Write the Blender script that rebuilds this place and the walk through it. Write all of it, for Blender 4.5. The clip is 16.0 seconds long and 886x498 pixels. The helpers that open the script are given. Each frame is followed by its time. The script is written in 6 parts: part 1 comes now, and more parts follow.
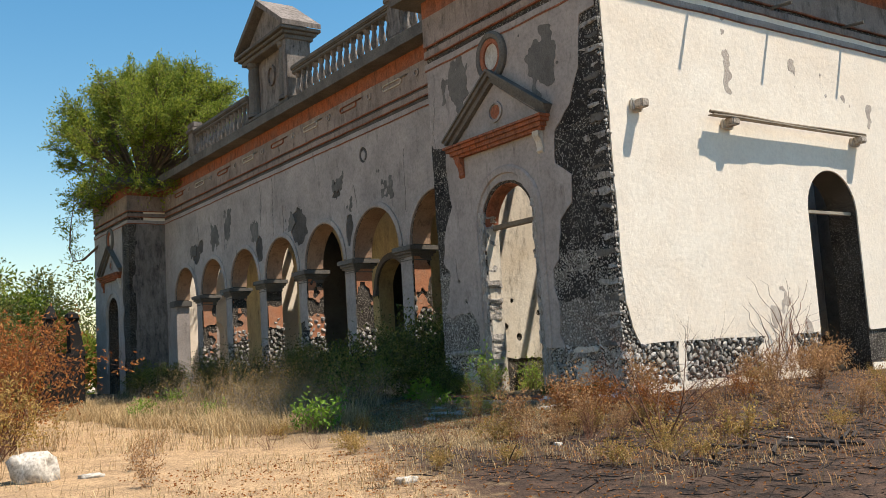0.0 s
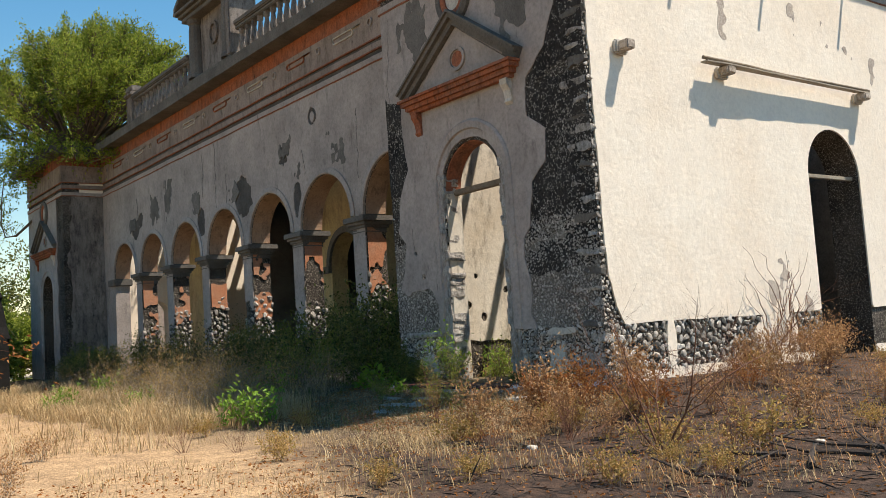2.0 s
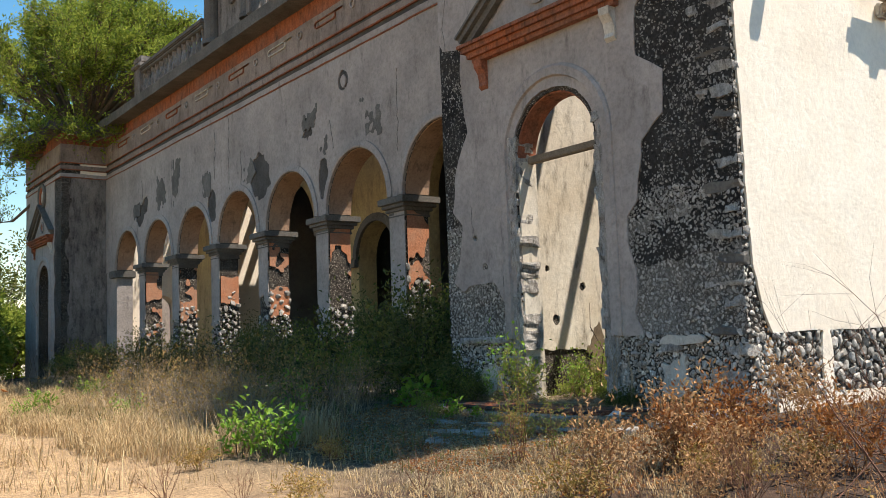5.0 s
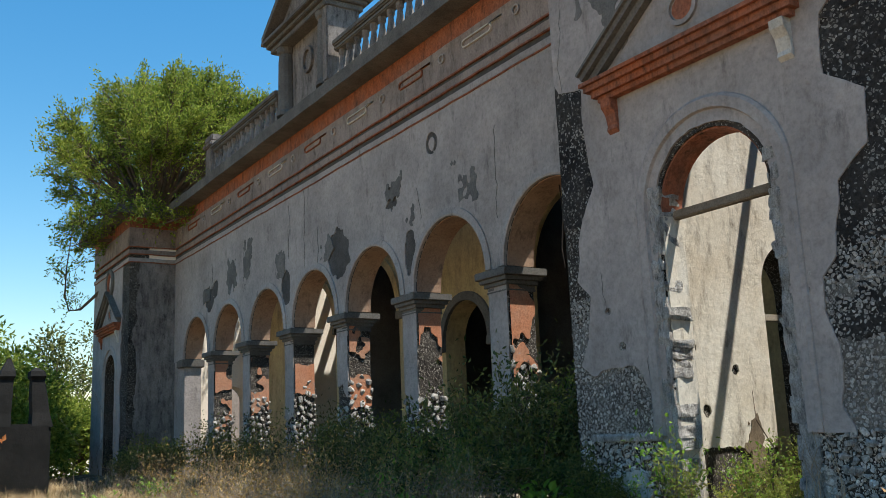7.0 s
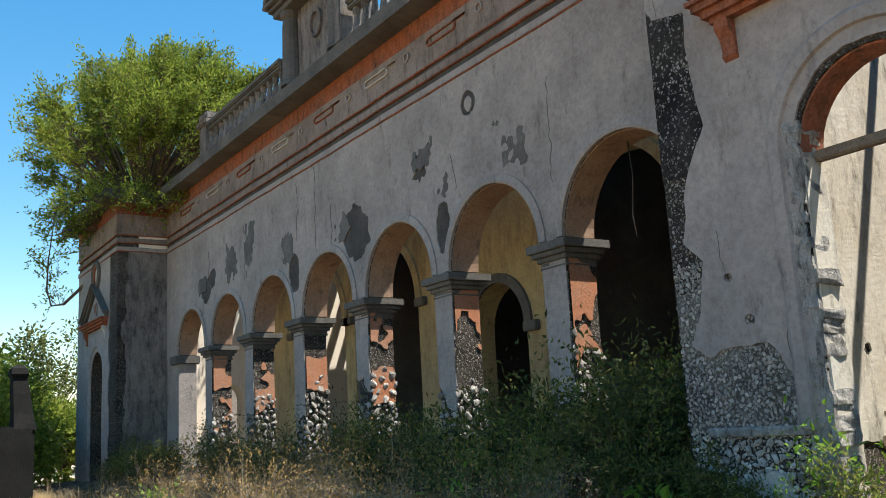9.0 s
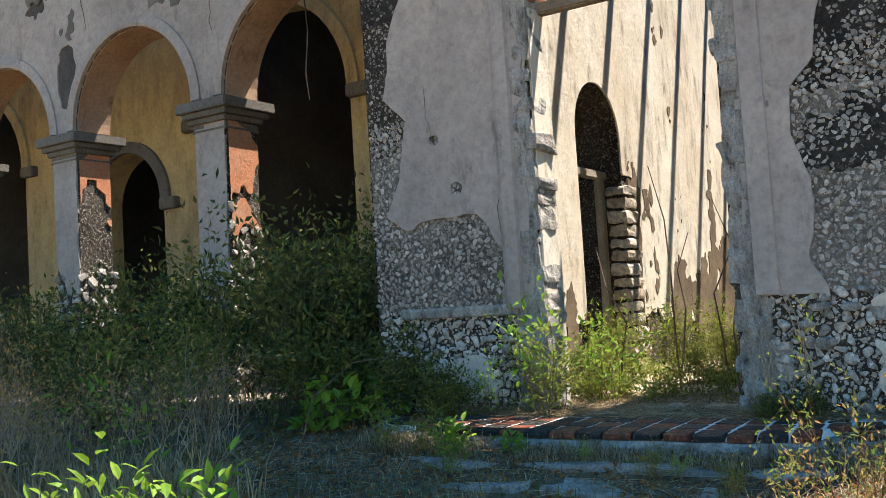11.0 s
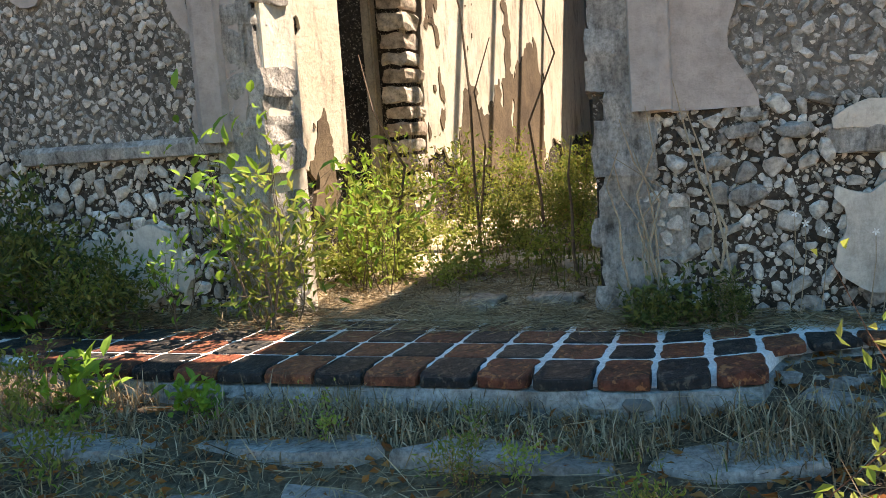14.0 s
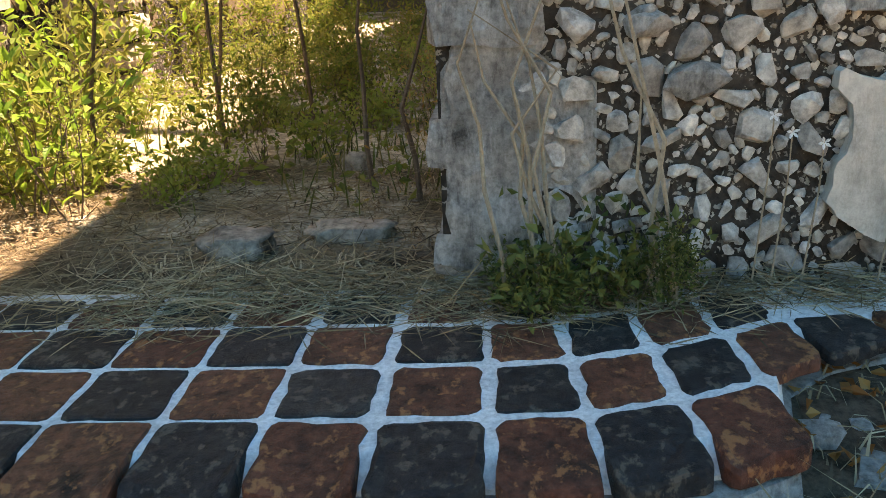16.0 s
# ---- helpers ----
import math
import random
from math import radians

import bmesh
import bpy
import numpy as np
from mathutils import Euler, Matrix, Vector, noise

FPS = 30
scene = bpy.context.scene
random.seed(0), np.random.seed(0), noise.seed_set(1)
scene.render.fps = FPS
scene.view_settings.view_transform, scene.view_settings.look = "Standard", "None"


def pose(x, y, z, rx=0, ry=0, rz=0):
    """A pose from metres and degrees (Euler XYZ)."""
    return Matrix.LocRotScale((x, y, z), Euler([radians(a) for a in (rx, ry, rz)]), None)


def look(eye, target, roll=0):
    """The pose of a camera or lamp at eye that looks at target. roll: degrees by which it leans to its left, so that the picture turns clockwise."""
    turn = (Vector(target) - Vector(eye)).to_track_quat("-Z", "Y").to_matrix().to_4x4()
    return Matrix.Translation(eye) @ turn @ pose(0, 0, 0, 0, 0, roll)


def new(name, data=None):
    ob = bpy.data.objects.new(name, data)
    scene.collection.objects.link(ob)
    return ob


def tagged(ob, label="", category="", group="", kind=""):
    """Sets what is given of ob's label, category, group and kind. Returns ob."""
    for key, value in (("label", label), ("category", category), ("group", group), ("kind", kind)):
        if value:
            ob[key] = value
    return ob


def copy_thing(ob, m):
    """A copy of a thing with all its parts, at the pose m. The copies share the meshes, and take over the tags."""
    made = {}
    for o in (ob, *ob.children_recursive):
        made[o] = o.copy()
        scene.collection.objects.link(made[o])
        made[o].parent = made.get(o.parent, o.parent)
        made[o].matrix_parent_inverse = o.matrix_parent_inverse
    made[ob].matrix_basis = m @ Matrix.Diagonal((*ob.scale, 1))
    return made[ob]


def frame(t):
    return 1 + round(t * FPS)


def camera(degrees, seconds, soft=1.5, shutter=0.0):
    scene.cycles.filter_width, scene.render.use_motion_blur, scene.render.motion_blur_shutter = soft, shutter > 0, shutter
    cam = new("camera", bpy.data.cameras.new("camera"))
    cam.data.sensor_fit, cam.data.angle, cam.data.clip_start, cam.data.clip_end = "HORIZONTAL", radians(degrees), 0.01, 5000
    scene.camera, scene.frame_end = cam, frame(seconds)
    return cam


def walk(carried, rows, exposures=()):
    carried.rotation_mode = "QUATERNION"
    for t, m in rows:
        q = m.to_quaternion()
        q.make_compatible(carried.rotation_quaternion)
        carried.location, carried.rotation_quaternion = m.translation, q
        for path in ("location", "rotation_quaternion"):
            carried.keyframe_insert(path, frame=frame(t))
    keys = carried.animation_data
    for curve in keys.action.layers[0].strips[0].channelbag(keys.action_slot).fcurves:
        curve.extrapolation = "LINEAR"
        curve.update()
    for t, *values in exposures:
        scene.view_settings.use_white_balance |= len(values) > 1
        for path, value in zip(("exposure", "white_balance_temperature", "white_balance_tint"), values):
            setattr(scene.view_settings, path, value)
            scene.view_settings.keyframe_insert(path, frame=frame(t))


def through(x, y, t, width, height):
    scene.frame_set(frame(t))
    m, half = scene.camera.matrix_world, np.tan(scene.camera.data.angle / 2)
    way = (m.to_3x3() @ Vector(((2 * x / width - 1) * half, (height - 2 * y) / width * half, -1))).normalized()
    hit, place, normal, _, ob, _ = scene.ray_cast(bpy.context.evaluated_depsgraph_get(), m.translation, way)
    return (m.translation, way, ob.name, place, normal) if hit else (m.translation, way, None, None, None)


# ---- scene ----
cam = camera(51.1, 16.0, soft=0.6)
SUN, SKY = 5.0, 0.09
EXPOSURES = [(0.0, 0.8, 6900, 13), (3.2, 0.87, 6950, 13), (5.8, 1.08, 6500, 11), (7.2, 0.87, 6100, 8), (8.2, 0.95, 6150, 8), (10.5, 1.55, 6600, 11), (13.0, 1.84, 7250, 16), (15.0, 2.2, 8800, 23), (16.0, 2.36, 9500, 25)]
PATH = [
    (0, (-12.422, -14.201, 1.379), (-11.277, -12.577, 1.602), -3.5),
    (0.5, (-12.018, -13.726, 1.369), (-10.844, -12.121, 1.584), -3.5),
    (1, (-11.643, -13.2, 1.356), (-10.447, -11.61, 1.556), -3.6),
    (1.5, (-11.225, -12.741, 1.378), (-10.025, -11.153, 1.567), -3.6),
    (2, (-10.799, -12.214, 1.396), (-9.592, -10.63, 1.573), -3.7),
    (2.5, (-10.453, -11.655, 1.426), (-9.248, -10.067, 1.598), -3.4),
    (3, (-10.095, -11.084, 1.403), (-8.887, -9.499, 1.569), -2.7),
    (3.2, (-9.978, -10.825, 1.388), (-8.768, -9.242, 1.556), -2.6),
    (5.3, (-8.971, -8.258, 1.392), (-7.806, -6.646, 1.601), -1.8),
    (5.5, (-8.859, -7.994, 1.429), (-7.714, -6.374, 1.679), -1.8),
    (6, (-8.669, -7.397, 1.491), (-7.556, -5.763, 1.793), -1.9),
    (6.5, (-8.449, -6.835, 1.544), (-7.367, -5.189, 1.892), -2.2),
    (7, (-8.307, -6.191, 1.517), (-7.25, -4.538, 1.904), -2.4),
    (7.5, (-8.123, -5.51, 1.545), (-7.088, -3.849, 1.96), -2.6),
    (8, (-8.068, -4.887, 1.548), (-7.045, -3.218, 1.959), -2.7),
    (8.2, (-8.04, -4.61, 1.545), (-7.021, -2.938, 1.953), -2.6),
    (10.3, (-7.889, -2.443, 1.515), (-6.436, -1.086, 1.737), -4.1),
    (10.5, (-7.757, -2.27, 1.502), (-6.234, -0.986, 1.685), -3.9),
    (11, (-7.244, -1.905, 1.445), (-5.57, -0.817, 1.561), -3.5),
    (11.5, (-6.68, -1.811, 1.418), (-4.911, -0.878, 1.425), -3.4),
    (12, (-6.212, -1.61, 1.411), (-4.399, -0.771, 1.323), -3.4),
    (12.5, (-5.69, -1.355, 1.369), (-3.869, -0.534, 1.266), -3.2),
    (13, (-5.145, -1.09, 1.362), (-3.308, -0.313, 1.208), -3.3),
    (13.5, (-4.611, -0.823, 1.359), (-2.767, -0.075, 1.157), -3.7),
    (14, (-4.117, -0.602, 1.311), (-2.25, 0.073, 1.071), -4.0),
    (14.5, (-3.593, -0.42, 1.331), (-1.691, 0.118, 1.027), -4.0),
    (15, (-3.121, -0.251, 1.317), (-1.195, 0.125, 0.933), -4.0),
    (15.5, (-2.706, -0.173, 1.29), (-0.781, 0.048, 0.795), -3.7),
    (16, (-2.348, -0.033, 1.305), (-0.448, 0.109, 0.697), -2.5),
]
walk(cam, [(t, look(eye, target, roll)) for t, eye, target, roll in PATH], EXPOSURES)
# ---------------------------------------------------------------- light
SUN_TO = Vector((0.34, -0.308, 1.0)).normalized()
world = bpy.data.worlds.new("sky")
scene.world = world
world.use_nodes = True
wn = world.node_tree.nodes
sky = wn.new("ShaderNodeTexSky")
sky.sky_type = "NISHITA"
sky.sun_disc = False
sky.sun_elevation = radians(64.6)
sky.sun_rotation = radians(134)
sky.air_density, sky.dust_density, sky.ozone_density = 1.3, 0.0, 1.2
wn["Background"].inputs["Strength"].default_value = SKY
tone = wn.new("ShaderNodeHueSaturation")
tone.inputs["Hue"].default_value, tone.inputs["Saturation"].default_value = 0.492, 1.4
world.node_tree.links.new(sky.outputs["Color"], tone.inputs["Color"])
world.node_tree.links.new(tone.outputs["Color"], wn["Background"].inputs["Color"])
sun_data = bpy.data.lights.new("sun", "SUN")
sun_data.energy, sun_data.angle, sun_data.color = SUN, radians(0.53), (1.0, 0.93, 0.82)
sun = new("sun", sun_data)
sun.matrix_world = look((20, -20, 60), Vector((20, -20, 60)) - SUN_TO)

# ---------------------------------------------------------------- small tools
rnd = random.Random(11)


def vnoise(u, v, seed):
    """Smooth value noise on the plane, 0 to 1."""
    u, v = np.asarray(u, float), np.asarray(v, float)
    iu, iv = np.floor(u).astype(np.int64), np.floor(v).astype(np.int64)
    fu, fv = u - iu, v - iv
    fu, fv = fu * fu * (3 - 2 * fu), fv * fv * (3 - 2 * fv)

    def h(a, b):
        n = (a * 374761393 + b * 668265263 + seed * 1442695041) & 0x7FFFFFFF
        n = ((n ^ (n >> 13)) * 1274126177) & 0x7FFFFFFF
        return ((n ^ (n >> 16)) & 0xFFFF) / 65535.0

    return (h(iu, iv) * (1 - fu) + h(iu + 1, iv) * fu) * (1 - fv) + (h(iu, iv + 1) * (1 - fu) + h(iu + 1, iv + 1) * fu) * fv


def fbm(u, v, scale, seed, octaves=4):
    """Layered noise, about -1 to 1."""
    out, amp, total = 0.0, 1.0, 0.0
    for k in range(octaves):
        out = out + amp * (2 * vnoise(np.asarray(u) * scale * 2**k + 13.7 * k, np.asarray(v) * scale * 2**k + 7.3 * k, seed + k) - 1)
        total += amp
        amp *= 0.5
    return out / total


class Shape:
    """Collects corners and faces of one mesh."""

    def __init__(self):
        self.v, self.f, self.m = [], [], []

    def add(self, verts, faces, mi=0):
        n = len(self.v)
        self.v += [tuple(p) for p in verts]
        self.f += [tuple(i + n for i in f) for f in faces]
        self.m += [mi] * len(faces)
        return self

    def box(self, x0, x1, y0, y1, z0, z1, c=0.0, mi=0):
        """A box with edges cut off by c."""
        if c <= 0:
            vs = [(x, y, z) for z in (z0, z1) for y in (y0, y1) for x in (x0, x1)]
            return self.add(vs, [(0, 2, 3, 1), (4, 5, 7, 6), (0, 1, 5, 4), (2, 6, 7, 3), (0, 4, 6, 2), (1, 3, 7, 5)], mi)
        bm = bmesh.new()
        bmesh.ops.create_cube(bm, size=1.0)
        for p in bm.verts:
            p.co = ((x0 + x1) / 2 + p.co.x * (x1 - x0), (y0 + y1) / 2 + p.co.y * (y1 - y0), (z0 + z1) / 2 + p.co.z * (z1 - z0))
        bmesh.ops.bevel(bm, geom=bm.edges[:], offset=c, segments=2, affect="EDGES")
        return self.take(bm, mi)

    def take(self, bm, mi=0):
        bm.verts.index_update()
        self.add([p.co[:] for p in bm.verts], [[p.index for p in f.verts] for f in bm.faces], mi)
        bm.free()
        return self

    def strip(self, rings, closed=True, caps=True, mi=0):
        """Skin over rings of equally many points."""
        n, k = len(rings[0]), len(rings)
        fs = []
        for a in range(k - 1):
            for b in range(n if closed else n - 1):
                c = (b + 1) % n
                fs.append((a * n + b, a * n + c, (a + 1) * n + c, (a + 1) * n + b))
        if caps and closed:
            fs += [tuple(range(n))[::-1], tuple((k - 1) * n + i for i in range(n))]
        return self.add([p for r in rings for p in r], fs, mi)

    def tube(self, pts, radii, n=6, mi=0):
        pts = [Vector(p) for p in pts]
        rings = []
        for i, p in enumerate(pts):
            d = (pts[min(i + 1, len(pts) - 1)] - pts[max(i - 1, 0)]).normalized()
            a = d.orthogonal().normalized()
            b = d.cross(a)
            rings.append([p + radii[i] * (math.cos(2 * math.pi * k / n) * a + math.sin(2 * math.pi * k / n) * b) for k in range(n)])
        return self.strip(rings, mi=mi)

    def lathe(self, prof, x, y, n=12, mi=0):
        return self.strip([[(x + r * math.cos(2 * math.pi * k / n), y + r * math.sin(2 * math.pi * k / n), z) for k in range(n)] for r, z in prof], mi=mi)

    def prism(self, poly, place, d0, d1, mi=0):
        """A flat outline in (u, z), thickened from d0 to d1 out of a wall."""
        n = len(poly)
        a = [place(u, z, d0) for u, z in poly]
        b = [place(u, z, d1) for u, z in poly]
        return self.add(a + b, [tuple(range(n)), tuple(range(2 * n - 1, n - 1, -1))] + [(i, i + n, (i + 1) % n + n, (i + 1) % n) for i in range(n)], mi)

    def mesh(self, name, mats, smooth=False):
        me = bpy.data.meshes.new(name)
        me.from_pydata(self.v, [], self.f)
        for m in mats if isinstance(mats, (list, tuple)) else [mats]:
            me.materials.append(m)
        if any(self.m):
            me.polygons.foreach_set("material_index", self.m)
        if smooth:
            me.polygons.foreach_set("use_smooth", [True] * len(self.f))
        me.update()
        return me


def part(name, shape, mats, parent=None, label="", smooth=False):
    ob = new(name, shape.mesh(name, mats, smooth))
    ob.parent = parent
    if label:
        ob["label"] = label
    return ob


def thing(name, label, category, kind="", group="", at=(0, 0, 0)):
    ob = new(name)
    ob.location = at
    return tagged(ob, label, category, group, kind)


# ---------------------------------------------------------------- materials
def nodes_of(name):
    m = bpy.data.materials.new(name)
    m.use_nodes = True
    nt = m.node_tree
    nt.nodes["Principled BSDF"].inputs["Specular IOR Level"].default_value = 0.15
    return m, nt, nt.nodes["Principled BSDF"]


def ramp(nt, fac, stops):
    r = nt.nodes.new("ShaderNodeValToRGB")
    while len(r.color_ramp.elements) < len(stops):
        r.color_ramp.elements.new(0.5)
    for e, (p, c) in zip(r.color_ramp.elements, stops):
        e.position = p
        e.color = (*c, 1)
    nt.links.new(fac, r.inputs[0])
    return r.outputs[0]


def noise_tex(nt, vec, scale, detail=6, rough=0.6, stretch=None):
    if stretch:
        mp = nt.nodes.new("ShaderNodeMapping")
        mp.inputs["Scale"].default_value = stretch
        nt.links.new(vec, mp.inputs[0])
        vec = mp.outputs[0]
    t = nt.nodes.new("ShaderNodeTexNoise")
    t.inputs["Scale"].default_value, t.inputs["Detail"].default_value, t.inputs["Roughness"].default_value = scale, detail, rough
    nt.links.new(vec, t.inputs["Vector"])
    return t.outputs[0]


def mix(nt, fac, a, b, kind="MIX"):
    x = nt.nodes.new("ShaderNodeMix")
    x.data_type, x.blend_type = "RGBA", kind
    for sock, val in ((x.inputs[0], fac), (x.inputs[6], a), (x.inputs[7], b)):
        if isinstance(val, (int, float)):
            sock.default_value = val
        elif isinstance(val, tuple):
            sock.default_value = (*val, 1)
        else:
            nt.links.new(val, sock)
    return x.outputs[2]


def bump(nt, bsdf, height, strength, dist, under=None):
    b = nt.nodes.new("ShaderNodeBump")
    b.inputs["Strength"].default_value, b.inputs["Distance"].default_value = strength, dist
    nt.links.new(height, b.inputs["Height"])
    if under:
        nt.links.new(under, b.inputs["Normal"])
    nt.links.new(b.outputs[0], bsdf.inputs["Normal"])
    return b.outputs[0]


def where(nt, local=False):
    if local:
        return nt.nodes.new("ShaderNodeTexCoord").outputs["Object"]
    return nt.nodes.new("ShaderNodeNewGeometry").outputs["Position"]


def weathered(name, base, stain, dark, scale=1.0, streak=0.5, rough=0.92, relief=0.012, spots=0.62, local=False, mottle=0.7):
    """Old lime surface: broad blotches, streaks that run down, fine dirt and grain."""
    m, nt, bs = nodes_of(name)
    p = where(nt, local)
    big = noise_tex(nt, p, 0.55 * scale, 8, 0.65)
    run = noise_tex(nt, p, 1.6 * scale, 8, 0.74, (1.9, 1.9, 0.6))
    fine = noise_tex(nt, p, 14 * scale, 8, 0.7)
    mid = noise_tex(nt, p, 3.3 * scale, 8, 0.72)
    c = mix(nt, ramp(nt, big, [(0.38, (0, 0, 0)), (0.66, (1, 1, 1))]), base, stain)
    f = mix(nt, 1.0, ramp(nt, run, [(spots - 0.04, (0, 0, 0)), (spots + 0.16, (streak,) * 3)]), ramp(nt, mid, [(0.35, (0.25,) * 3), (0.62, (1, 1, 1))]), "MULTIPLY")
    c = mix(nt, f, c, dark)
    c = mix(nt, ramp(nt, fine, [(0.62, (0, 0, 0)), (0.75, (0.45,) * 3)]), c, dark)
    c = mix(nt, mottle, c, ramp(nt, fine, [(0.3, (0.5,) * 3), (0.5, (0.95,) * 3), (0.7, (1.3,) * 3)]), "MULTIPLY")
    c = mix(nt, mottle * 0.6, c, ramp(nt, mid, [(0.33, (0.6,) * 3), (0.5, (1.0,) * 3), (0.68, (1.2,) * 3)]), "MULTIPLY")
    nt.links.new(c, bs.inputs["Base Color"])
    bs.inputs["Roughness"].default_value = rough
    n = bump(nt, bs, mid, 0.5, relief * 2)
    bump(nt, bs, fine, 0.6, relief, n)
    return m


def rubble(name, mortar, chip, scale, gap=0.1, relief=0.03):
    """Mortar packed with small angular chips."""
    m, nt, bs = nodes_of(name)
    p = where(nt)
    v = nt.nodes.new("ShaderNodeTexVoronoi")
    v.inputs["Scale"].default_value = scale
    v.inputs["Randomness"].default_value = 1.0
    wob = noise_tex(nt, p, scale * 0.8, 3)
    off = mix(nt, 0.06, p, wob, "ADD")
    nt.links.new(off, v.inputs["Vector"])
    e = nt.nodes.new("ShaderNodeTexVoronoi")
    e.feature = "DISTANCE_TO_EDGE"
    e.inputs["Scale"].default_value = scale
    nt.links.new(off, e.inputs["Vector"])
    sep = nt.nodes.new("ShaderNodeSeparateColor")
    nt.links.new(v.outputs["Color"], sep.inputs[0])
    few = ramp(nt, sep.outputs[0], [(0.45, (0, 0, 0)), (0.6, (1, 1, 1))])
    edge = ramp(nt, e.outputs[0], [(gap, (0, 0, 0)), (gap + 0.06, (1, 1, 1))])
    f = mix(nt, 1.0, few, edge, "MULTIPLY")
    fine = noise_tex(nt, p, 22, 8, 0.7)
    big = noise_tex(nt, p, 0.9, 6, 0.6)
    cm = mix(nt, ramp(nt, big, [(0.38, (0, 0, 0)), (0.62, (1, 1, 1))]), mortar[0], mortar[1])
    cc = mix(nt, sep.outputs[1], chip[0], chip[1])
    c = mix(nt, f, cm, cc)
    c = mix(nt, 0.95, c, ramp(nt, fine, [(0.3, (0.35,) * 3), (0.7, (1.4,) * 3)]), "MULTIPLY")
    nt.links.new(c, bs.inputs["Base Color"])
    bs.inputs["Roughness"].default_value = 0.95
    n = bump(nt, bs, edge, 0.5, relief)
    n = bump(nt, bs, noise_tex(nt, p, 9, 6, 0.65), 0.7, 0.05, n)
    bump(nt, bs, fine, 0.9, 0.025, n)
    return m


def piecewise(name, cols, rough=0.9, grain=18, relief=0.008, dirt=(0.06, 0.055, 0.05), amount=0.5, island=False, fleck=None):
    """For single pieces: each takes its own tone, with grain and dirt."""
    m, nt, bs = nodes_of(name)
    p = where(nt)
    r = nt.nodes.new("ShaderNodeNewGeometry").outputs["Random Per Island"] if island else nt.nodes.new("ShaderNodeObjectInfo").outputs["Random"]
    k = len(cols)
    c = ramp(nt, r, [(i / max(1, k - 1), q) for i, q in enumerate(cols)])
    fine = noise_tex(nt, p, grain, 8, 0.7)
    mid = noise_tex(nt, p, grain * 0.23, 6, 0.65)
    c = mix(nt, ramp(nt, mid, [(0.48, (0, 0, 0)), (0.72, (amount,) * 3)]), c, dirt)
    c = mix(nt, 1.0, c, ramp(nt, fine, [(0.32, (0.4,) * 3), (0.5, (0.95,) * 3), (0.68, (1.45,) * 3)]), "MULTIPLY")
    if fleck:
        spot = noise_tex(nt, p, grain * 0.8, 5, 0.6, (1.0, 1.25, 1.1))
        c = mix(nt, ramp(nt, spot, [(0.55, (0, 0, 0)), (0.63, (0.85,) * 3)]), c, fleck)
    nt.links.new(c, bs.inputs["Base Color"])
    bs.inputs["Roughness"].default_value = rough
    bump(nt, bs, fine, 0.7, relief)
    return m


def leafy(name, cols, through=0.35, rough=0.6):
    """Leaves: tone by leaf, some light shining through."""
    m, nt, bs = nodes_of(name)
    r = nt.nodes.new("ShaderNodeNewGeometry").outputs["Random Per Island"]
    k = len(cols)
    c = ramp(nt, r, [(i / max(1, k - 1), q) for i, q in enumerate(cols)])
    big = noise_tex(nt, where(nt), 1.1, 4)
    c = mix(nt, 0.5, c, ramp(nt, big, [(0.3, (0.6,) * 3), (0.7, (1.3,) * 3)]), "MULTIPLY")
    nt.links.new(c, bs.inputs["Base Color"])
    bs.inputs["Roughness"].default_value = rough
    tr = nt.nodes.new("ShaderNodeBsdfTranslucent")
    nt.links.new(c, tr.inputs[0])
    ms = nt.nodes.new("ShaderNodeMixShader")
    ms.inputs[0].default_value = through
    nt.links.new(bs.outputs[0], ms.inputs[1])
    nt.links.new(tr.outputs[0], ms.inputs[2])
    nt.links.new(ms.outputs[0], nt.nodes["Material Output"].inputs[0])
    return m


PLASTER_GREY = weathered("plaster_grey", (0.40, 0.352, 0.323), (0.27, 0.24, 0.222), (0.036, 0.034, 0.032), 1.0, 1.0, relief=0.02, spots=0.60, mottle=0.5)
PLASTER_SOOT = weathered("parapet_plaster", (0.26, 0.228, 0.205), (0.17, 0.148, 0.13), (0.028, 0.026, 0.024), 1.7, 1.0, relief=0.018, spots=0.48, mottle=0.6)
PLASTER_FRIEZE = weathered("plaster_frieze", (0.32, 0.262, 0.228), (0.21, 0.168, 0.145), (0.035, 0.03, 0.027), 1.6, 1.0, relief=0.018, spots=0.54, mottle=0.55)
PLASTER_CREAM = weathered("plaster_cream", (0.84, 0.76, 0.645), (0.80, 0.69, 0.56), (0.40, 0.31, 0.23), 0.8, 0.5, spots=0.66, mottle=0.2)
PLASTER_ROOM = weathered("plaster_room", (0.70, 0.645, 0.55), (0.58, 0.50, 0.39), (0.09, 0.07, 0.052), 1.4, 0.95, spots=0.54, mottle=0.3)
PLASTER_OCHRE = weathered("plaster_ochre", (0.52, 0.41, 0.205), (0.40, 0.30, 0.17), (0.12, 0.09, 0.06), 0.9, 0.9, spots=0.52, mottle=0.5)
PLASTER_PALE = weathered("plaster_pale", (0.56, 0.52, 0.46), (0.46, 0.42, 0.36), (0.12, 0.1, 0.085), 2.2, 0.8, spots=0.55, mottle=0.5)
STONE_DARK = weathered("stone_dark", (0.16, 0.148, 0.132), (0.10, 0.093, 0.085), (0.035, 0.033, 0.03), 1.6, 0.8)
CORNICE_RED = weathered("cornice_red", (0.36, 0.115, 0.055), (0.26, 0.12, 0.08), (0.03, 0.025, 0.022), 1.8, 1.0, spots=0.52, mottle=0.9)
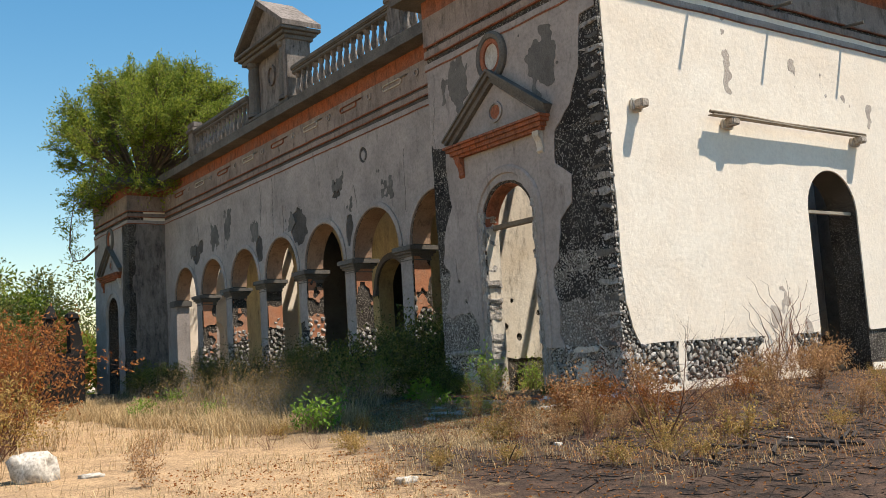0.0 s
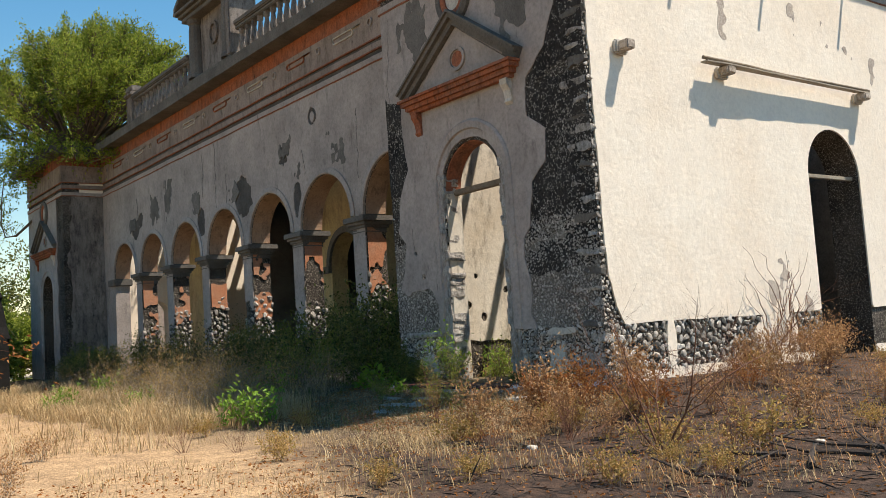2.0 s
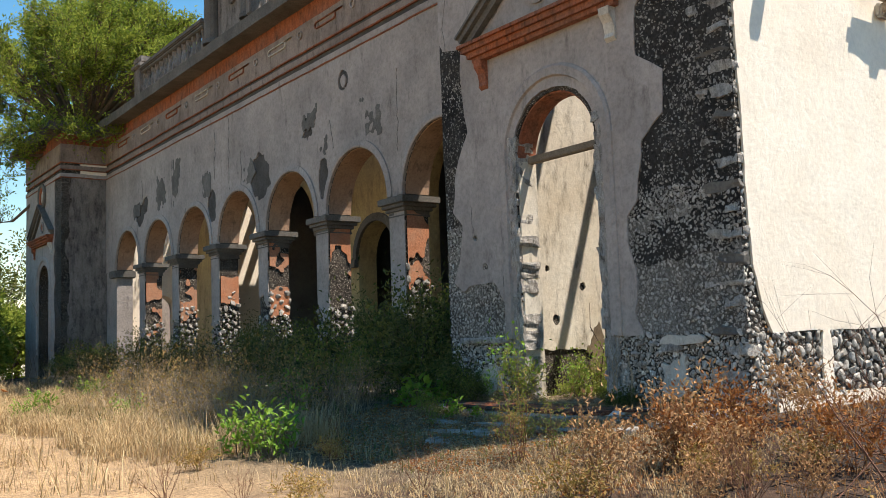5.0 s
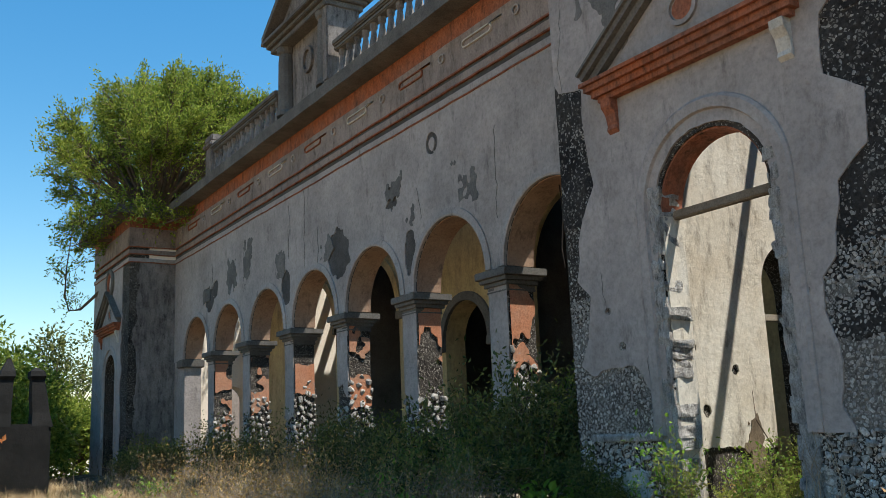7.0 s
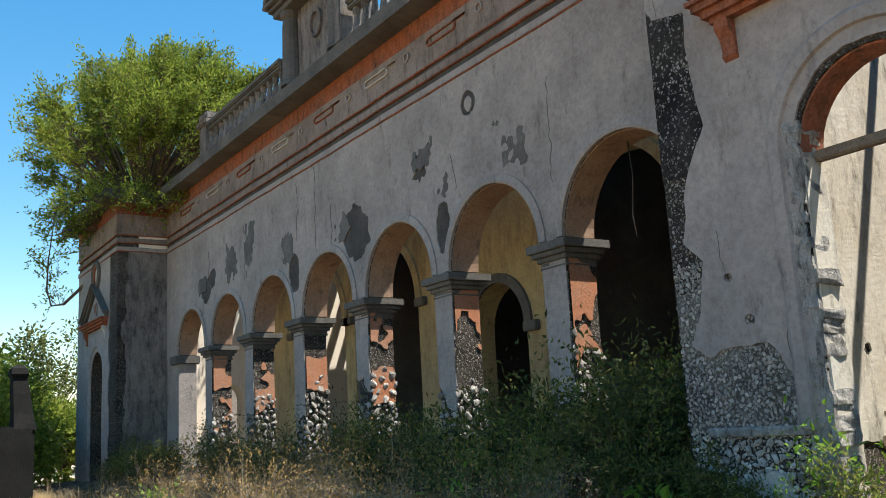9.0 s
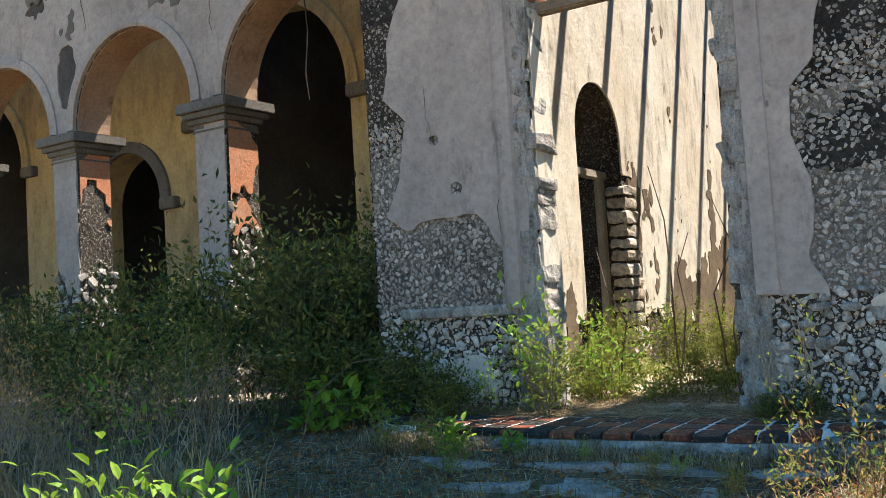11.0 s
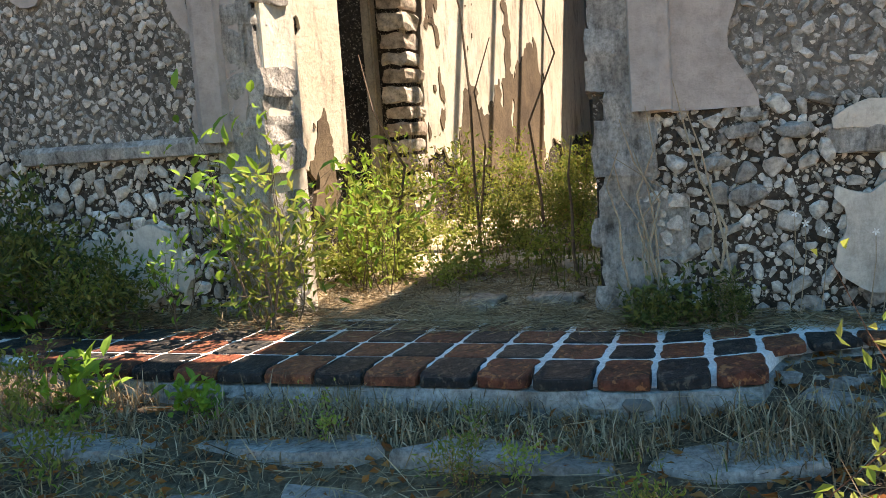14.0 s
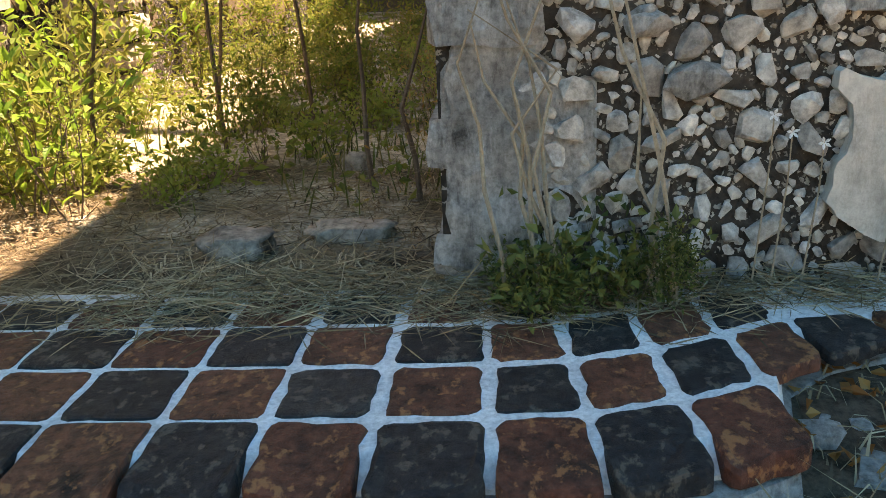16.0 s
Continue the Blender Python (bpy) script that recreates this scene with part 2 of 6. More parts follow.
# near-black ceiling colour carries the shade of the roofed rooms
SHADE_CEILING = weathered("shade_ceiling", (0.05, 0.044, 0.038), (0.03, 0.027, 0.024), (0.015, 0.014, 0.013), 1.6, 0.8)
SPALL = weathered("spalled_core", (0.075, 0.068, 0.062), (0.12, 0.11, 0.1), (0.02, 0.019, 0.018), 3.0, 0.9, relief=0.03)
PLASTER_TAN = weathered("soffit_plaster", (0.40, 0.27, 0.185), (0.30, 0.19, 0.13), (0.07, 0.05, 0.04), 1.4, 0.9, spots=0.55, mottle=0.5)
DAMP = weathered("damp_stain", (0.40, 0.34, 0.29), (0.52, 0.45, 0.38), (0.2, 0.17, 0.145), 3.0, 0.8)
STAIN = weathered("lichen_stain", (0.12, 0.112, 0.102), (0.19, 0.175, 0.16), (0.04, 0.038, 0.035), 2.2, 0.8)
JAMB_PALE = weathered("jamb_render", (0.60, 0.565, 0.52), (0.42, 0.39, 0.355), (0.09, 0.08, 0.07), 4.0, 1.0, relief=0.085, spots=0.46, mottle=1.0)
COPING = weathered("coping_black", (0.10, 0.092, 0.082), (0.17, 0.155, 0.135), (0.025, 0.024, 0.022), 1.8, 0.8)
MORTAR = rubble("rubble_core", ((0.085, 0.072, 0.06), (0.026, 0.022, 0.019)), ((0.48, 0.44, 0.38), (0.24, 0.215, 0.185)), 40, 0.14, 0.012)
MORTAR_PALE = rubble("bedding_mortar", ((0.20, 0.18, 0.158), (0.10, 0.09, 0.078)), ((0.46, 0.42, 0.37), (0.28, 0.255, 0.225)), 46, 0.14, 0.012)
DARK_RUBBLE = rubble("dark_rubble", ((0.022, 0.02, 0.019), (0.06, 0.054, 0.048)), ((0.36, 0.33, 0.29), (0.22, 0.2, 0.18)), 22, 0.12)
CHIP = piecewise("stone_chip", [(0.60, 0.56, 0.51), (0.40, 0.36, 0.31), (0.52, 0.48, 0.42), (0.27, 0.25, 0.22), (0.66, 0.62, 0.57)], grain=26, relief=0.012, amount=0.55, island=True)
CHIP_DIM = piecewise("dim_chip", [(0.40, 0.37, 0.33), (0.27, 0.25, 0.225), (0.52, 0.48, 0.43), (0.2, 0.185, 0.17)], grain=30, relief=0.014, amount=0.6, island=True)
STONE = piecewise("wall_stone", [(0.56, 0.53, 0.48), (0.36, 0.325, 0.285), (0.66, 0.63, 0.58), (0.27, 0.245, 0.22), (0.48, 0.43, 0.37)], grain=30, relief=0.022, amount=0.85)
BRICK = piecewise("jamb_brick", [(0.50, 0.44, 0.37), (0.42, 0.35, 0.28), (0.55, 0.5, 0.43), (0.38, 0.3, 0.24)], amount=0.45)
TILE_RED = piecewise("tile_red", [(0.17, 0.05, 0.028), (0.12, 0.042, 0.028), (0.21, 0.07, 0.038), (0.095, 0.038, 0.027)], 0.6, 34, 0.02, (0.018, 0.015, 0.013), 1.0, fleck=(0.36, 0.14, 0.06))
TILE_BLACK = piecewise("tile_black", [(0.018, 0.018, 0.019), (0.03, 0.029, 0.029), (0.012, 0.012, 0.013)], 0.55, 34, 0.02, (0.07, 0.062, 0.05), 0.45, fleck=(0.11, 0.09, 0.07))
GROUT = weathered("grout", (0.80, 0.79, 0.77), (0.62, 0.61, 0.59), (0.16, 0.14, 0.12), 5, 0.5, relief=0.008, spots=0.56)
SLAB = weathered("step_slab", (0.46, 0.435, 0.40), (0.25, 0.232, 0.21), (0.035, 0.032, 0.028), 3.5, 0.9, relief=0.03, spots=0.52, mottle=1.0)
STREAK = weathered("water_streak", (0.10, 0.075, 0.055), (0.2, 0.15, 0.10), (0.03, 0.025, 0.02), 2.5, 0.8)
# gate pier's shaded, backlit look put into a near-black colour
PIER_BLACK = weathered("pier_shade", (0.012, 0.012, 0.011), (0.02, 0.019, 0.018), (0.006, 0.006, 0.006), 2.5, 0.8)
TIMBER = weathered("old_timber", (0.16, 0.12, 0.085), (0.24, 0.2, 0.15), (0.05, 0.04, 0.03), 3, 0.6, relief=0.006)
TIMBER_PALE = weathered("grey_timber", (0.38, 0.33, 0.26), (0.28, 0.24, 0.19), (0.1, 0.08, 0.06), 3, 0.5, relief=0.006)

# ---------------------------------------------------------------- ground
Y_END, Y_PAV, Y_FAR, Y_FAR2, X_LOG = -2.1, 3.6, 28.2, 33.9, 1.7


def ground_z(x, y):
    x, y = np.asarray(x, float), np.asarray(y, float)
    dx = np.maximum(0 - x, 0)
    dy = np.maximum(np.maximum(Y_END - y, y - Y_FAR2), 0)
    d = np.hypot(dx, dy)
    z = 0.40 * np.exp(-((d / 2.1) ** 2)) + 0.05 * fbm(x, y, 0.35, 3) + 0.02 * fbm(x, y, 1.7, 9)
    return np.where((x > 0.05) & (y > Y_END) & (y < Y_FAR2), 0.40 + 0.04 * fbm(x, y, 0.8, 5), z)


def sheet(xs, ys):
    gx, gy = np.meshgrid(xs, ys, indexing="ij")
    gz = ground_z(gx, gy)
    n, k = gx.shape
    s = Shape()
    s.v = list(zip(gx.ravel().tolist(), gy.ravel().tolist(), gz.ravel().tolist()))
    s.f = [(i * k + j, (i + 1) * k + j, (i + 1) * k + j + 1, i * k + j + 1) for i in range(n - 1) for j in range(k - 1)]
    s.m = [0] * len(s.f)
    return s


def soil():
    m, nt, bs = nodes_of("soil")
    p = where(nt)
    big, mid, fine = noise_tex(nt, p, 0.35, 6, 0.6), noise_tex(nt, p, 2.2, 8, 0.7), noise_tex(nt, p, 28, 8, 0.75)
    sand = mix(nt, ramp(nt, mid, [(0.3, (0, 0, 0)), (0.7, (1, 1, 1))]), (0.47, 0.32, 0.18), (0.22, 0.145, 0.085))
    burnt = mix(nt, ramp(nt, mid, [(0.35, (0, 0, 0)), (0.65, (1, 1, 1))]), (0.016, 0.014, 0.013), (0.095, 0.058, 0.04))
    litter = mix(nt, ramp(nt, mid, [(0.35, (0, 0, 0)), (0.65, (1, 1, 1))]), (0.05, 0.037, 0.026), (0.22, 0.165, 0.105))
    sep = nt.nodes.new("ShaderNodeSeparateXYZ")
    nt.links.new(p, sep.inputs[0])

    def math_node(op, a, b):
        q = nt.nodes.new("ShaderNodeMath")
        q.operation = op
        for i, v in enumerate((a, b)):
            if isinstance(v, (int, float)):
                q.inputs[i].default_value = v
            else:
                nt.links.new(v, q.inputs[i])
        return q.outputs[0]

    # burnt patch right of the path
    side = math_node("ADD", sep.outputs[0], math_node("MULTIPLY", sep.outputs[1], -0.383))
    side = math_node("ADD", side, math_node("MULTIPLY", math_node("SUBTRACT", mid, 0.5), 4.0))
    f = ramp(nt, math_node("MULTIPLY", math_node("ADD", side, 10.0), 0.1), [(0.47, (0, 0, 0)), (0.60, (1, 1, 1))])
    north = math_node("ADD", math_node("MULTIPLY", sep.outputs[1], -0.25), math_node("MULTIPLY", mid, 0.8))
    f = mix(nt, 1.0, f, ramp(nt, north, [(0.35, (0, 0, 0)), (0.75, (1, 1, 1))]), "MULTIPLY")
    near = math_node("ADD", sep.outputs[0], math_node("MULTIPLY", big, 3.0))
    g = ramp(nt, math_node("MULTIPLY", math_node("ADD", near, 10.0), 0.1), [(0.55, (0, 0, 0)), (0.78, (1, 1, 1))])
    c = mix(nt, g, sand, litter)
    rubble_dust = mix(nt, ramp(nt, mid, [(0.4, (0, 0, 0)), (0.6, (1, 1, 1))]), (0.62, 0.54, 0.41), (0.2, 0.15, 0.09))
    c = mix(nt, ramp(nt, math_node("MULTIPLY", sep.outputs[0], 0.1), [(0.04, (0, 0, 0)), (0.08, (1, 1, 1))]), c, rubble_dust)
    c = mix(nt, f, c, burnt)
    c = mix(nt, 1.0, c, ramp(nt, fine, [(0.34, (0.35,) * 3), (0.66, (1.5,) * 3)]), "MULTIPLY")
    nt.links.new(c, bs.inputs["Base Color"])
    bs.inputs["Roughness"].default_value = 0.97
    n = bump(nt, bs, mid, 0.6, 0.05)
    bump(nt, bs, fine, 0.8, 0.02, n)
    return m


SOIL = soil()
near_x, near_y = np.arange(-22, 14.01, 0.22), np.arange(-20, 40.01, 0.3)
far_axis = np.array([60, 110, 250, 600, 1500, 2600.0])
ground = part("ground", sheet(np.r_[-far_axis[::-1], near_x, far_axis], np.r_[-far_axis[::-1], near_y, far_axis]), SOIL, smooth=True)
tagged(ground, "dry sandy earth with leaf litter and burnt patches", "ground", "", "structure")


# ---------------------------------------------------------------- walls
def front(x):
    """A wall that faces -x, at x: u runs along y."""
    return lambda u, z, d: (x - d, u, z)


def south(y):
    """A wall that faces -y, at y: u runs along x."""
    return lambda u, z, d: (u, y - d, z)


def arch_pts(ua, ub, zs, n=18, rise=1.0):
    c, r = (ua + ub) / 2, (ub - ua) / 2
    return [(c - r * math.cos(math.pi * k / n), zs + rise * r * math.sin(math.pi * k / n)) for k in range(n + 1)]


def wall(shape, place, u0, u1, z0, z1, thick, holes=(), mi=0):
    """A thick wall; each hole is (ua, ub, sill, spring): arched above the spring."""
    holes = sorted(holes)
    cuts = [u0]
    for ua, ub, *_ in holes:
        cuts += [ua, ub]
    cuts.append(u1)

    def both(poly):
        for d in (0, -thick):
            shape.add([place(u, z, d) for u, z in poly], [tuple(range(len(poly)))], mi)

    for a, b in zip(cuts[::2], cuts[1::2]):
        both([(a, z0), (b, z0), (b, z1), (a, z1)])
    for ua, ub, sill, spring in holes:
        pts = arch_pts(ua, ub, spring)
        for p, q in zip(pts, pts[1:]):
            both([p, q, (q[0], z1), (p[0], z1)])
        if sill > z0:
            both([(ua, z0), (ub, z0), (ub, sill), (ua, sill)])
        ring = [(ua, sill)] + pts + [(ub, sill)]
        shape.strip([[place(u, z, 0) for u, z in ring], [place(u, z, -thick) for u, z in ring]], closed=sill > z0, caps=False, mi=mi)
    rim = [(u0, z0), (u0, z1), (u1, z1), (u1, z0)]
    shape.strip([[place(u, z, 0) for u, z in rim], [place(u, z, -thick) for u, z in rim]], closed=False, caps=False, mi=mi)
    return shape


def coat(shape, place, u0, u1, z0, z1, step, thick, mask, mi=0, rim_mi=None, bulge=0.004, seed=1):
    """A plaster coat with a ragged outline: it covers the wall wherever mask(u, z) > 0."""
    us, zs = np.linspace(u0, u1, max(2, round((u1 - u0) / step) + 1)), np.linspace(z0, z1, max(2, round((z1 - z0) / step) + 1))
    gu, gz = np.meshgrid(us, zs, indexing="ij")
    f = np.asarray(mask(gu, gz), float)
    dd = thick + bulge * fbm(gu, gz, 1.3, seed)
    f, dd = f.tolist(), dd.tolist()
    us, zs = us.tolist(), zs.tolist()
    index = {}

    def vert(key, u, z, d):
        if key not in index:
            index[key] = len(shape.v)
            shape.v.append(place(u, z, d))
        return index[key]

    rim_mi = mi if rim_mi is None else rim_mi
    for i in range(len(us) - 1):
        for j in range(len(zs) - 1):
            cor = [(i, j), (i + 1, j), (i + 1, j + 1), (i, j + 1)]
            val = [f[a][b] for a, b in cor]
            if max(val) <= 0:
                continue
            face, cut = [], []
            for n in range(4):
                (a, b), (c, e) = cor[n], cor[(n + 1) % 4]
                va, vb = val[n], val[(n + 1) % 4]
                if va > 0:
                    face.append(vert((a, b), us[a], zs[b], dd[a][b]))
                if (va > 0) != (vb > 0):
                    t = va / (va - vb)
                    u, z = us[a] + t * (us[c] - us[a]), zs[b] + t * (zs[e] - zs[b])
                    key = (min((a, b), (c, e)), max((a, b), (c, e)))
                    face.append(vert(key, u, z, thick))
                    cut.append((face[-1], vert(key + (0,), u, z, -0.01)))
            if len(face) > 2:
                shape.f.append(tuple(face))
                shape.m.append(mi)
            for (t1, b1), (t2, b2) in zip(cut[::2], cut[1::2]):
                shape.f.append((t1, t2, b2, b1))
                shape.m.append(rim_mi)
    return shape


def outside_arch(u, z, ua, ub, sill, spring, grow=0.0):
    """Signed room to an arched opening: positive outside it."""
    c, r = (ua + ub) / 2, (ub - ua) / 2 + grow
    low = np.maximum(np.abs(u - c) - r, sill - z)
    high = np.hypot(u - c, z - spring) - r
    return np.where(z > spring, high, low)


def blot(u, z, cu, cz, ru, rz, seed, rough=0.35):
    """Positive outside a ragged blot."""
    return (np.hypot((u - cu) / ru, (z - cz) / rz) - 1 + rough * fbm(u, z, 2.6 / max(ru, rz), seed)) * min(ru, rz)


DOOR = (0.14, 1.80, 0.0, 4.08)

ROUGH_RIGHT = [(7.9, -1.72), (7.3, -1.6), (6.7, -1.5), (6.1, -1.22), (5.65, -0.70), (5.0, -0.70), (4.7, -1.12), (4.15, -1.08), (3.85, -0.68), (3.1, -0.58), (2.9, -0.42), (2.55, -0.38), (2.2, -0.5), (1.6, -0.46), (1.35, -0.56), (1.30, -0.25), (0.0, -0.25)]


def mask_pavilion(u, z):
    zz = [p[0] for p in ROUGH_RIGHT][::-1]
    uu = [p[1] for p in ROUGH_RIGHT][::-1]
    edge = np.interp(z, zz, uu) + 0.05 * fbm(u, z, 3.0, 21)
    f = u - edge
    f = np.where(z > 7.75, u + 2.2, f)
    f = np.minimum(f, outside_arch(u, z, *DOOR, grow=0.06) - np.where((u < 0.97) & (z < 4.0), 0.06, 0.0) + 0.04 * fbm(u, z, 5, 4))
    f = np.minimum(f, z - 1.36 + 0.03 * fbm(u, z, 2, 8))
    strip_u = np.interp(z, [1.3, 2.0, 2.3, 2.6, 3.2, 3.45, 4.0, 4.3, 4.7, 5.4, 6.1, 6.2, 6.6], [3.1, 3.0, 3.42, 3.25, 3.13, 3.38, 3.28, 3.18, 2.92, 3.05, 3.03, 3.5, 3.7])
    f = np.minimum(f, strip_u + 0.05 * fbm(u, z, 4, 31) - u)
    f = np.minimum(f, blot(u, z, 2.78, 1.75, 0.62, 0.52, 41, 0.25))
    f = np.minimum(f, blot(u, z, 2.82, 2.97, 0.06, 0.05, 43))
    f = np.minimum(f, blot(u, z, 2.60, 2.5, 0.07, 0.06, 47))
    return f


def mask_lower(u, z):
    """Pale plaster that still clings low beside the door."""
    return -np.minimum(blot(u, z, -1.05, 0.80, 0.2, 0.28, 51, 0.6), np.minimum(blot(u, z, -1.15, 1.28, 0.35, 0.07, 53, 0.6), blot(u, z, 2.6, 0.72, 0.3, 0.2, 57, 0.7)))


# ---- near pavilion
pavilion_front = Shape()
wall(pavilion_front, front(0.0), Y_END, Y_PAV, -0.3, 9.95, 0.4, [DOOR])
wall_front = part("wall_front", pavilion_front, MORTAR)
tagged(wall_front, "ruined rubble front wall with grey peeling plaster", "wall", "", "structure")
part("plaster", coat(Shape(), front(0.0), Y_END + 0.01, Y_PAV, 0.3, 8.2, 0.05, 0.028, mask_pavilion, seed=3), PLASTER_GREY, wall_front, "stained grey lime plaster")
part("plaster_patch", coat(Shape(), front(0.0), Y_END + 0.01, Y_PAV, 0.35, 1.6, 0.04, 0.05, mask_lower), PLASTER_PALE, wall_front, "pale clinging plaster remnant")


def mask_corner(u, z):
    zz = [p[0] for p in ROUGH_RIGHT][::-1]
    uu = [p[1] for p in ROUGH_RIGHT][::-1]
    dark = np.interp(z, zz, uu) + 0.12 - u
    dark = np.minimum(dark, z - 2.3 + 0.5 * fbm(u, z, 1.2, 63))
    holes = fbm(u * 0.7, z * 2.2, 1.3, 61)
    dark = np.minimum(dark, 0.42 - holes)
    strip = np.minimum(np.minimum(u - 2.85, z - 4.2), 6.35 - z)
    return np.maximum(np.minimum(dark, 7.8 - z), strip)


part("dark_mortar", coat(Shape(), front(0.0), Y_END - 0.03, Y_PAV, 1.5, 7.9, 0.06, 0.012, mask_corner, bulge=0.02), DARK_RUBBLE, wall_front, "blackened mortar packed with pale chips")

END_DOOR = (6.15, 8.05, 0.35, 4.05)


def mask_end(u, z):
    f = outside_arch(u, z, *END_DOOR, grow=0.02)
    f = np.minimum(f, u - np.interp(z, [0, 1.3, 1.6, 2.2, 4, 8], [0.45, 0.45, 0.28, 0.13, 0.10, 0.10]) + 0.04 * fbm(u, z, 3, 71))
    low = np.maximum(z - 1.33 + 0.02 * fbm(u, z, 3, 73), -blot(u, z, 1.55, 0.9, 0.12, 0.5, 75))
    low = np.maximum(low, -blot(u, z, 4.6, 0.95, 0.75, 0.45, 77))
    low = np.maximum(low, 0.56 - z + 0.03 * fbm(u, z, 2, 79))
    f = np.minimum(f, low)
    return np.minimum(f, 8.5 - z)


end_shape = wall(Shape(), south(Y_END), 0.4, 14.0, -0.3, 9.95, 0.7, [END_DOOR])
wall_end = part("wall_end", end_shape, MORTAR)
tagged(wall_end, "sunlit cream plastered end wall over rubble plinth", "wall", "", "structure")
part("plaster", coat(Shape(), south(Y_END), 0.02, 14.0, 0.3, 8.45, 0.06, 0.03, mask_end, seed=5), PLASTER_CREAM, wall_end, "sun-bleached cream lime plaster")

# ---- roofless room behind the door
ROOM_DOOR = (2.95, 4.35, 0.0, 3.42)


def mask_room(u, z):
    f = outside_arch(u, z, *ROOM_DOOR, grow=0.0)
    f = np.minimum(f, z - 1.05 - 0.5 * fbm(u, z, 1.1, 81))
    f = np.minimum(f, np.where(z < 3.0, np.abs(u - 4.62) - 0.24 + 0.12 * fbm(u, z, 2.5, 83), 9))
    for cu, cz, r, sd in ((1.15, 1.9, 0.1, 85), (1.55, 1.65, 0.09, 87), (1.4, 2.5, 0.06, 89), (2.2, 2.2, 0.08, 91)):
        f = np.minimum(f, blot(u, z, cu, cz, r, r, sd))
    return f


room_wall = part("wall_room", wall(Shape(), south(2.75), 0.4, 14.0, -0.3, 9.2, 0.85, [ROOM_DOOR]), MORTAR)
tagged(room_wall, "sunlit inner room wall with streaked cream plaster", "wall", "", "structure")
part("plaster", coat(Shape(), south(2.75), 0.4, 14.0, 0.3, 9.2, 0.07, 0.025, mask_room, seed=7), PLASTER_ROOM, room_wall, "streaked cream plaster, dark where water ran")
# dark stone colour deepens the shade seen through the loggia openings
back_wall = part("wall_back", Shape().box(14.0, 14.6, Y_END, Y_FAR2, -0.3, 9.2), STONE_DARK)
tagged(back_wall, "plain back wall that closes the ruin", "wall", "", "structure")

# ---- loggia: arcade wall
BAY, COL0, COLW = 3.27, 7.32, 0.60
SPRING = 4.47
ARCHES = [(COL0 - BAY + COLW + BAY * k, COL0 + BAY * k, 4.42, SPRING) for k in range(7)]


def mask_loggia(u, z):
    f = np.full_like(u, 9.0)
    for a in ARCHES:
        f = np.minimum(f, outside_arch(u, z, *a, grow=0.0))
    f = np.minimum(f, blot(u, z, 14.25, 5.95, 0.62, 0.62, 101))
    f = np.minimum(f, blot(u, z, 24.2, 6.2, 0.42, 0.42, 103))
    f = np.minimum(f, blot(u, z, 23.6, 6.5, 0.3, 0.3, 105))
    f = np.minimum(f, blot(u, z, 10.75, 5.3, 0.28, 0.5, 107))
    f = np.minimum(f, blot(u, z, 17.6, 5.6, 0.3, 0.55, 109))
    f = np.minimum(f, np.abs(np.hypot((u - 9.7) / 0.9, z - 7.5) - 0.2) - 0.05 + 0.05 * fbm(u, z, 4, 111))
    f = np.minimum(f, blot(u, z, 11.5, 6.75, 0.25, 0.3, 113, 0.8))
    return f


arcade = Shape()
wall(arcade, front(X_LOG), Y_PAV, Y_FAR, 4.42, 9.95, 0.6, ARCHES)
wall_arcade = part("wall_arcade", arcade, SPALL)
tagged(wall_arcade, "long arcaded loggia wall in stained grey plaster", "wall", "", "structure")
part("plaster", coat(Shape(), front(X_LOG), Y_PAV, Y_FAR, 4.42, 8.3, 0.06, 0.025, mask_loggia, seed=9), PLASTER_GREY, wall_arcade, "stained grey lime plaster with cracks")
for a in ARCHES:
    trim = Shape()
    outer, inner = arch_pts(a[0] - 0.17, a[1] + 0.17, SPRING, 26), arch_pts(a[0], a[1], SPRING, 26)
    rings = []
    for (uo, zo), (ui, zi) in zip(outer, inner):
        um, zm = 0.75 * ui + 0.25 * uo, 0.75 * zi + 0.25 * zo
        pts = [(uo, zo, 0.0), (uo, zo, 0.055), (um, zm, 0.075), (ui, zi, 0.06), (ui, zi, -0.02)]
        rings.append([front(X_LOG)(u, z, d) for u, z, d in pts])
    trim.strip(rings)
    part("archivolt", trim, PLASTER_GREY, wall_arcade, smooth=False)
    mid_u, soff = (a[0] + a[1]) / 2, arch_pts(a[0], a[1], SPRING, 26)
    lining = Shape().strip([[front(X_LOG)(mid_u + (u - mid_u) * k, SPRING + (z - SPRING) * k, d) for k, d in ((0.999, -0.022), (0.988, -0.022), (0.988, -0.62), (0.999, -0.62))] for u, z in soff])
    part("soffit", lining, PLASTER_TAN, wall_arcade, "reddish tan plastered arch soffit")
for k, (y0, y1) in enumerate(((Y_PAV, ARCHES[0][0]), (ARCHES[-1][1], Y_FAR))):
    part("pier", Shape().box(X_LOG + 0.002, X_LOG + 0.6, y0, y1, -0.2, 4.42), PLASTER_GREY, wall_arcade, "plastered end pier")
    part("impost", Shape().box(X_LOG - 0.13, X_LOG + 0.7, y0 - 0.0 if k == 0 else y0 - 0.1, y1 + (0.1 if k == 0 else -0.7), 4.16, 4.44, 0.03), STONE_DARK, wall_arcade, "dark stone impost")

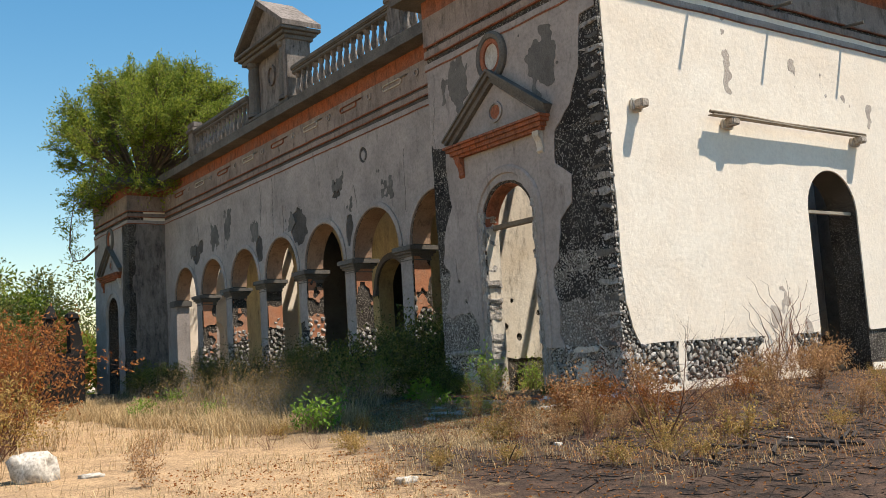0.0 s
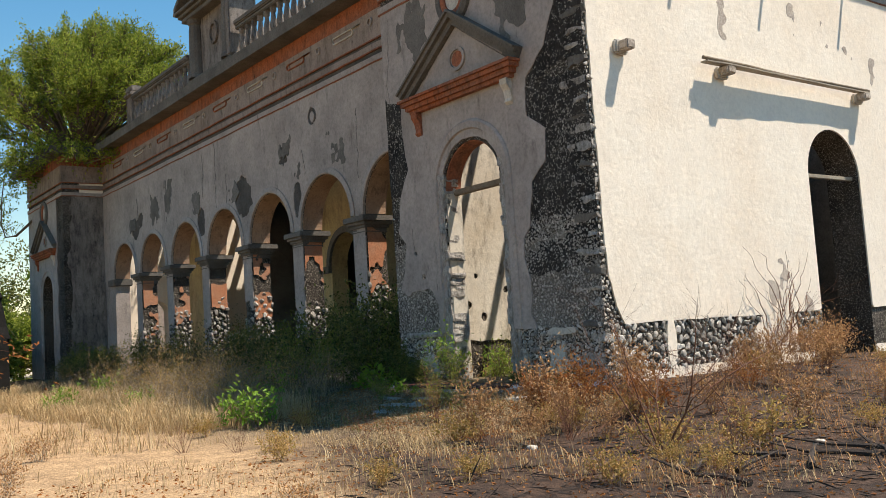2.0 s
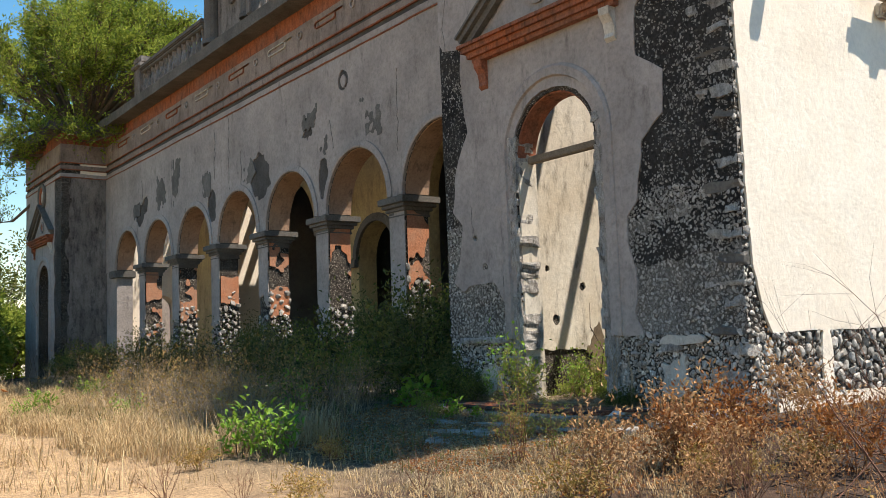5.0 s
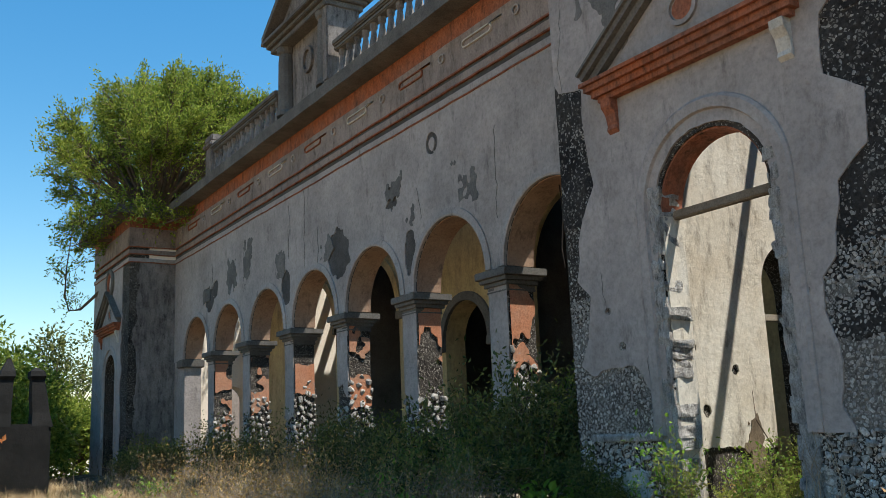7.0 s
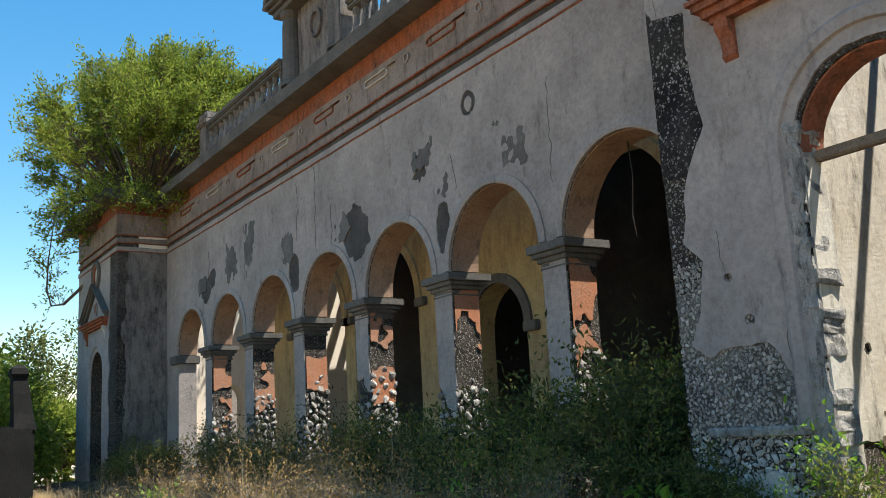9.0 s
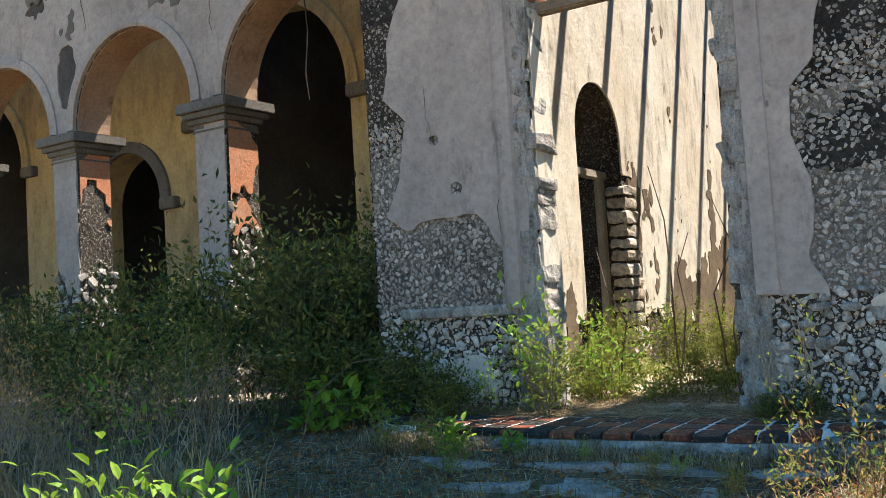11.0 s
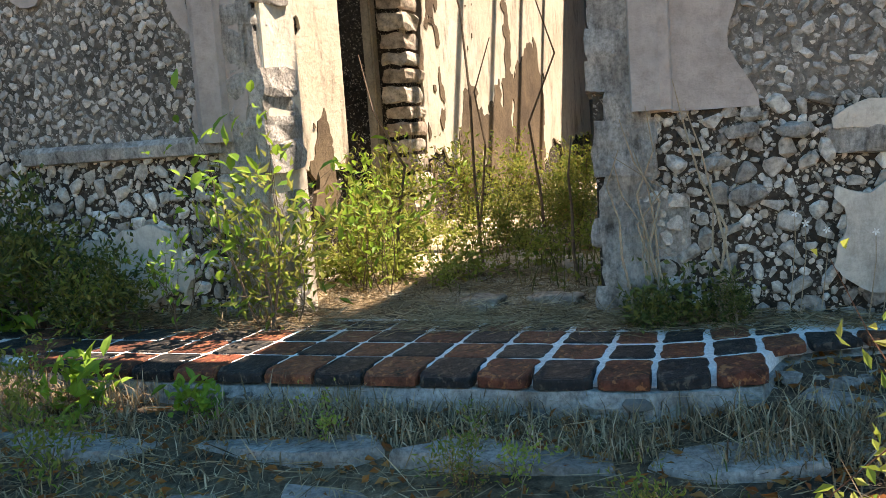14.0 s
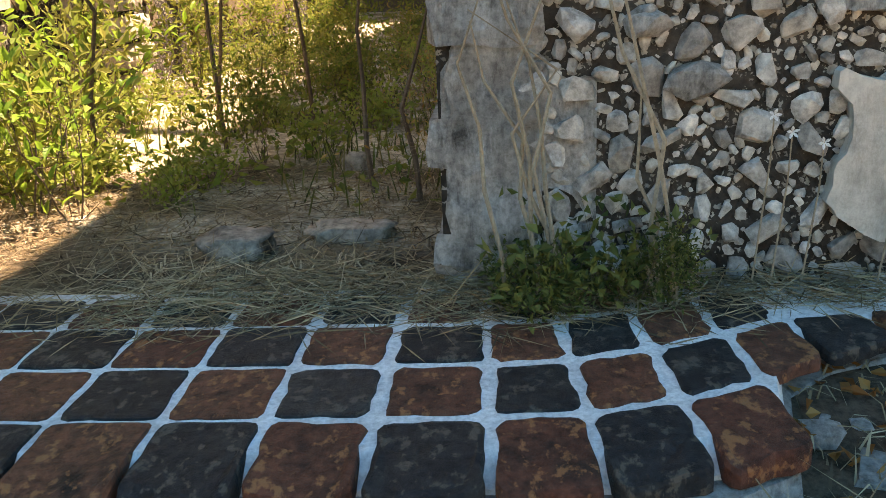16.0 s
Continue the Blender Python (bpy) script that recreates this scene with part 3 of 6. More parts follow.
# ---- loggia: inner wall
SMALL_DOOR = (12.05, 14.05, 0.0, 3.75)
INNER = [(7.42, 10.9, 0.0, 5.1), SMALL_DOOR, (16.45, 19.95, 0.0, 4.9), (20.55, 24.0, 0.0, 4.9)]
# wall tops lowered, out of view, so sun reaches columns and far wall
inner_shape = wall(Shape(), front(4.6), Y_PAV, 24.6, -0.3, 8.4, 0.6, INNER)
wall(inner_shape, front(4.6), 24.6, Y_FAR, -0.3, 6.85, 0.6)
inner = part("wall_inner", inner_shape, PLASTER_OCHRE)
tagged(inner, "ochre plastered inner wall of the loggia", "wall", "", "structure")
for a in INNER:
    o, i = arch_pts(a[0] - 0.22, a[1] + 0.22, a[3], 20), arch_pts(a[0], a[1], a[3], 20)
    part("archivolt", Shape().strip([[front(4.6)(u, z, d) for u, z, d in ((uo, zo, 0.0), (uo, zo, 0.07), (ui, zi, 0.09), (ui, zi, -0.01))] for (uo, zo), (ui, zi) in zip(o, i)]), PLASTER_OCHRE if a != SMALL_DOOR else STONE_DARK, inner)
    for u in (a[0] - 0.45, a[1] + 0.0):
        part("impost", Shape().box(4.46, 4.62, u, u + 0.45, a[3] - 0.22, a[3], 0.02), STONE_DARK, inner)
# roofed rooms beyond; dark wall and ceiling colours stand in for their shade
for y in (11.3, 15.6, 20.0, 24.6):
    # shade and sun put into the tones: dark walls, cream in the open room
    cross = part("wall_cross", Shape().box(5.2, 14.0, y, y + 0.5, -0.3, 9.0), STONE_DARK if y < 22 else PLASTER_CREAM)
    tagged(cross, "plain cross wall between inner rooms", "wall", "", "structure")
ceiling = part("ceiling", Shape().box(5.2, 14.0, Y_PAV, 22.9, 9.0, 9.3), SHADE_CEILING)
tagged(ceiling, "flat ceiling over the inner rooms, near black to deepen their shade", "ceiling", "", "structure")

# ---- far pavilion
FAR_DOOR = (30.0, 31.66, 0.0, 4.08)
far_front = part("wall_far", wall(Shape(), front(0.0), Y_FAR, Y_FAR2, -0.3, 9.95, 0.7, [FAR_DOOR]), MORTAR)
tagged(far_front, "grey plastered front wall of the far pavilion", "wall", "", "structure")
part("plaster", coat(Shape(), front(0.0), Y_FAR + 0.02, Y_FAR2, 0.4, 8.2, 0.12, 0.025, lambda u, z: np.minimum(outside_arch(u, z, *FAR_DOOR, grow=0.04), u - 29.0 + 0.5 * fbm(u, z, 0.9, 121)), seed=13), PLASTER_GREY, far_front)
far_side = part("wall_far_side", wall(Shape(), south(Y_FAR), 0.7, 14.0, -0.3, 9.6, 0.7, [(3.35, 4.45, 0.3, 3.0)]), PLASTER_CREAM)
tagged(far_side, "pale sunlit cross wall closing the loggia", "wall", "", "structure")
part("plaster", coat(Shape(), south(Y_FAR), 0.05, 1.7, 0.4, 8.2, 0.1, 0.02, lambda u, z: np.minimum(u - 0.25 + 0.35 * fbm(u, z, 1.3, 123), 8.2 - z), seed=15), PLASTER_SOOT, far_side)
far_end = part("wall_far_end", Shape().box(0.7, 14.0, Y_FAR2 - 0.7, Y_FAR2, -0.3, 9.6), PLASTER_GREY)
tagged(far_end, "grey plastered end wall of the far pavilion", "wall", "", "structure")


# ---- cornice round the whole front
RUN = [(14.0, Y_END), (0.0, Y_END), (0.0, Y_PAV), (X_LOG, Y_PAV), (X_LOG, Y_FAR), (0.0, Y_FAR), (0.0, Y_FAR2), (6.0, Y_FAR2)]


def run_offset(d):
    """The run moved outwards by d, with mitred corners."""
    out = []
    for i, p in enumerate(RUN):
        ns = []
        for a, b in ((i - 1, i), (i, i + 1)):
            if 0 <= a and b < len(RUN):
                t = Vector(RUN[b]) - Vector(RUN[a])
                t.normalize()
                ns.append(Vector((-t.y, t.x)) * -1)
        n = ns[0] if len(ns) == 1 else (ns[0] + ns[1]) / (1 + ns[0].dot(ns[1]))
        out.append(Vector(p) + d * n)
    return out


cornice = thing("cornice", "weathered grey and brick-red moulded cornice", "cornice", "structure")


def band(name, prof, mat, label=""):
    """A moulding: profile points (d, z) swept along the run, cut into short lengths that sag a little."""
    s = Shape()
    rails = [run_offset(d) for d, z in prof]
    rings = []
    for i in range(len(RUN) - 1):
        a, b = Vector(RUN[i]), Vector(RUN[i + 1])
        n = max(1, int((b - a).length / 0.35))
        for k in range(n + (i == len(RUN) - 2)):
            t = k / n
            ring = []
            for (d, z), r in zip(prof, rails):
                q = r[i].lerp(r[i + 1], t)
                w = float(fbm(q.x + q.y, z, 1.7, 5, 3)) * (0.018 if 0.02 < t < 0.98 else 0)
                ring.append((q.x, q.y, z + w))
            rings.append(ring)
    s.strip(rings)
    part(name, s, mat, cornice, label)


band("string_moulding", [(-0.05, 8.14), (0.05, 8.14), (0.07, 8.2), (0.05, 8.26), (-0.05, 8.28)], PLASTER_GREY)
band("string_moulding", [(-0.05, 8.44), (0.06, 8.44), (0.1, 8.5), (0.1, 8.56), (0.05, 8.6), (-0.05, 8.6)], PLASTER_FRIEZE)
band("string_moulding", [(-0.05, 8.72), (0.09, 8.72), (0.14, 8.8), (0.14, 8.88), (-0.05, 8.9)], PLASTER_FRIEZE)
# added beads colour the red-brown undersides and draw the shadow lines
for z, d in ((8.115, 0.035), (8.415, 0.05), (8.69, 0.08)):
    band("red_bead", [(-0.05, z), (d, z), (d + 0.015, z + 0.03), (-0.05, z + 0.035)], CORNICE_RED, "thin bead for the red-brown underside and shadow line")
band("frieze", [(-0.05, 8.9), (0.06, 8.9), (0.06, 9.42), (-0.05, 9.42)], PLASTER_FRIEZE)
band("bed_moulding", [(-0.05, 9.42), (0.1, 9.42), (0.16, 9.5), (0.16, 9.58), (-0.05, 9.58)], CORNICE_RED)
band("brick_course", [(-0.05, 9.58), (0.22, 9.58), (0.22, 9.70), (0.28, 9.74), (0.30, 9.84), (-0.05, 9.84)], CORNICE_RED, "eroded red brick course")
band("coping", [(-0.6, 9.84), (0.36, 9.84), (0.42, 9.9), (0.42, 10.02), (0.34, 10.1), (-0.6, 10.16)], COPING, "black lichen-covered coping")


def frieze_panel(y, x, long):
    s = Shape()
    if long:
        w, h = 0.42, 0.10
        out = [(w * 1.0 * math.copysign(1, math.cos(t)) - (0 if abs(math.cos(t)) > 0.01 else w) + h * math.cos(t), h * math.sin(t)) for t in [2 * math.pi * k / 20 + 0.01 for k in range(20)]]
    else:
        w, h = 0.0, 0.11
        out = [(h * math.cos(t), h * math.sin(t)) for t in [2 * math.pi * k / 16 for k in range(16)]]
    rings = []
    for u, z in out:
        r = 0.72 if not long else 1.0
        iu = u - 0.035 * math.copysign(1, u) if long else u * r
        iz = z * 0.66
        rings.append([front(x - 0.06)(y + a, 9.16 + b, d) for a, b, d in ((u, z, -0.005), (u * 0.99, z * 0.95, 0.03), (iu, iz, 0.03), (iu, iz, -0.005))])
    rings.append(rings[0])
    s.strip(rings, caps=False)
    return s


for k in range(9):
    y = 5.2 + 2.6 * k
    part("frieze_panel", frieze_panel(y, X_LOG, True), CORNICE_RED if k % 2 == 0 else PLASTER_PALE, cornice)
    part("frieze_rosette", frieze_panel(y + 1.3, X_LOG, False), PLASTER_GREY, cornice)

# ---------------------------------------------------------------- door cases, pediments, roundels
def sweep_path(path, prof, place):
    """Profile points (offset outwards, depth) swept along an open path in (u, z)."""
    rings = []
    for i, p in enumerate(path):
        a, b = path[max(0, i - 1)], path[min(len(path) - 1, i + 1)]
        t = Vector((b[0] - a[0], b[1] - a[1])).normalized()
        n = Vector((-t.y, t.x))
        rings.append([place(p[0] + n.x * o, p[1] + n.y * o, d) for o, d in prof])
    return Shape().strip(rings)


def door_case(c, parent, place):
    """Raised surround, bracketed pediment with a round hole, and a roundel above: c is the door's middle."""
    hw, spring = 0.99, 4.12
    path = [(c - hw, 1.36)] + arch_pts(c - hw, c + hw, spring, 28) + [(c + hw, 1.36)]
    part("surround", sweep_path(path, [(0.0, 0.02), (0.02, 0.07), (0.14, 0.075), (0.18, 0.05), (0.19, 0.02)], place), PLASTER_GREY, parent, "raised plaster door surround")
    cy, zb = c + 0.1, 5.74
    ped = Shape()
    for o, z0, z1, d in ((1.52, zb, zb + 0.07, 0.14), (1.58, zb + 0.07, zb + 0.16, 0.2), (1.66, zb + 0.16, zb + 0.24, 0.26), (1.70, zb + 0.24, zb + 0.29, 0.31)):
        ped.prism([(cy - o, z0), (cy + o, z0), (cy + o, z1), (cy - o, z1)], place, -0.01, d)
    part("pediment_cornice", ped, CORNICE_RED, parent, "brick-red pediment cornice, paint worn off")
    tip = (cy, zb + 1.42)
    for s in (-1, 1):
        foot = (cy + s * 1.68, zb + 0.29)
        run = Vector((tip[0] - foot[0], tip[1] - foot[1])).normalized()
        up = Vector((-run.y, run.x)) if s < 0 else Vector((run.y, -run.x))
        rake = Shape()
        for o0, o1, d in ((-0.02, 0.09, 0.14), (0.09, 0.17, 0.22), (0.17, 0.21, 0.27)):
            quad = [(foot[0] + up.x * o, foot[1] + up.y * o) for o in (o0, o1)] + [(tip[0] + up.x * o * 0.0, tip[1] + o * 1.25) for o in (o1, o0)]
            rake.prism(quad, place, -0.01, d)
        part("raking_cornice", rake, STONE_DARK, parent)
        br = Shape()
        by = cy + s * 1.36
        br.strip([[place(by + du, z, d) for du, d in ((-0.09, -0.01), (-0.09, dd), (0.09, dd), (0.09, -0.01))] for z, dd in ((zb, 0.17), (zb - 0.1, 0.16), (zb - 0.2, 0.09), (zb - 0.34, 0.06), (zb - 0.4, 0.08), (zb - 0.46, 0.02))])
        part("bracket", br, CORNICE_RED if s > 0 else PLASTER_PALE, parent)
    tym = Shape()
    tri = [(cy - 1.5, zb + 0.3), (cy + 1.5, zb + 0.3), (cy, zb + 1.36)]
    tym.prism(tri, place, -0.01, 0.05)
    part("tympanum", tym, PLASTER_GREY, parent, "stained stuccoed tympanum")
    hole = [(cy + 0.17 * math.cos(t), zb + 0.75 + 0.15 * math.sin(t)) for t in [2 * math.pi * k / 14 for k in range(14)]]
    part("pediment_hole", Shape().prism(hole, place, 0.02, 0.056), CORNICE_RED, parent, "broken red-brown round hollow")
    ring = [(cy + 0.22 * math.cos(t), zb + 0.75 + 0.2 * math.sin(t)) for t in [2 * math.pi * k / 18 for k in range(19)]]
    part("hole_rim", sweep_path(ring, [(-0.03, 0.04), (-0.03, 0.09), (0.03, 0.09), (0.03, 0.04)], place), PLASTER_GREY, parent)
    zr = 7.72
    oval = lambda f: [(cy + 0.46 * f * math.cos(t), zr + 0.52 * f * math.sin(t)) for t in [2 * math.pi * k / 32 for k in range(33)]]
    part("roundel_ring", sweep_path(oval(0.9), [(-0.09, 0.0), (-0.09, 0.10), (-0.03, 0.15), (0.05, 0.13), (0.09, 0.05), (0.09, 0.0)], place), STONE_DARK, parent, "dark weathered oval ring moulding")
    part("roundel_ring", sweep_path(oval(0.66), [(-0.05, 0.0), (-0.05, 0.11), (0.05, 0.09), (0.05, 0.0)], place), CORNICE_RED, parent)
    part("roundel_disc", Shape().prism(oval(0.62)[:-1], place, 0.0, 0.045), PLASTER_PALE, parent)


door_case(0.97, wall_front, front(0.0))
door_case(30.83, far_front, front(0.0))

# ---- loggia columns
PAINT_RED = weathered("faded_red_paint", (0.46, 0.19, 0.10), (0.40, 0.24, 0.16), (0.15, 0.08, 0.06), 2.0, 0.7)


def hull_stone(seed, flat=0.5, points=18):
    r = random.Random(seed)
    bm = bmesh.new()
    for k in range(points):
        v = Vector((r.gauss(0, 1), r.gauss(0, 1), r.gauss(0, 1))).normalized()
        v = Vector([math.copysign(abs(q) ** 0.7, q) for q in v])
        bm.verts.new((v.x * r.uniform(0.8, 1.0), v.y * r.uniform(0.6, 1.0), v.z * flat * r.uniform(0.8, 1)))
    res = bmesh.ops.convex_hull(bm, input=bm.verts[:])
    junk = [p for p in bm.verts if not p.link_faces]
    bmesh.ops.delete(bm, geom=junk, context="VERTS")
    s = Shape().take(bm)
    return np.array(s.v), s.f


HULLS = [hull_stone(100 + k) for k in range(10)]


def joined_stones(places, place, seed, sink=0.35):
    """Stones (u, z, radius) of a wall face joined into one shape, each turned at random."""
    r = random.Random(seed)
    s = Shape()
    for u, z, rad in places:
        vs, fs = HULLS[r.randrange(10)]
        a = r.uniform(0, 2 * math.pi)
        ca, sa = math.cos(a), math.sin(a)
        st = r.uniform(0.6, 0.95)
        x, y, d = vs[:, 0] * rad, vs[:, 1] * rad * st, vs[:, 2] * rad
        s.add([place(u + ca * p - sa * q, z + sa * p + ca * q, w + rad * 0.5 * (0.5 - sink)) for p, q, w in zip(x, y, d)], fs)
    return s


def scatter(u0, u1, z0, z1, rmin, rmax, count, keep, seed, spread=0.85):
    """Stones that do not overlap, where keep(u, z) > 0."""
    r = np.random.default_rng(seed)
    us, zs = r.uniform(u0, u1, count * 6), r.uniform(z0, z1, count * 6)
    rs = rmin + (rmax - rmin) * r.random(count * 6) ** 2.2
    ok = np.asarray(keep(us, zs)) > 0
    us, zs, rs = us[ok], zs[ok], rs[ok]
    order = np.argsort(-rs)
    got = np.zeros((0, 3))
    for i in order:
        if len(got) >= count:
            break
        if len(got) == 0 or np.all(np.hypot(got[:, 0] - us[i], got[:, 1] - zs[i]) > spread * (got[:, 2] + rs[i])):
            got = np.vstack([got, (us[i], zs[i], rs[i])])
    return got.tolist()


for k in range(6):
    y0 = COL0 + BAY * k
    yc = y0 + COLW / 2
    col = thing("column", ["square loggia column, grey plaster and orange brick, eroded at the foot", "square loggia column worn to rubble below its dark capital"][k % 2], "column", group="loggia columns", at=(X_LOG + 0.3, yc, 0))
    base = Matrix.Translation((-X_LOG - 0.3, -yc, 0))
    core = Shape()
    rings = []
    for j in range(26):
        z = -0.1 + j * 4.3 / 25
        ring = []
        for t in range(20):
            side, f = divmod(t, 5)
            f = f / 5
            px, py = [(-0.29 + 0.58 * f, -0.29), (0.29, -0.29 + 0.58 * f), (0.29 - 0.58 * f, 0.29), (-0.29, 0.29 - 0.58 * f)][side]
            w = 1 + float(0.10 * fbm(t * 0.9 + 20 * k, z * 3, 1.0, 7 + k) * max(0.25, 1.2 - z / 3)) + 0.05 * max(0, 1 - z)
            ring.append((X_LOG + 0.3 + px * w, yc + py * w, z))
        rings.append(ring)
    core.strip(rings)
    pieces = [("shaft", core, MORTAR, "rubble core of the shaft")]
    lost = 1.5 + 0.9 * rnd.random()
    pieces.append(("plaster", coat(Shape(), front(X_LOG + 0.01), y0 + 0.01, y0 + COLW - 0.01, 0.6, 4.2, 0.05, 0.03, lambda u, z: np.minimum(z - lost + 0.9 * fbm(u, z, 1.3, 130 + k), u - y0 - 0.02 + 0.06 * fbm(z, u, 2.2, 140 + k))), PLASTER_GREY, "grey plaster"))
    pieces.append(("painted_face", coat(Shape(), south(y0 + 0.01), X_LOG + 0.02, X_LOG + 0.58, 0.6, 4.2, 0.05, 0.03, lambda u, z: np.minimum(z - 2.2 + 1.1 * fbm(u, z, 1.5, 150 + k), 0.75 * fbm(u, z, 1.6, 160 + k) + 0.08)), PAINT_RED, "flaking orange-red paint"))
    pieces.append(("painted_face", coat(Shape(), lambda u, z, d: (u, y0 + COLW - 0.01 + d, z), X_LOG + 0.02, X_LOG + 0.58, 0.6, 4.2, 0.08, 0.03, lambda u, z: z - 2.0 + 0.8 * fbm(u, z, 1.5, 170 + k)), PAINT_RED, ""))
    cap = Shape()
    for z0, z1, o in ((4.0, 4.05, 0.03), (4.05, 4.12, 0.02), (4.12, 4.2, 0.07), (4.2, 4.28, 0.13), (4.28, 4.42, 0.19)):
        cap.box(X_LOG - o, X_LOG + 0.6 + o, y0 - o, y0 + COLW + o, z0, z1, 0.012)
    pieces.append(("capital", cap, STONE_DARK, "moulded dark stone capital"))
    st = scatter(y0, y0 + COLW, 0.4, 2.4, 0.04, 0.10, 60, lambda u, z: 2.2 - z + 0 * u, 180 + k)
    st2 = scatter(X_LOG, X_LOG + 0.6, 0.4, 3.0, 0.04, 0.11, 70, lambda u, z: 2.6 - z + 0.8 * fbm(u, z, 1.5, 160 + k), 190 + k)
    foot = joined_stones(st, front(X_LOG), k)
    foot2 = joined_stones(st2, south(y0), k + 50)
    foot.add(foot2.v, foot2.f)
    pieces.append(("foot_stones", foot, CHIP_DIM, "bare pale rubble stones"))
    for name, shp, mat, lab in pieces:
        ob = part(name, shp, mat, col, lab)
        ob.matrix_parent_inverse = base

# ---------------------------------------------------------------- roof line: balustrade and aedicule
balustrade = thing("balustrade", "weathered stucco roof balustrade with turned balusters", "balustrade", at=(X_LOG + 0.2, 14, 10.1))
bal_off = Matrix.Translation((-X_LOG - 0.2, -14, -10.1))


def bal(name, shp, mat, label="", parent=balustrade):
    ob = part(name, shp, mat, parent, label)
    ob.matrix_parent_inverse = bal_off
    return ob


BX = X_LOG - 0.02
for a, b in ((4.0, 14.35), (18.25, 24.2)):
    bal("plinth_rail", Shape().box(BX - 0.02, BX + 0.36, a, b, 10.1, 10.42, 0.03), COPING)
    rail = Shape()
    rail.box(BX + 0.02, BX + 0.32, a, b, 11.36, 11.48, 0.03).box(BX - 0.04, BX + 0.38, a, b, 11.48, 11.66, 0.04)
    bal("top_rail", rail, STONE_DARK, "dark lichened top rail")
    n = int((b - a) / 0.42)
    for k in range(n):
        y = a + (k + 0.5) * (b - a) / n
        s = Shape().lathe([(0.1, 10.42), (0.1, 10.5), (0.065, 10.56), (0.115, 10.74), (0.12, 10.84), (0.075, 11.08), (0.065, 11.18), (0.1, 11.24), (0.1, 11.36)], BX + 0.17, y, 8)
        bal("baluster", s, PLASTER_SOOT)
for y in (7.55, 24.35):
    s = Shape().box(BX - 0.08, BX + 0.46, y - 0.42, y + 0.42, 10.1, 10.55, 0.04).box(BX - 0.02, BX + 0.4, y - 0.34, y + 0.34, 10.55, 11.6, 0.03)
    s.box(BX - 0.1, BX + 0.48, y - 0.44, y + 0.44, 11.6, 11.78, 0.04).box(BX - 0.04, BX + 0.42, y - 0.36, y + 0.36, 11.78, 12.05, 0.05)
    bal("pedestal", s, PLASTER_SOOT, "plastered pedestal with moulded cap")

aed = thing("aedicule", "small temple-fronted roof niche with pediment and columns", "aedicule", at=(X_LOG + 0.3, 16.3, 10.1))
aed_off = Matrix.Translation((-X_LOG - 0.3, -16.3, -10.1))


def aedp(name, shp, mat, label=""):
    ob = part(name, shp, mat, aed, label)
    ob.matrix_parent_inverse = aed_off


YA = 16.3
aedp("base", Shape().box(BX - 0.16, BX + 1.0, YA - 1.95, YA + 1.95, 10.1, 10.45, 0.04).box(BX - 0.1, BX + 0.95, YA - 1.85, YA + 1.85, 10.45, 10.62, 0.04), STONE_DARK)
aedp("niche_wall", Shape().box(BX + 0.2, BX + 0.9, YA - 1.55, YA + 1.55, 10.62, 12.75, 0.02), PLASTER_SOOT, "stained plaster niche wall")
for s in (-1, 1):
    yc = YA + s * 1.35
    aedp("column", Shape().lathe([(0.3, 10.62), (0.3, 10.72), (0.26, 10.78), (0.25, 11.2), (0.235, 12.3), (0.21, 12.5), (0.27, 12.56), (0.29, 12.7)], BX + 0.1, yc, 14), STONE_DARK, "engaged column")
aedp("side_pier", Shape().box(BX - 0.12, BX + 0.85, YA - 1.85, YA - 1.56, 10.62, 12.75, 0.03), PLASTER_SOOT)
ent = Shape()
for z0, z1, o in ((12.7, 12.86, 0.0), (12.86, 12.98, 0.1), (12.98, 13.1, 0.22)):
    ent.box(BX - 0.18 - o, BX + 0.95 + o, YA - 1.9 - o, YA + 1.9 + o, z0, z1, 0.02)
aedp("entablature", ent, STONE_DARK)
roof = Shape()
for o, x0, x1, zb in ((0.0, BX - 0.1, BX + 0.9, 13.1), ):
    roof.prism([(YA - 1.9, 13.1), (YA + 1.9, 13.1), (YA, 14.4)], front(0.0), -(BX - 0.02), -(BX + 0.9))
aedp("gable", roof, PLASTER_SOOT)
for s in (-1, 1):
    rk = Shape().prism([(YA + s * 2.15, 13.1), (YA + s * 2.15, 13.28), (YA, 14.72), (YA, 14.5)], front(0.0), -(BX - 0.36), -(BX + 1.15))
    # sunlit right slope put into the colour: paler plaster than the left
    aedp("raking_cornice", rk, PLASTER_SOOT if s < 0 else STONE_DARK)
emb = [(YA + 0.3 * math.cos(t), 11.9 + 0.34 * math.sin(t)) for t in [2 * math.pi * k / 20 for k in range(21)]]
aedp("wreath", sweep_path(emb, [(-0.05, 0), (-0.05, 0.08), (0.05, 0.08), (0.05, 0)], front(BX + 0.2)), PLASTER_SOOT)

# ---------------------------------------------------------------- end wall fittings
for x, z in ((0.80, 5.9),):
    st = thing("drain_stub", "broken clay drain stub set in the end wall", "drain", at=(x, Y_END - 0.03, z))
    part("spout", Shape().box(-0.1, 0.1, -0.30, 0.0, -0.09, 0.07, 0.02), BRICK, st)
    part("collar", Shape().box(-0.15, 0.15, -0.10, 0.0, -0.13, 0.11, 0.03), PLASTER_PALE, st)
awning = thing("lean_to_board", "ragged grey board and pole on two wall stubs", "board", at=(5.6, Y_END - 0.03, 5.88))
brd, pole = Shape(), Shape()
xs = [-2.75 + 5.55 * k / 60 for k in range(61)]
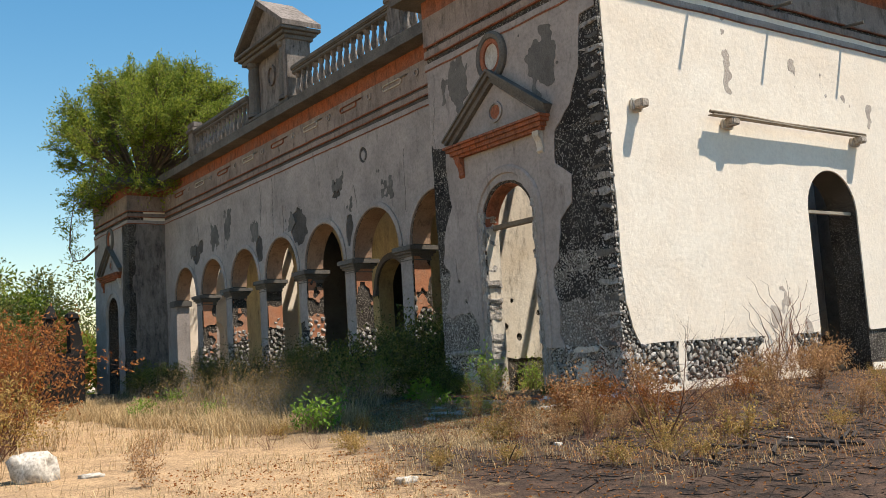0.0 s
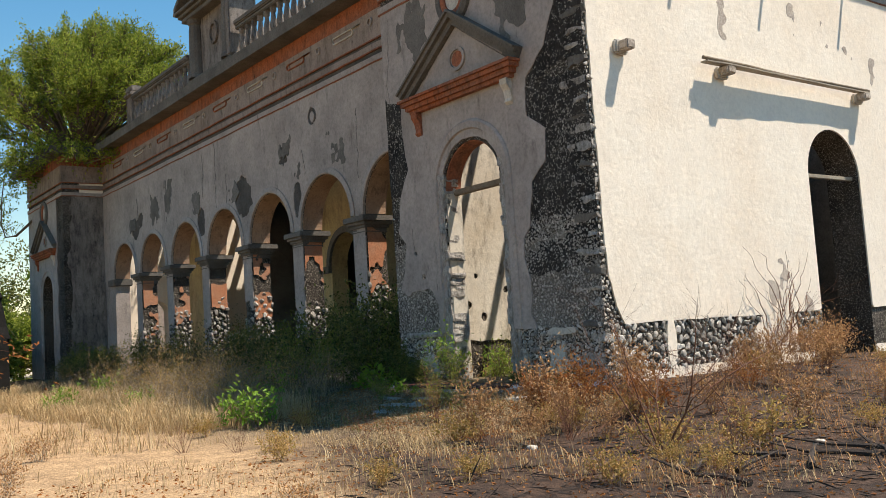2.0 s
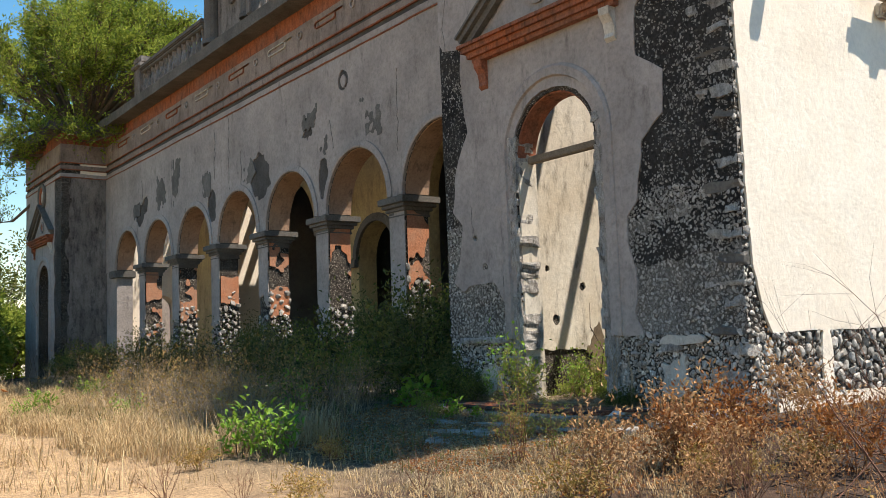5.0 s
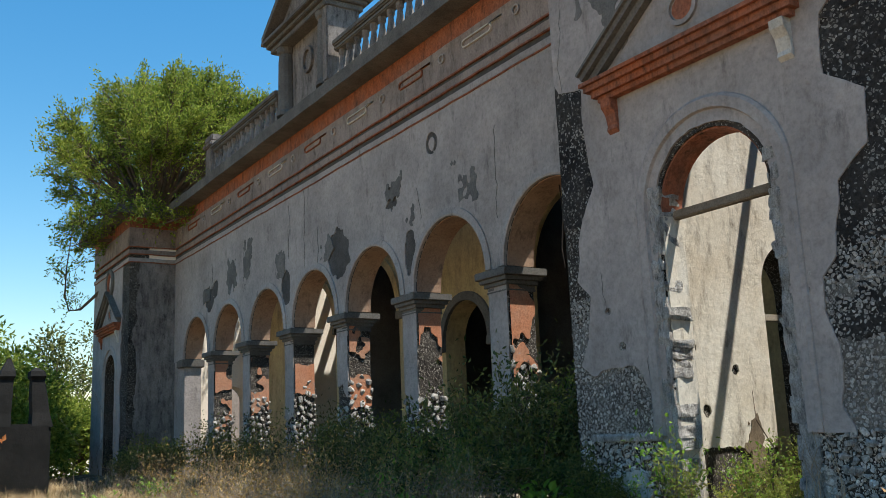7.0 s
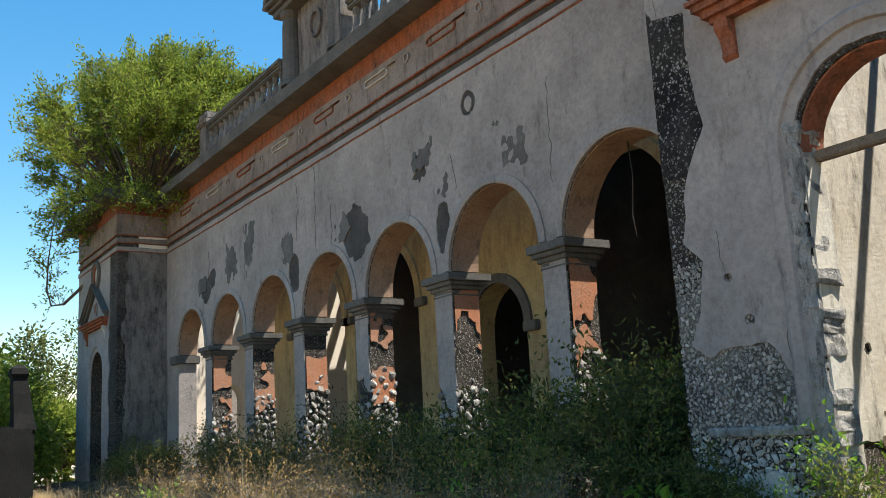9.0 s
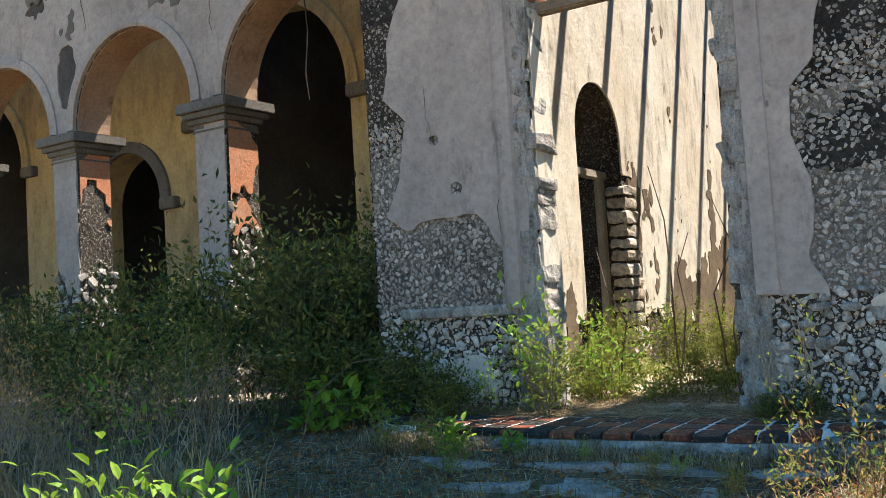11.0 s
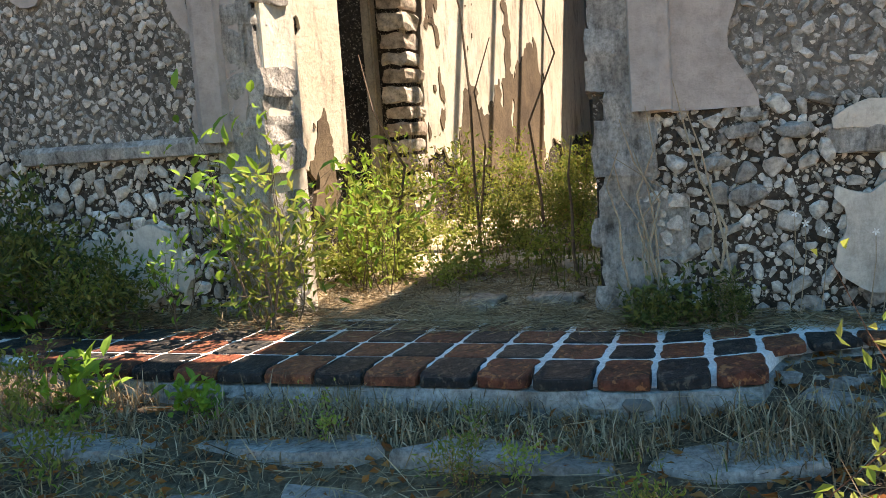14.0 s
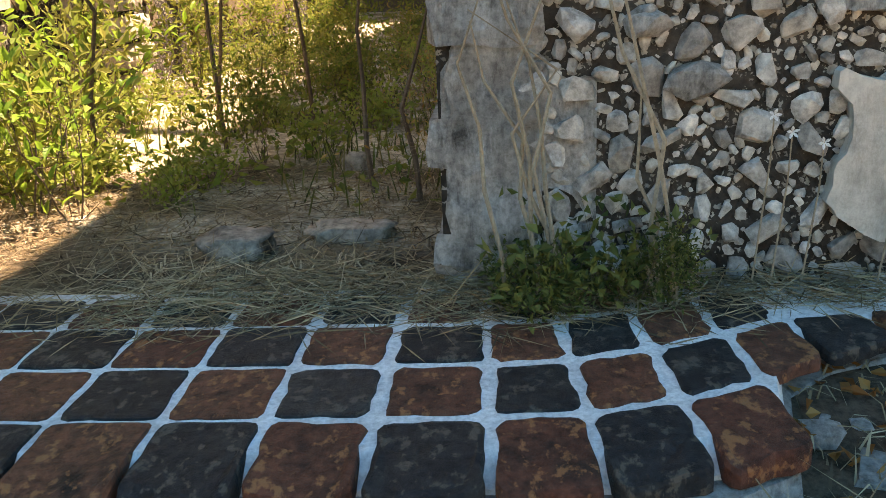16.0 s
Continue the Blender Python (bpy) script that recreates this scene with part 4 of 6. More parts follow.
rag = lambda x: 0.255 + 0.035 * float(fbm(x, 0.3, 1.9, 201)) - 0.02 * math.sin(x)
brd.strip([[(x, -0.1, 0.0 + 0.012), (x, -0.1, -0.012), (x, -rag(x), -0.014), (x, -rag(x), 0.01)] for x in xs])
part("board", brd, TIMBER_PALE, awning)
pole.tube([(-2.8, -0.2, 0.06), (-1.5, -0.21, 0.045), (-0.3, -0.2, 0.02), (1.2, -0.21, 0.035), (2.85, -0.2, 0.05)], [0.035, 0.04, 0.038, 0.036, 0.03], 8)
part("pole", pole, TIMBER, awning)
for x in (-2.1, 2.62):
    part("wall_stub", Shape().box(x - 0.12, x + 0.12, -0.30, 0.0, -0.17, -0.02, 0.025), BRICK, awning)
    part("stub_collar", Shape().box(x - 0.16, x + 0.16, -0.10, 0.0, -0.22, -0.02, 0.025), PLASTER_PALE, awning)
for x in (2.82, 5.5, 8.34, 11.2):
    sp = thing("rain_spout", "thin iron rain spout under the cornice", "spout", group="rain spouts", at=(x, Y_END - 0.03, 8.62))
    part("pipe", Shape().tube([(0, 0.1, 0), (0, -0.2, 0), (0, -0.55, -0.03)], [0.04, 0.04, 0.045], 8), COPING, sp)
tr = part("transom", Shape().box(8.05 - 1.95, 8.1, Y_END + 0.12, Y_END + 0.2, 4.02, 4.1, 0.01), TIMBER_PALE)
tagged(tr, "thin weathered timber transom across an arched doorway", "transom")
lint = part("transom", Shape().box(0.22, 0.34, 0.08, 1.86, 4.0, 4.11, 0.015), TIMBER)
tagged(lint, "dark cracked timber transom across the arched doorway", "transom")
lint = part("transom", Shape().box(2.9, 4.42, 2.95, 3.05, 2.95, 3.06, 0.015), TIMBER_PALE)
tagged(lint, "grey timber transom in the inner doorway", "transom")
post = part("door_post", Shape().box(4.2, 4.34, 2.98, 3.08, 0.3, 3.0, 0.015), TIMBER_PALE)
tagged(post, "grey timber door post in the inner doorway", "post")
for k in range(9):
    x = 1.55 + 1.36 * k
    jo = part("roof_joist", Shape().tube([(x, -2.0, 9.02 + 0.1 * math.sin(k * 2.1)), (x + 0.04, 0.5, 9.05), (x, 3.3, 9.02)], [0.09, 0.1, 0.09], 8), TIMBER)
    tagged(jo, "bare round roof joist over the roofless room", "joist", "roof joists")
# unseen joists, added to throw shadow streaks on the cream cross wall
for k in range(15):
    x = 5.5 + 0.55 * k
    jo = part("roof_joist", Shape().tube([(x, 22.8, 9.1), (x + 0.05, 23.7, 9.1 + 0.05 * math.sin(k * 1.7)), (x, 24.8, 9.08)], [0.15, 0.16, 0.15], 8), TIMBER)
    tagged(jo, "unseen round joist added to streak the sunlight in an inner room", "joist", "roof joists")
brace = part("roof_brace", Shape().tube([(1.2, -0.4, 9.0), (3.3, 2.2, 9.1)], [0.08, 0.07], 8), TIMBER)
tagged(brace, "loose timber lying askew on the roof joists", "timber")

# ---------------------------------------------------------------- entrance platform
platform = thing("entrance_platform", "low platform paved with red and black tiles in white mortar", "platform", "structure")


def tile_bend(y):
    """How far the rows of tiles swing back towards the wall at the broken end."""
    return float(np.interp(y, [-0.95, -0.68, -0.54, -0.35, -0.16, 0.1], [0.30, 0.25, 0.165, 0.075, 0.02, 0.0]))


def edge_x(y):
    return float(np.interp(y, [-1.9, -1.2, -0.74, -0.62, -0.55, -0.4, -0.2, 1.8, 2.4, 2.9, 3.3, 3.5], [-0.16, -0.24, -0.42, -0.52, -0.84, -0.945, -0.99, -1.0, -0.94, -0.78, -0.52, -0.2]))


bed = Shape()
ys = [-1.9 + 0.025 * k for k in range(217)]
bed.strip([[(0.0, y, 0.12), (0.0, y, 0.4425), (edge_x(y) + 0.14, y, 0.4405), (edge_x(y) + 0.07, y, 0.40), (edge_x(y) + 0.03 + 0.03 * float(fbm(y, 0, 3, 301)), y, 0.12)] for y in ys], mi=0)
part("mortar_bed", bed, GROUT, platform, "white mortar bed")
kerb = Shape()
kerb.strip([[(edge_x(y) + 0.10, y, 0.1), (edge_x(y) + 0.10, y, 0.39), (edge_x(y) - 0.004 + 0.012 * float(fbm(y, 1, 4, 303)), y, 0.386 + 0.012 * float(fbm(y, 2, 3, 305))), (edge_x(y) - 0.02 + 0.05 * float(fbm(y, 9, 7, 311)), y, 0.345), (edge_x(y) - 0.03 + 0.06 * float(fbm(y, 3, 5, 307)), y, 0.27), (edge_x(y) - 0.04 + 0.06 * float(fbm(y, 7, 8, 313)), y, 0.2), (edge_x(y) - 0.05 + 0.06 * float(fbm(y, 5, 4, 309)), y, 0.1)] for y in ys])
part("riser", kerb, SLAB, platform, "cracked grey plaster riser")
kr = random.Random(37)
for k in range(34):
    y = kr.uniform(-0.7, 2.5)
    vs, fs = hull_stone(700 + k, 0.6)
    w, h = kr.uniform(0.025, 0.075), kr.uniform(0.018, 0.035)
    st = Shape()
    st.add([(edge_x(y) - 0.02 + q[2] * 0.05, y + q[0] * w, kr_z + q[1] * h) for kr_z in (kr.uniform(0.27, 0.355),) for q in vs.tolist()], fs)
    part("riser_stone", st, JAMB_PALE if k % 3 else STONE_DARK, platform)


def tile_shape(quad, r, gap, drop):
    """A worn tile between four corners: wavy outline, rounded arris, set a little uneven; drop is how far its front face shows."""
    c = [Vector(q) for q in quad]
    mid = sum(c, Vector((0, 0))) / 4
    out = []
    for k in range(4):
        a, b = c[k], c[(k + 1) % 4]
        for f in (0.0, 0.12, 0.32, 0.5, 0.68, 0.88):
            p = a.lerp(b, f)
            w = (mid - p).normalized()
            pull = gap * r.uniform(0.55, 1.25) + (gap * 0.9 if f == 0.0 else 0.0)
            out.append(p + w * pull)
    tilt = [r.uniform(-0.012, 0.012) for _ in range(2)]
    top = 0.4465 + r.uniform(-0.001, 0.003)
    nose = min(p.x for p in out)
    zed = lambda p: top + tilt[0] * (p.x - mid.x) + tilt[1] * (p.y - mid.y) - (0.4 * max(0.0, 0.035 - (p.x - nose)) if drop > 0.05 else 0.0)
    s = Shape()
    s.strip([[(p.x, p.y, top - drop) for p in out], [(p.x, p.y, zed(p) - 0.012) for p in out], [(*(p + (mid - p) * 0.035), zed(p) - 0.002) for p in out], [(*(p + (mid - p) * 0.12), zed(p)) for p in out]])
    return s


ROWS_X = [-1.01, -0.74, -0.495, -0.26, -0.05]
JOINTS_Y = [0.02, -0.165, -0.345, -0.52, -0.68, -0.87, -1.06, -1.25][::-1] + [0.02 + 0.2165 * (k + 1) for k in range(16)]
tr = random.Random(29)
for i in range(len(JOINTS_Y) - 1):
    ya, yb = JOINTS_Y[i], JOINTS_Y[i + 1]
    for j in range(4):
        quad = []
        for jj, y in ((j, ya), (j + 1, ya), (j + 1, yb), (j, yb)):
            fan = 0.22 * (ROWS_X[jj] + 0.5) * max(0.0, (0.1 - y)) if y < 0.1 else 0.0
            x = min(-0.03, ROWS_X[jj] + tile_bend(y) * (1.0 if jj < 4 else 0.05))
            quad.append((max(x, edge_x(y) - 0.02), y + fan + tr.uniform(-0.006, 0.006)))
        wide = min(quad[1][0] - quad[0][0], quad[2][0] - quad[3][0])
        if wide < 0.10 or (ya < -0.6 and j == 0) or (ya < -0.8 and tr.random() < 0.25):
            continue
        gap = 0.009 if ya > 0.3 else 0.016
        black = (i + j) % 2 == 1
        part("tile", tile_shape(quad, tr, gap, 0.052 if j == 0 else 0.03), TILE_BLACK if black else TILE_RED, platform)


def slab_shape(r, w, d, h):
    n, out = 9, []
    for k in range(n):
        t = 2 * math.pi * k / n
        c, s = math.cos(t), math.sin(t)
        q = 0.5 / (abs(c) ** 9 + abs(s) ** 9) ** (1 / 9) * r.uniform(0.74, 1.08)
        out.append((q * c * d, q * s * w))
    return Shape().strip([[(x, y, -h) for x, y in out], [(x, y, -0.02) for x, y in out], [(x * 0.95, y * 0.97, 0.0) for x, y in out]])


SLABS = [(-1.36, 1.9, 0.8, 0.3, 0.235), (-1.34, 1.05, 0.75, 0.28, 0.245), (-1.33, 0.25, 0.7, 0.26, 0.25), (-1.25, -0.5, 0.55, 0.3, 0.25), (-1.75, 1.5, 0.9, 0.32, 0.165), (-1.72, 0.55, 0.85, 0.34, 0.17), (-1.7, -0.35, 0.7, 0.3, 0.165), (-1.1, -1.1, 0.6, 0.4, 0.27), (-2.2, 0.9, 0.7, 0.35, 0.10), (-0.9, -1.75, 0.8, 0.3, 0.33), (-1.05, 2.75, 0.6, 0.3, 0.27)]
r = random.Random(5)
for x, y, w, d, z in SLABS:
    ob = part("step_slab", slab_shape(r, w, d, 0.2), SLAB)
    ob.matrix_basis = pose(x, y, z + 0.035, r.uniform(-4, 4), r.uniform(-4, 4), r.uniform(-9, 9))
    tagged(ob, "broken grey stone step slab sunk in the grass", "step", "sunken step slabs")

ob = part("mortar_slab", slab_shape(r, 0.7, 0.36, 0.2), SLAB)
ob.matrix_basis = pose(-0.66, -1.02, 0.335, 3, -3, 6)
tagged(ob, "broken grey mortar slab beside the tiled platform", "slab")
for k in range(16):
    vs, fs = hull_stone(900 + k, 0.6)
    w = r.uniform(0.02, 0.055)
    st = Shape()
    st.add([(q[0] * w, q[1] * w, q[2] * w) for q in vs.tolist()], fs)
    ob = part("rubble_stone", st, JAMB_PALE)
    x, y = r.uniform(-1.05, -0.5), r.uniform(-1.5, -0.62)
    ob.location = (x, y, (0.345 if x > -0.85 and y < -0.66 else float(ground_z(x, y))) + w * 0.3)
    tagged(ob, "small pale rubble stone by the broken platform end", "stone", "loose rubble stones")

# ---------------------------------------------------------------- bare masonry of the front
def bare(u, z):
    return np.minimum(-np.maximum(mask_pavilion(u, z), mask_lower(u, z)), outside_arch(u, z, *DOOR, grow=0.22))


for u, z, w, h, sd in ((-0.98, 1.19, 0.20, 0.085, 1), (-0.48, 1.25, 0.08, 0.045, 2), (-0.38, 1.12, 0.07, 0.04, 3), (-0.7, 1.24, 0.09, 0.04, 4), (-0.5, 0.98, 0.09, 0.06, 5)):
    vs, fs = hull_stone(800 + sd, 0.6, 26)
    st = Shape()
    st.add([(-0.02 - q[2] * 0.07, u + q[0] * w, z + q[1] * h) for q in vs.tolist()], fs)
    part("large_stone", st, JAMB_PALE, wall_front, "large pale hewn stone")
stones = scatter(-2.08, 3.55, 0.35, 1.36, 0.018, 0.062, 1100, bare, 501, 0.76)
stones.sort(key=lambda p: abs(p[0] + 0.5))
STONE_MESH = []
for vs, fs in HULLS:
    s = Shape()
    s.add(vs.tolist(), fs)
    STONE_MESH.append(s.mesh("stone", STONE))
for u, z, rad in stones[:300]:
    ob = new("stone", STONE_MESH[rnd.randrange(10)])
    ob.parent = wall_front
    ob.matrix_basis = pose(-0.008, u, z, rnd.uniform(0, 360), 0, 0) @ pose(0, 0, 0, 0, 90 + rnd.uniform(-14, 14), 0) @ Matrix.Diagonal((rad, rad * rnd.uniform(0.55, 0.95), rad * 0.9, 1))
tagged(part("rubble_stones", joined_stones(stones[300:], front(0.0), 77), CHIP, wall_front), kind="stuff")


def gap(u, z):
    """Room left between the large stones."""
    st = np.array(stones)
    d = np.min(np.hypot(st[None, :, 0] - np.ravel(u)[:, None], st[None, :, 1] - np.ravel(z)[:, None]) - 0.85 * st[None, :, 2], 1)
    return np.minimum(bare(u, z), d.reshape(np.shape(u)) - 0.004)


gravel = scatter(-2.08, 3.55, 0.35, 1.38, 0.007, 0.026, 4200, gap, 511, 0.86)
tagged(part("packing_stones", joined_stones(gravel, front(0.0), 87), CHIP, wall_front), kind="stuff")
mid = scatter(-2.1, 3.58, 1.36, 3.2, 0.008, 0.038, 5600, bare, 503, 0.66)
tagged(part("rubble_stones", joined_stones(mid, front(0.0), 79), CHIP_DIM, wall_front), kind="stuff")
pale_bed = lambda u, z: np.minimum(np.minimum(bare(u, z), z - 1.37), 2.9 + 0.5 * fbm(u, z, 1.1, 521) - z) + 0.01
part("bedding_mortar", coat(Shape(), front(0.0), -2.1, 3.58, 1.36, 3.4, 0.06, 0.007, pale_bed, bulge=0.004), MORTAR_PALE, wall_front, "grey crumbling bedding mortar")
chips = scatter(-2.1, 3.58, 3.0, 7.7, 0.010, 0.028, 2200, lambda u, z: bare(u, z) - 0.02, 505, 1.05)
tagged(part("mortar_chips", joined_stones(chips, front(0.0), 81), CHIP_DIM, wall_front), kind="stuff")
plinth = scatter(0.1, 6.1, 0.5, 1.33, 0.03, 0.09, 700, lambda u, z: -mask_end(u, z), 507, 0.8)
tagged(part("rubble_stones", joined_stones(plinth, south(Y_END), 83), CHIP, wall_end), kind="stuff")
corner = scatter(0.0, 0.5, 0.5, 7.6, 0.02, 0.05, 300, lambda u, z: -mask_end(u, z), 509, 0.9)
tagged(part("corner_chips", joined_stones(corner, south(Y_END), 85), CHIP, wall_end), kind="stuff")

def rough_block(x0, x1, y0, y1, z0, z1, amount=0.02):
    """A hewn block with an uneven face."""
    bm = bmesh.new()
    bmesh.ops.create_cube(bm, size=1.0)
    bmesh.ops.subdivide_edges(bm, edges=bm.edges[:], cuts=2, use_grid_fill=True)
    for p in bm.verts:
        q = Vector([math.copysign(min(0.5, abs(c) * 1.25), c) if abs(c) < 0.45 else c for c in p.co])
        n = (abs(q.x) > 0.45) + (abs(q.y) > 0.45) + (abs(q.z) > 0.45)
        q *= {3: 0.93, 2: 0.97}.get(n, 1.0)
        w = Vector(((x0 + x1) / 2 + q.x * (x1 - x0), (y0 + y1) / 2 + q.y * (y1 - y0), (z0 + z1) / 2 + q.z * (z1 - z0)))
        p.co = w + amount * noise.noise_vector(w * 9.0)
    return Shape().take(bm)


# quoins of the corner: wider stones that lap round the edge
for k in range(26):
    z = 0.5 + 0.28 * k + rnd.uniform(-0.03, 0.03)
    w = 0.30 + 0.22 * (k % 2) + rnd.uniform(-0.05, 0.05)
    s = rough_block(-0.012 - rnd.uniform(0, 0.015), 0.12, Y_END - 0.01 - rnd.uniform(0, 0.015), Y_END + w, z, z + rnd.uniform(0.05, 0.16), 0.05)
    part("quoin", s, JAMB_PALE if k % 3 else STONE_DARK, wall_front)

# door jambs: ragged courses
for z_base, edge, sgn, deep in ((0.38, DOOR[1], 1, 0.7), (0.38, DOOR[0], -1, 0.7)):
    z = z_base
    while z < 4.35:
        h = rnd.uniform(0.09, 0.14) if sgn > 0 else rnd.uniform(0.08, 0.15)
        back = 0.0 if z < 4.1 else 0.83 - math.sqrt(max(0.0, 0.83**2 - (z - 4.08) ** 2))
        reach = rnd.uniform(-0.05, 0.03) - back
        length = rnd.uniform(0.13, 0.22) if sgn > 0 else rnd.uniform(0.2, 0.3)
        a, b = sorted((edge + sgn * reach * 1.0, edge + sgn * length))
        if sgn > 0 and z > 3.4 and rnd.random() < 0.2:
            z += h
            continue
        for x0, x1 in ((-0.022 - rnd.uniform(0, 0.02), rnd.uniform(0.3, 0.38)),):
            q = rnd.uniform(-0.02, 0.02)
            s = rough_block(x0, x1, a + q * (sgn > 0), b + q * (sgn < 0), z - 0.012, z + h + 0.014, 0.028 if sgn > 0 else 0.03)
            part("jamb_stone", s, JAMB_PALE, wall_front)
        z += h
part("jamb_render", coat(Shape(), front(0.02), -0.26, 0.17, 0.42, 4.15, 0.03, 0.03, lambda u, z: np.minimum(0.42 * fbm(u, z, 3.2, 701, 5) - 0.02, 0.14 + 0.03 * fbm(u, z, 6, 703) - u), bulge=0.03, seed=41), JAMB_PALE, wall_front, "rough pale render on the jamb")
part("jamb_render", coat(Shape(), front(0.02), 1.76, 2.06, 0.42, 4.15, 0.03, 0.035, lambda u, z: np.minimum(0.42 * fbm(u, z, 3.2, 711, 5) + 0.14, u - 1.79 + 0.03 * fbm(u, z, 6, 713)), bulge=0.03, seed=43), JAMB_PALE, wall_front, "rough pale render on the jamb")
z = 0.4
while z < 2.8:
    h = rnd.uniform(0.15, 0.21)
    part("jamb_stone", rough_block(4.33 - rnd.uniform(0, 0.06), 4.33 + rnd.uniform(0.35, 0.55), 2.70 - rnd.uniform(0, 0.03), 2.95, z, z + h - 0.04, 0.03), BRICK, room_wall)
    z += h
# plaster on the reveal behind the ragged edge, red-brown under the arch
part("reveal_plaster", Shape().box(0.03, 0.398, DOOR[1] - 0.02, DOOR[1] + 0.01, 0.4, 4.08, 0.01), PLASTER_ROOM, wall_front)
soffit = arch_pts(*DOOR[:2], DOOR[3], 20)
part("soffit_plaster", Shape().strip([[(x, u + (0.97 - u) * k, z - (z - 4.08) * k) for x, k in ((0.03, 0.0), (0.03, 0.03), (0.39, 0.03), (0.39, 0.0))] for u, z in soffit]), CORNICE_RED, wall_front, "red-brown arch soffit")
# pale plinth moulding
pm = Shape()
for a, b in ((2.02, 3.3),):
    pm.strip([[(-0.0, y, 1.30), (-0.05 + 0.015 * float(fbm(y, 0, 3, 311)), y, 1.31), (-0.055 + 0.015 * float(fbm(y, 3, 3, 313)), y, 1.37), (-0.03, y, 1.40), (0.0, y, 1.40)] for y in [a + (b - a) * k / 20 for k in range(21)]])
part("plinth_moulding", pm, JAMB_PALE, wall_front)

# ---- cracks that run through the plaster
def crack(parent, place, u, z0, z1, seed, width=0.012):
    r = random.Random(seed)
    s, pts, q = Shape(), [], u
    n = max(5, int((z1 - z0) / 0.12))
    for k in range(n + 1):
        q += r.uniform(-0.05, 0.05)
        pts.append((q, z0 + (z1 - z0) * k / n))
    rings = []
    for k, (a, b) in enumerate(pts):
        w = width * r.uniform(0.4, 1.3) * (0.25 if k in (0, n) else 1)
        rings.append([place(a - w, b, 0.02), place(a, b, 0.034), place(a + w, b, 0.02)])
    s.strip(rings, closed=False)
    part("crack", s, COPING, parent, "dark open crack")


for u, z0, z1, sd in ((16.3, 5.9, 8.1, 1), (15.4, 5.9, 6.9, 2), (17.4, 6.4, 7.9, 3), (24.0, 6.4, 7.4, 4), (10.2, 6.0, 6.7, 5), (20.9, 6.0, 7.6, 6), (7.5, 5.4, 7.2, 8)):
    crack(wall_arcade, front(X_LOG), u, z0, z1, sd)
for u, z0, z1, sd in ((2.85, 3.0, 3.5, 11), (2.15, 2.0, 2.9, 12), (3.45, 6.2, 8.0, 13)):
    crack(wall_front, front(0.0), u, z0, z1, sd, 0.008)


# ---- black weather stains, a skin of lichen on the plaster
def stains(parent, place, u0, u1, z0, z1, blots, seed, mat=STAIN):
    def mask(u, z):
        f = np.full_like(u, -9.0)
        for cu, cz, ru, rz in blots:
            f = np.maximum(f, (1 - np.hypot((u - cu) / ru, (z - cz) / rz)) * min(ru, rz))
        return f + 0.35 * fbm(u, z, 1.1, seed, 6) - 0.14 + 0.26 * fbm(u * 4, z * 0.8, 1.0, seed + 3) + 0.22 * fbm(u, z, 6.0, seed + 9, 3)

    part("lichen_stain", coat(Shape(), place, u0, u1, z0, z1, 0.05, 0.0335, mask, bulge=0.0), mat, parent, "grey-black weather stain")


stains(wall_front, front(0.0), -1.0, 3.5, 5.8, 8.1, [(-0.45, 7.3, 0.5, 0.7), (2.5, 7.4, 0.6, 0.7), (0.2, 7.9, 0.8, 0.2), (2.2, 6.7, 0.35, 0.5), (-0.3, 6.4, 0.25, 0.4)], 601)
stains(wall_arcade, front(X_LOG), 7.5, 13.0, 5.9, 7.6, [(11.4, 6.75, 0.5, 0.45), (8.3, 6.2, 0.45, 0.5), (10.6, 6.1, 0.35, 0.4), (9.0, 7.0, 0.2, 0.3)], 603)
stains(wall_arcade, front(X_LOG), 13.2, 27.5, 5.9, 8.1, [(14.9, 6.3, 0.5, 0.4), (20.6, 6.9, 0.6, 0.8), (22.0, 6.7, 0.5, 0.6), (24.4, 6.4, 0.5, 0.4), (18.0, 6.3, 0.3, 0.5)], 605)
stains(room_wall, south(2.75), 2.0, 11.0, 0.6, 6.5, [(4.78, 2.3, 0.22, 2.0), (5.35, 1.9, 0.16, 1.5), (6.3, 1.3, 0.5, 0.7), (7.6, 1.2, 0.8, 0.9), (2.55, 1.3, 0.25, 0.7), (5.9, 3.6, 0.08, 1.2), (9.2, 1.5, 1.0, 1.2), (4.7, 4.2, 0.1, 1.6), (5.1, 3.2, 0.07, 1.5), (6.4, 2.4, 0.05, 1.3), (8.2, 2.4, 0.2, 1.6), (2.6, 2.1, 0.12, 0.5), (1.2, 1.4, 0.3, 0.5)], 609, STREAK)

stains(wall_end, south(Y_END), 2.0, 10.5, 5.9, 8.3, [(3.7, 7.0, 0.14, 0.45), (4.6, 6.9, 0.12, 0.4), (6.1, 7.2, 0.2, 0.35), (7.2, 7.0, 0.16, 0.45), (8.0, 6.9, 0.28, 0.3), (9.0, 6.6, 0.2, 0.35)], 613, DAMP)
stains(wall_end, south(Y_END), 3.2, 6.1, 1.35, 3.0, [(5.1, 2.1, 0.3, 0.35), (4.6, 1.7, 0.25, 0.3), (5.5, 1.55, 0.35, 0.2)], 617, DAMP)
# ---------------------------------------------------------------- plants
BARK = weathered("bark", (0.17, 0.125, 0.09), (0.11, 0.085, 0.065), (0.04, 0.03, 0.025), 6, 0.5, local=True)
BARK_PALE = weathered("pale_bark", (0.42, 0.37, 0.30), (0.30, 0.26, 0.21), (0.12, 0.1, 0.08), 6, 0.5, local=True)
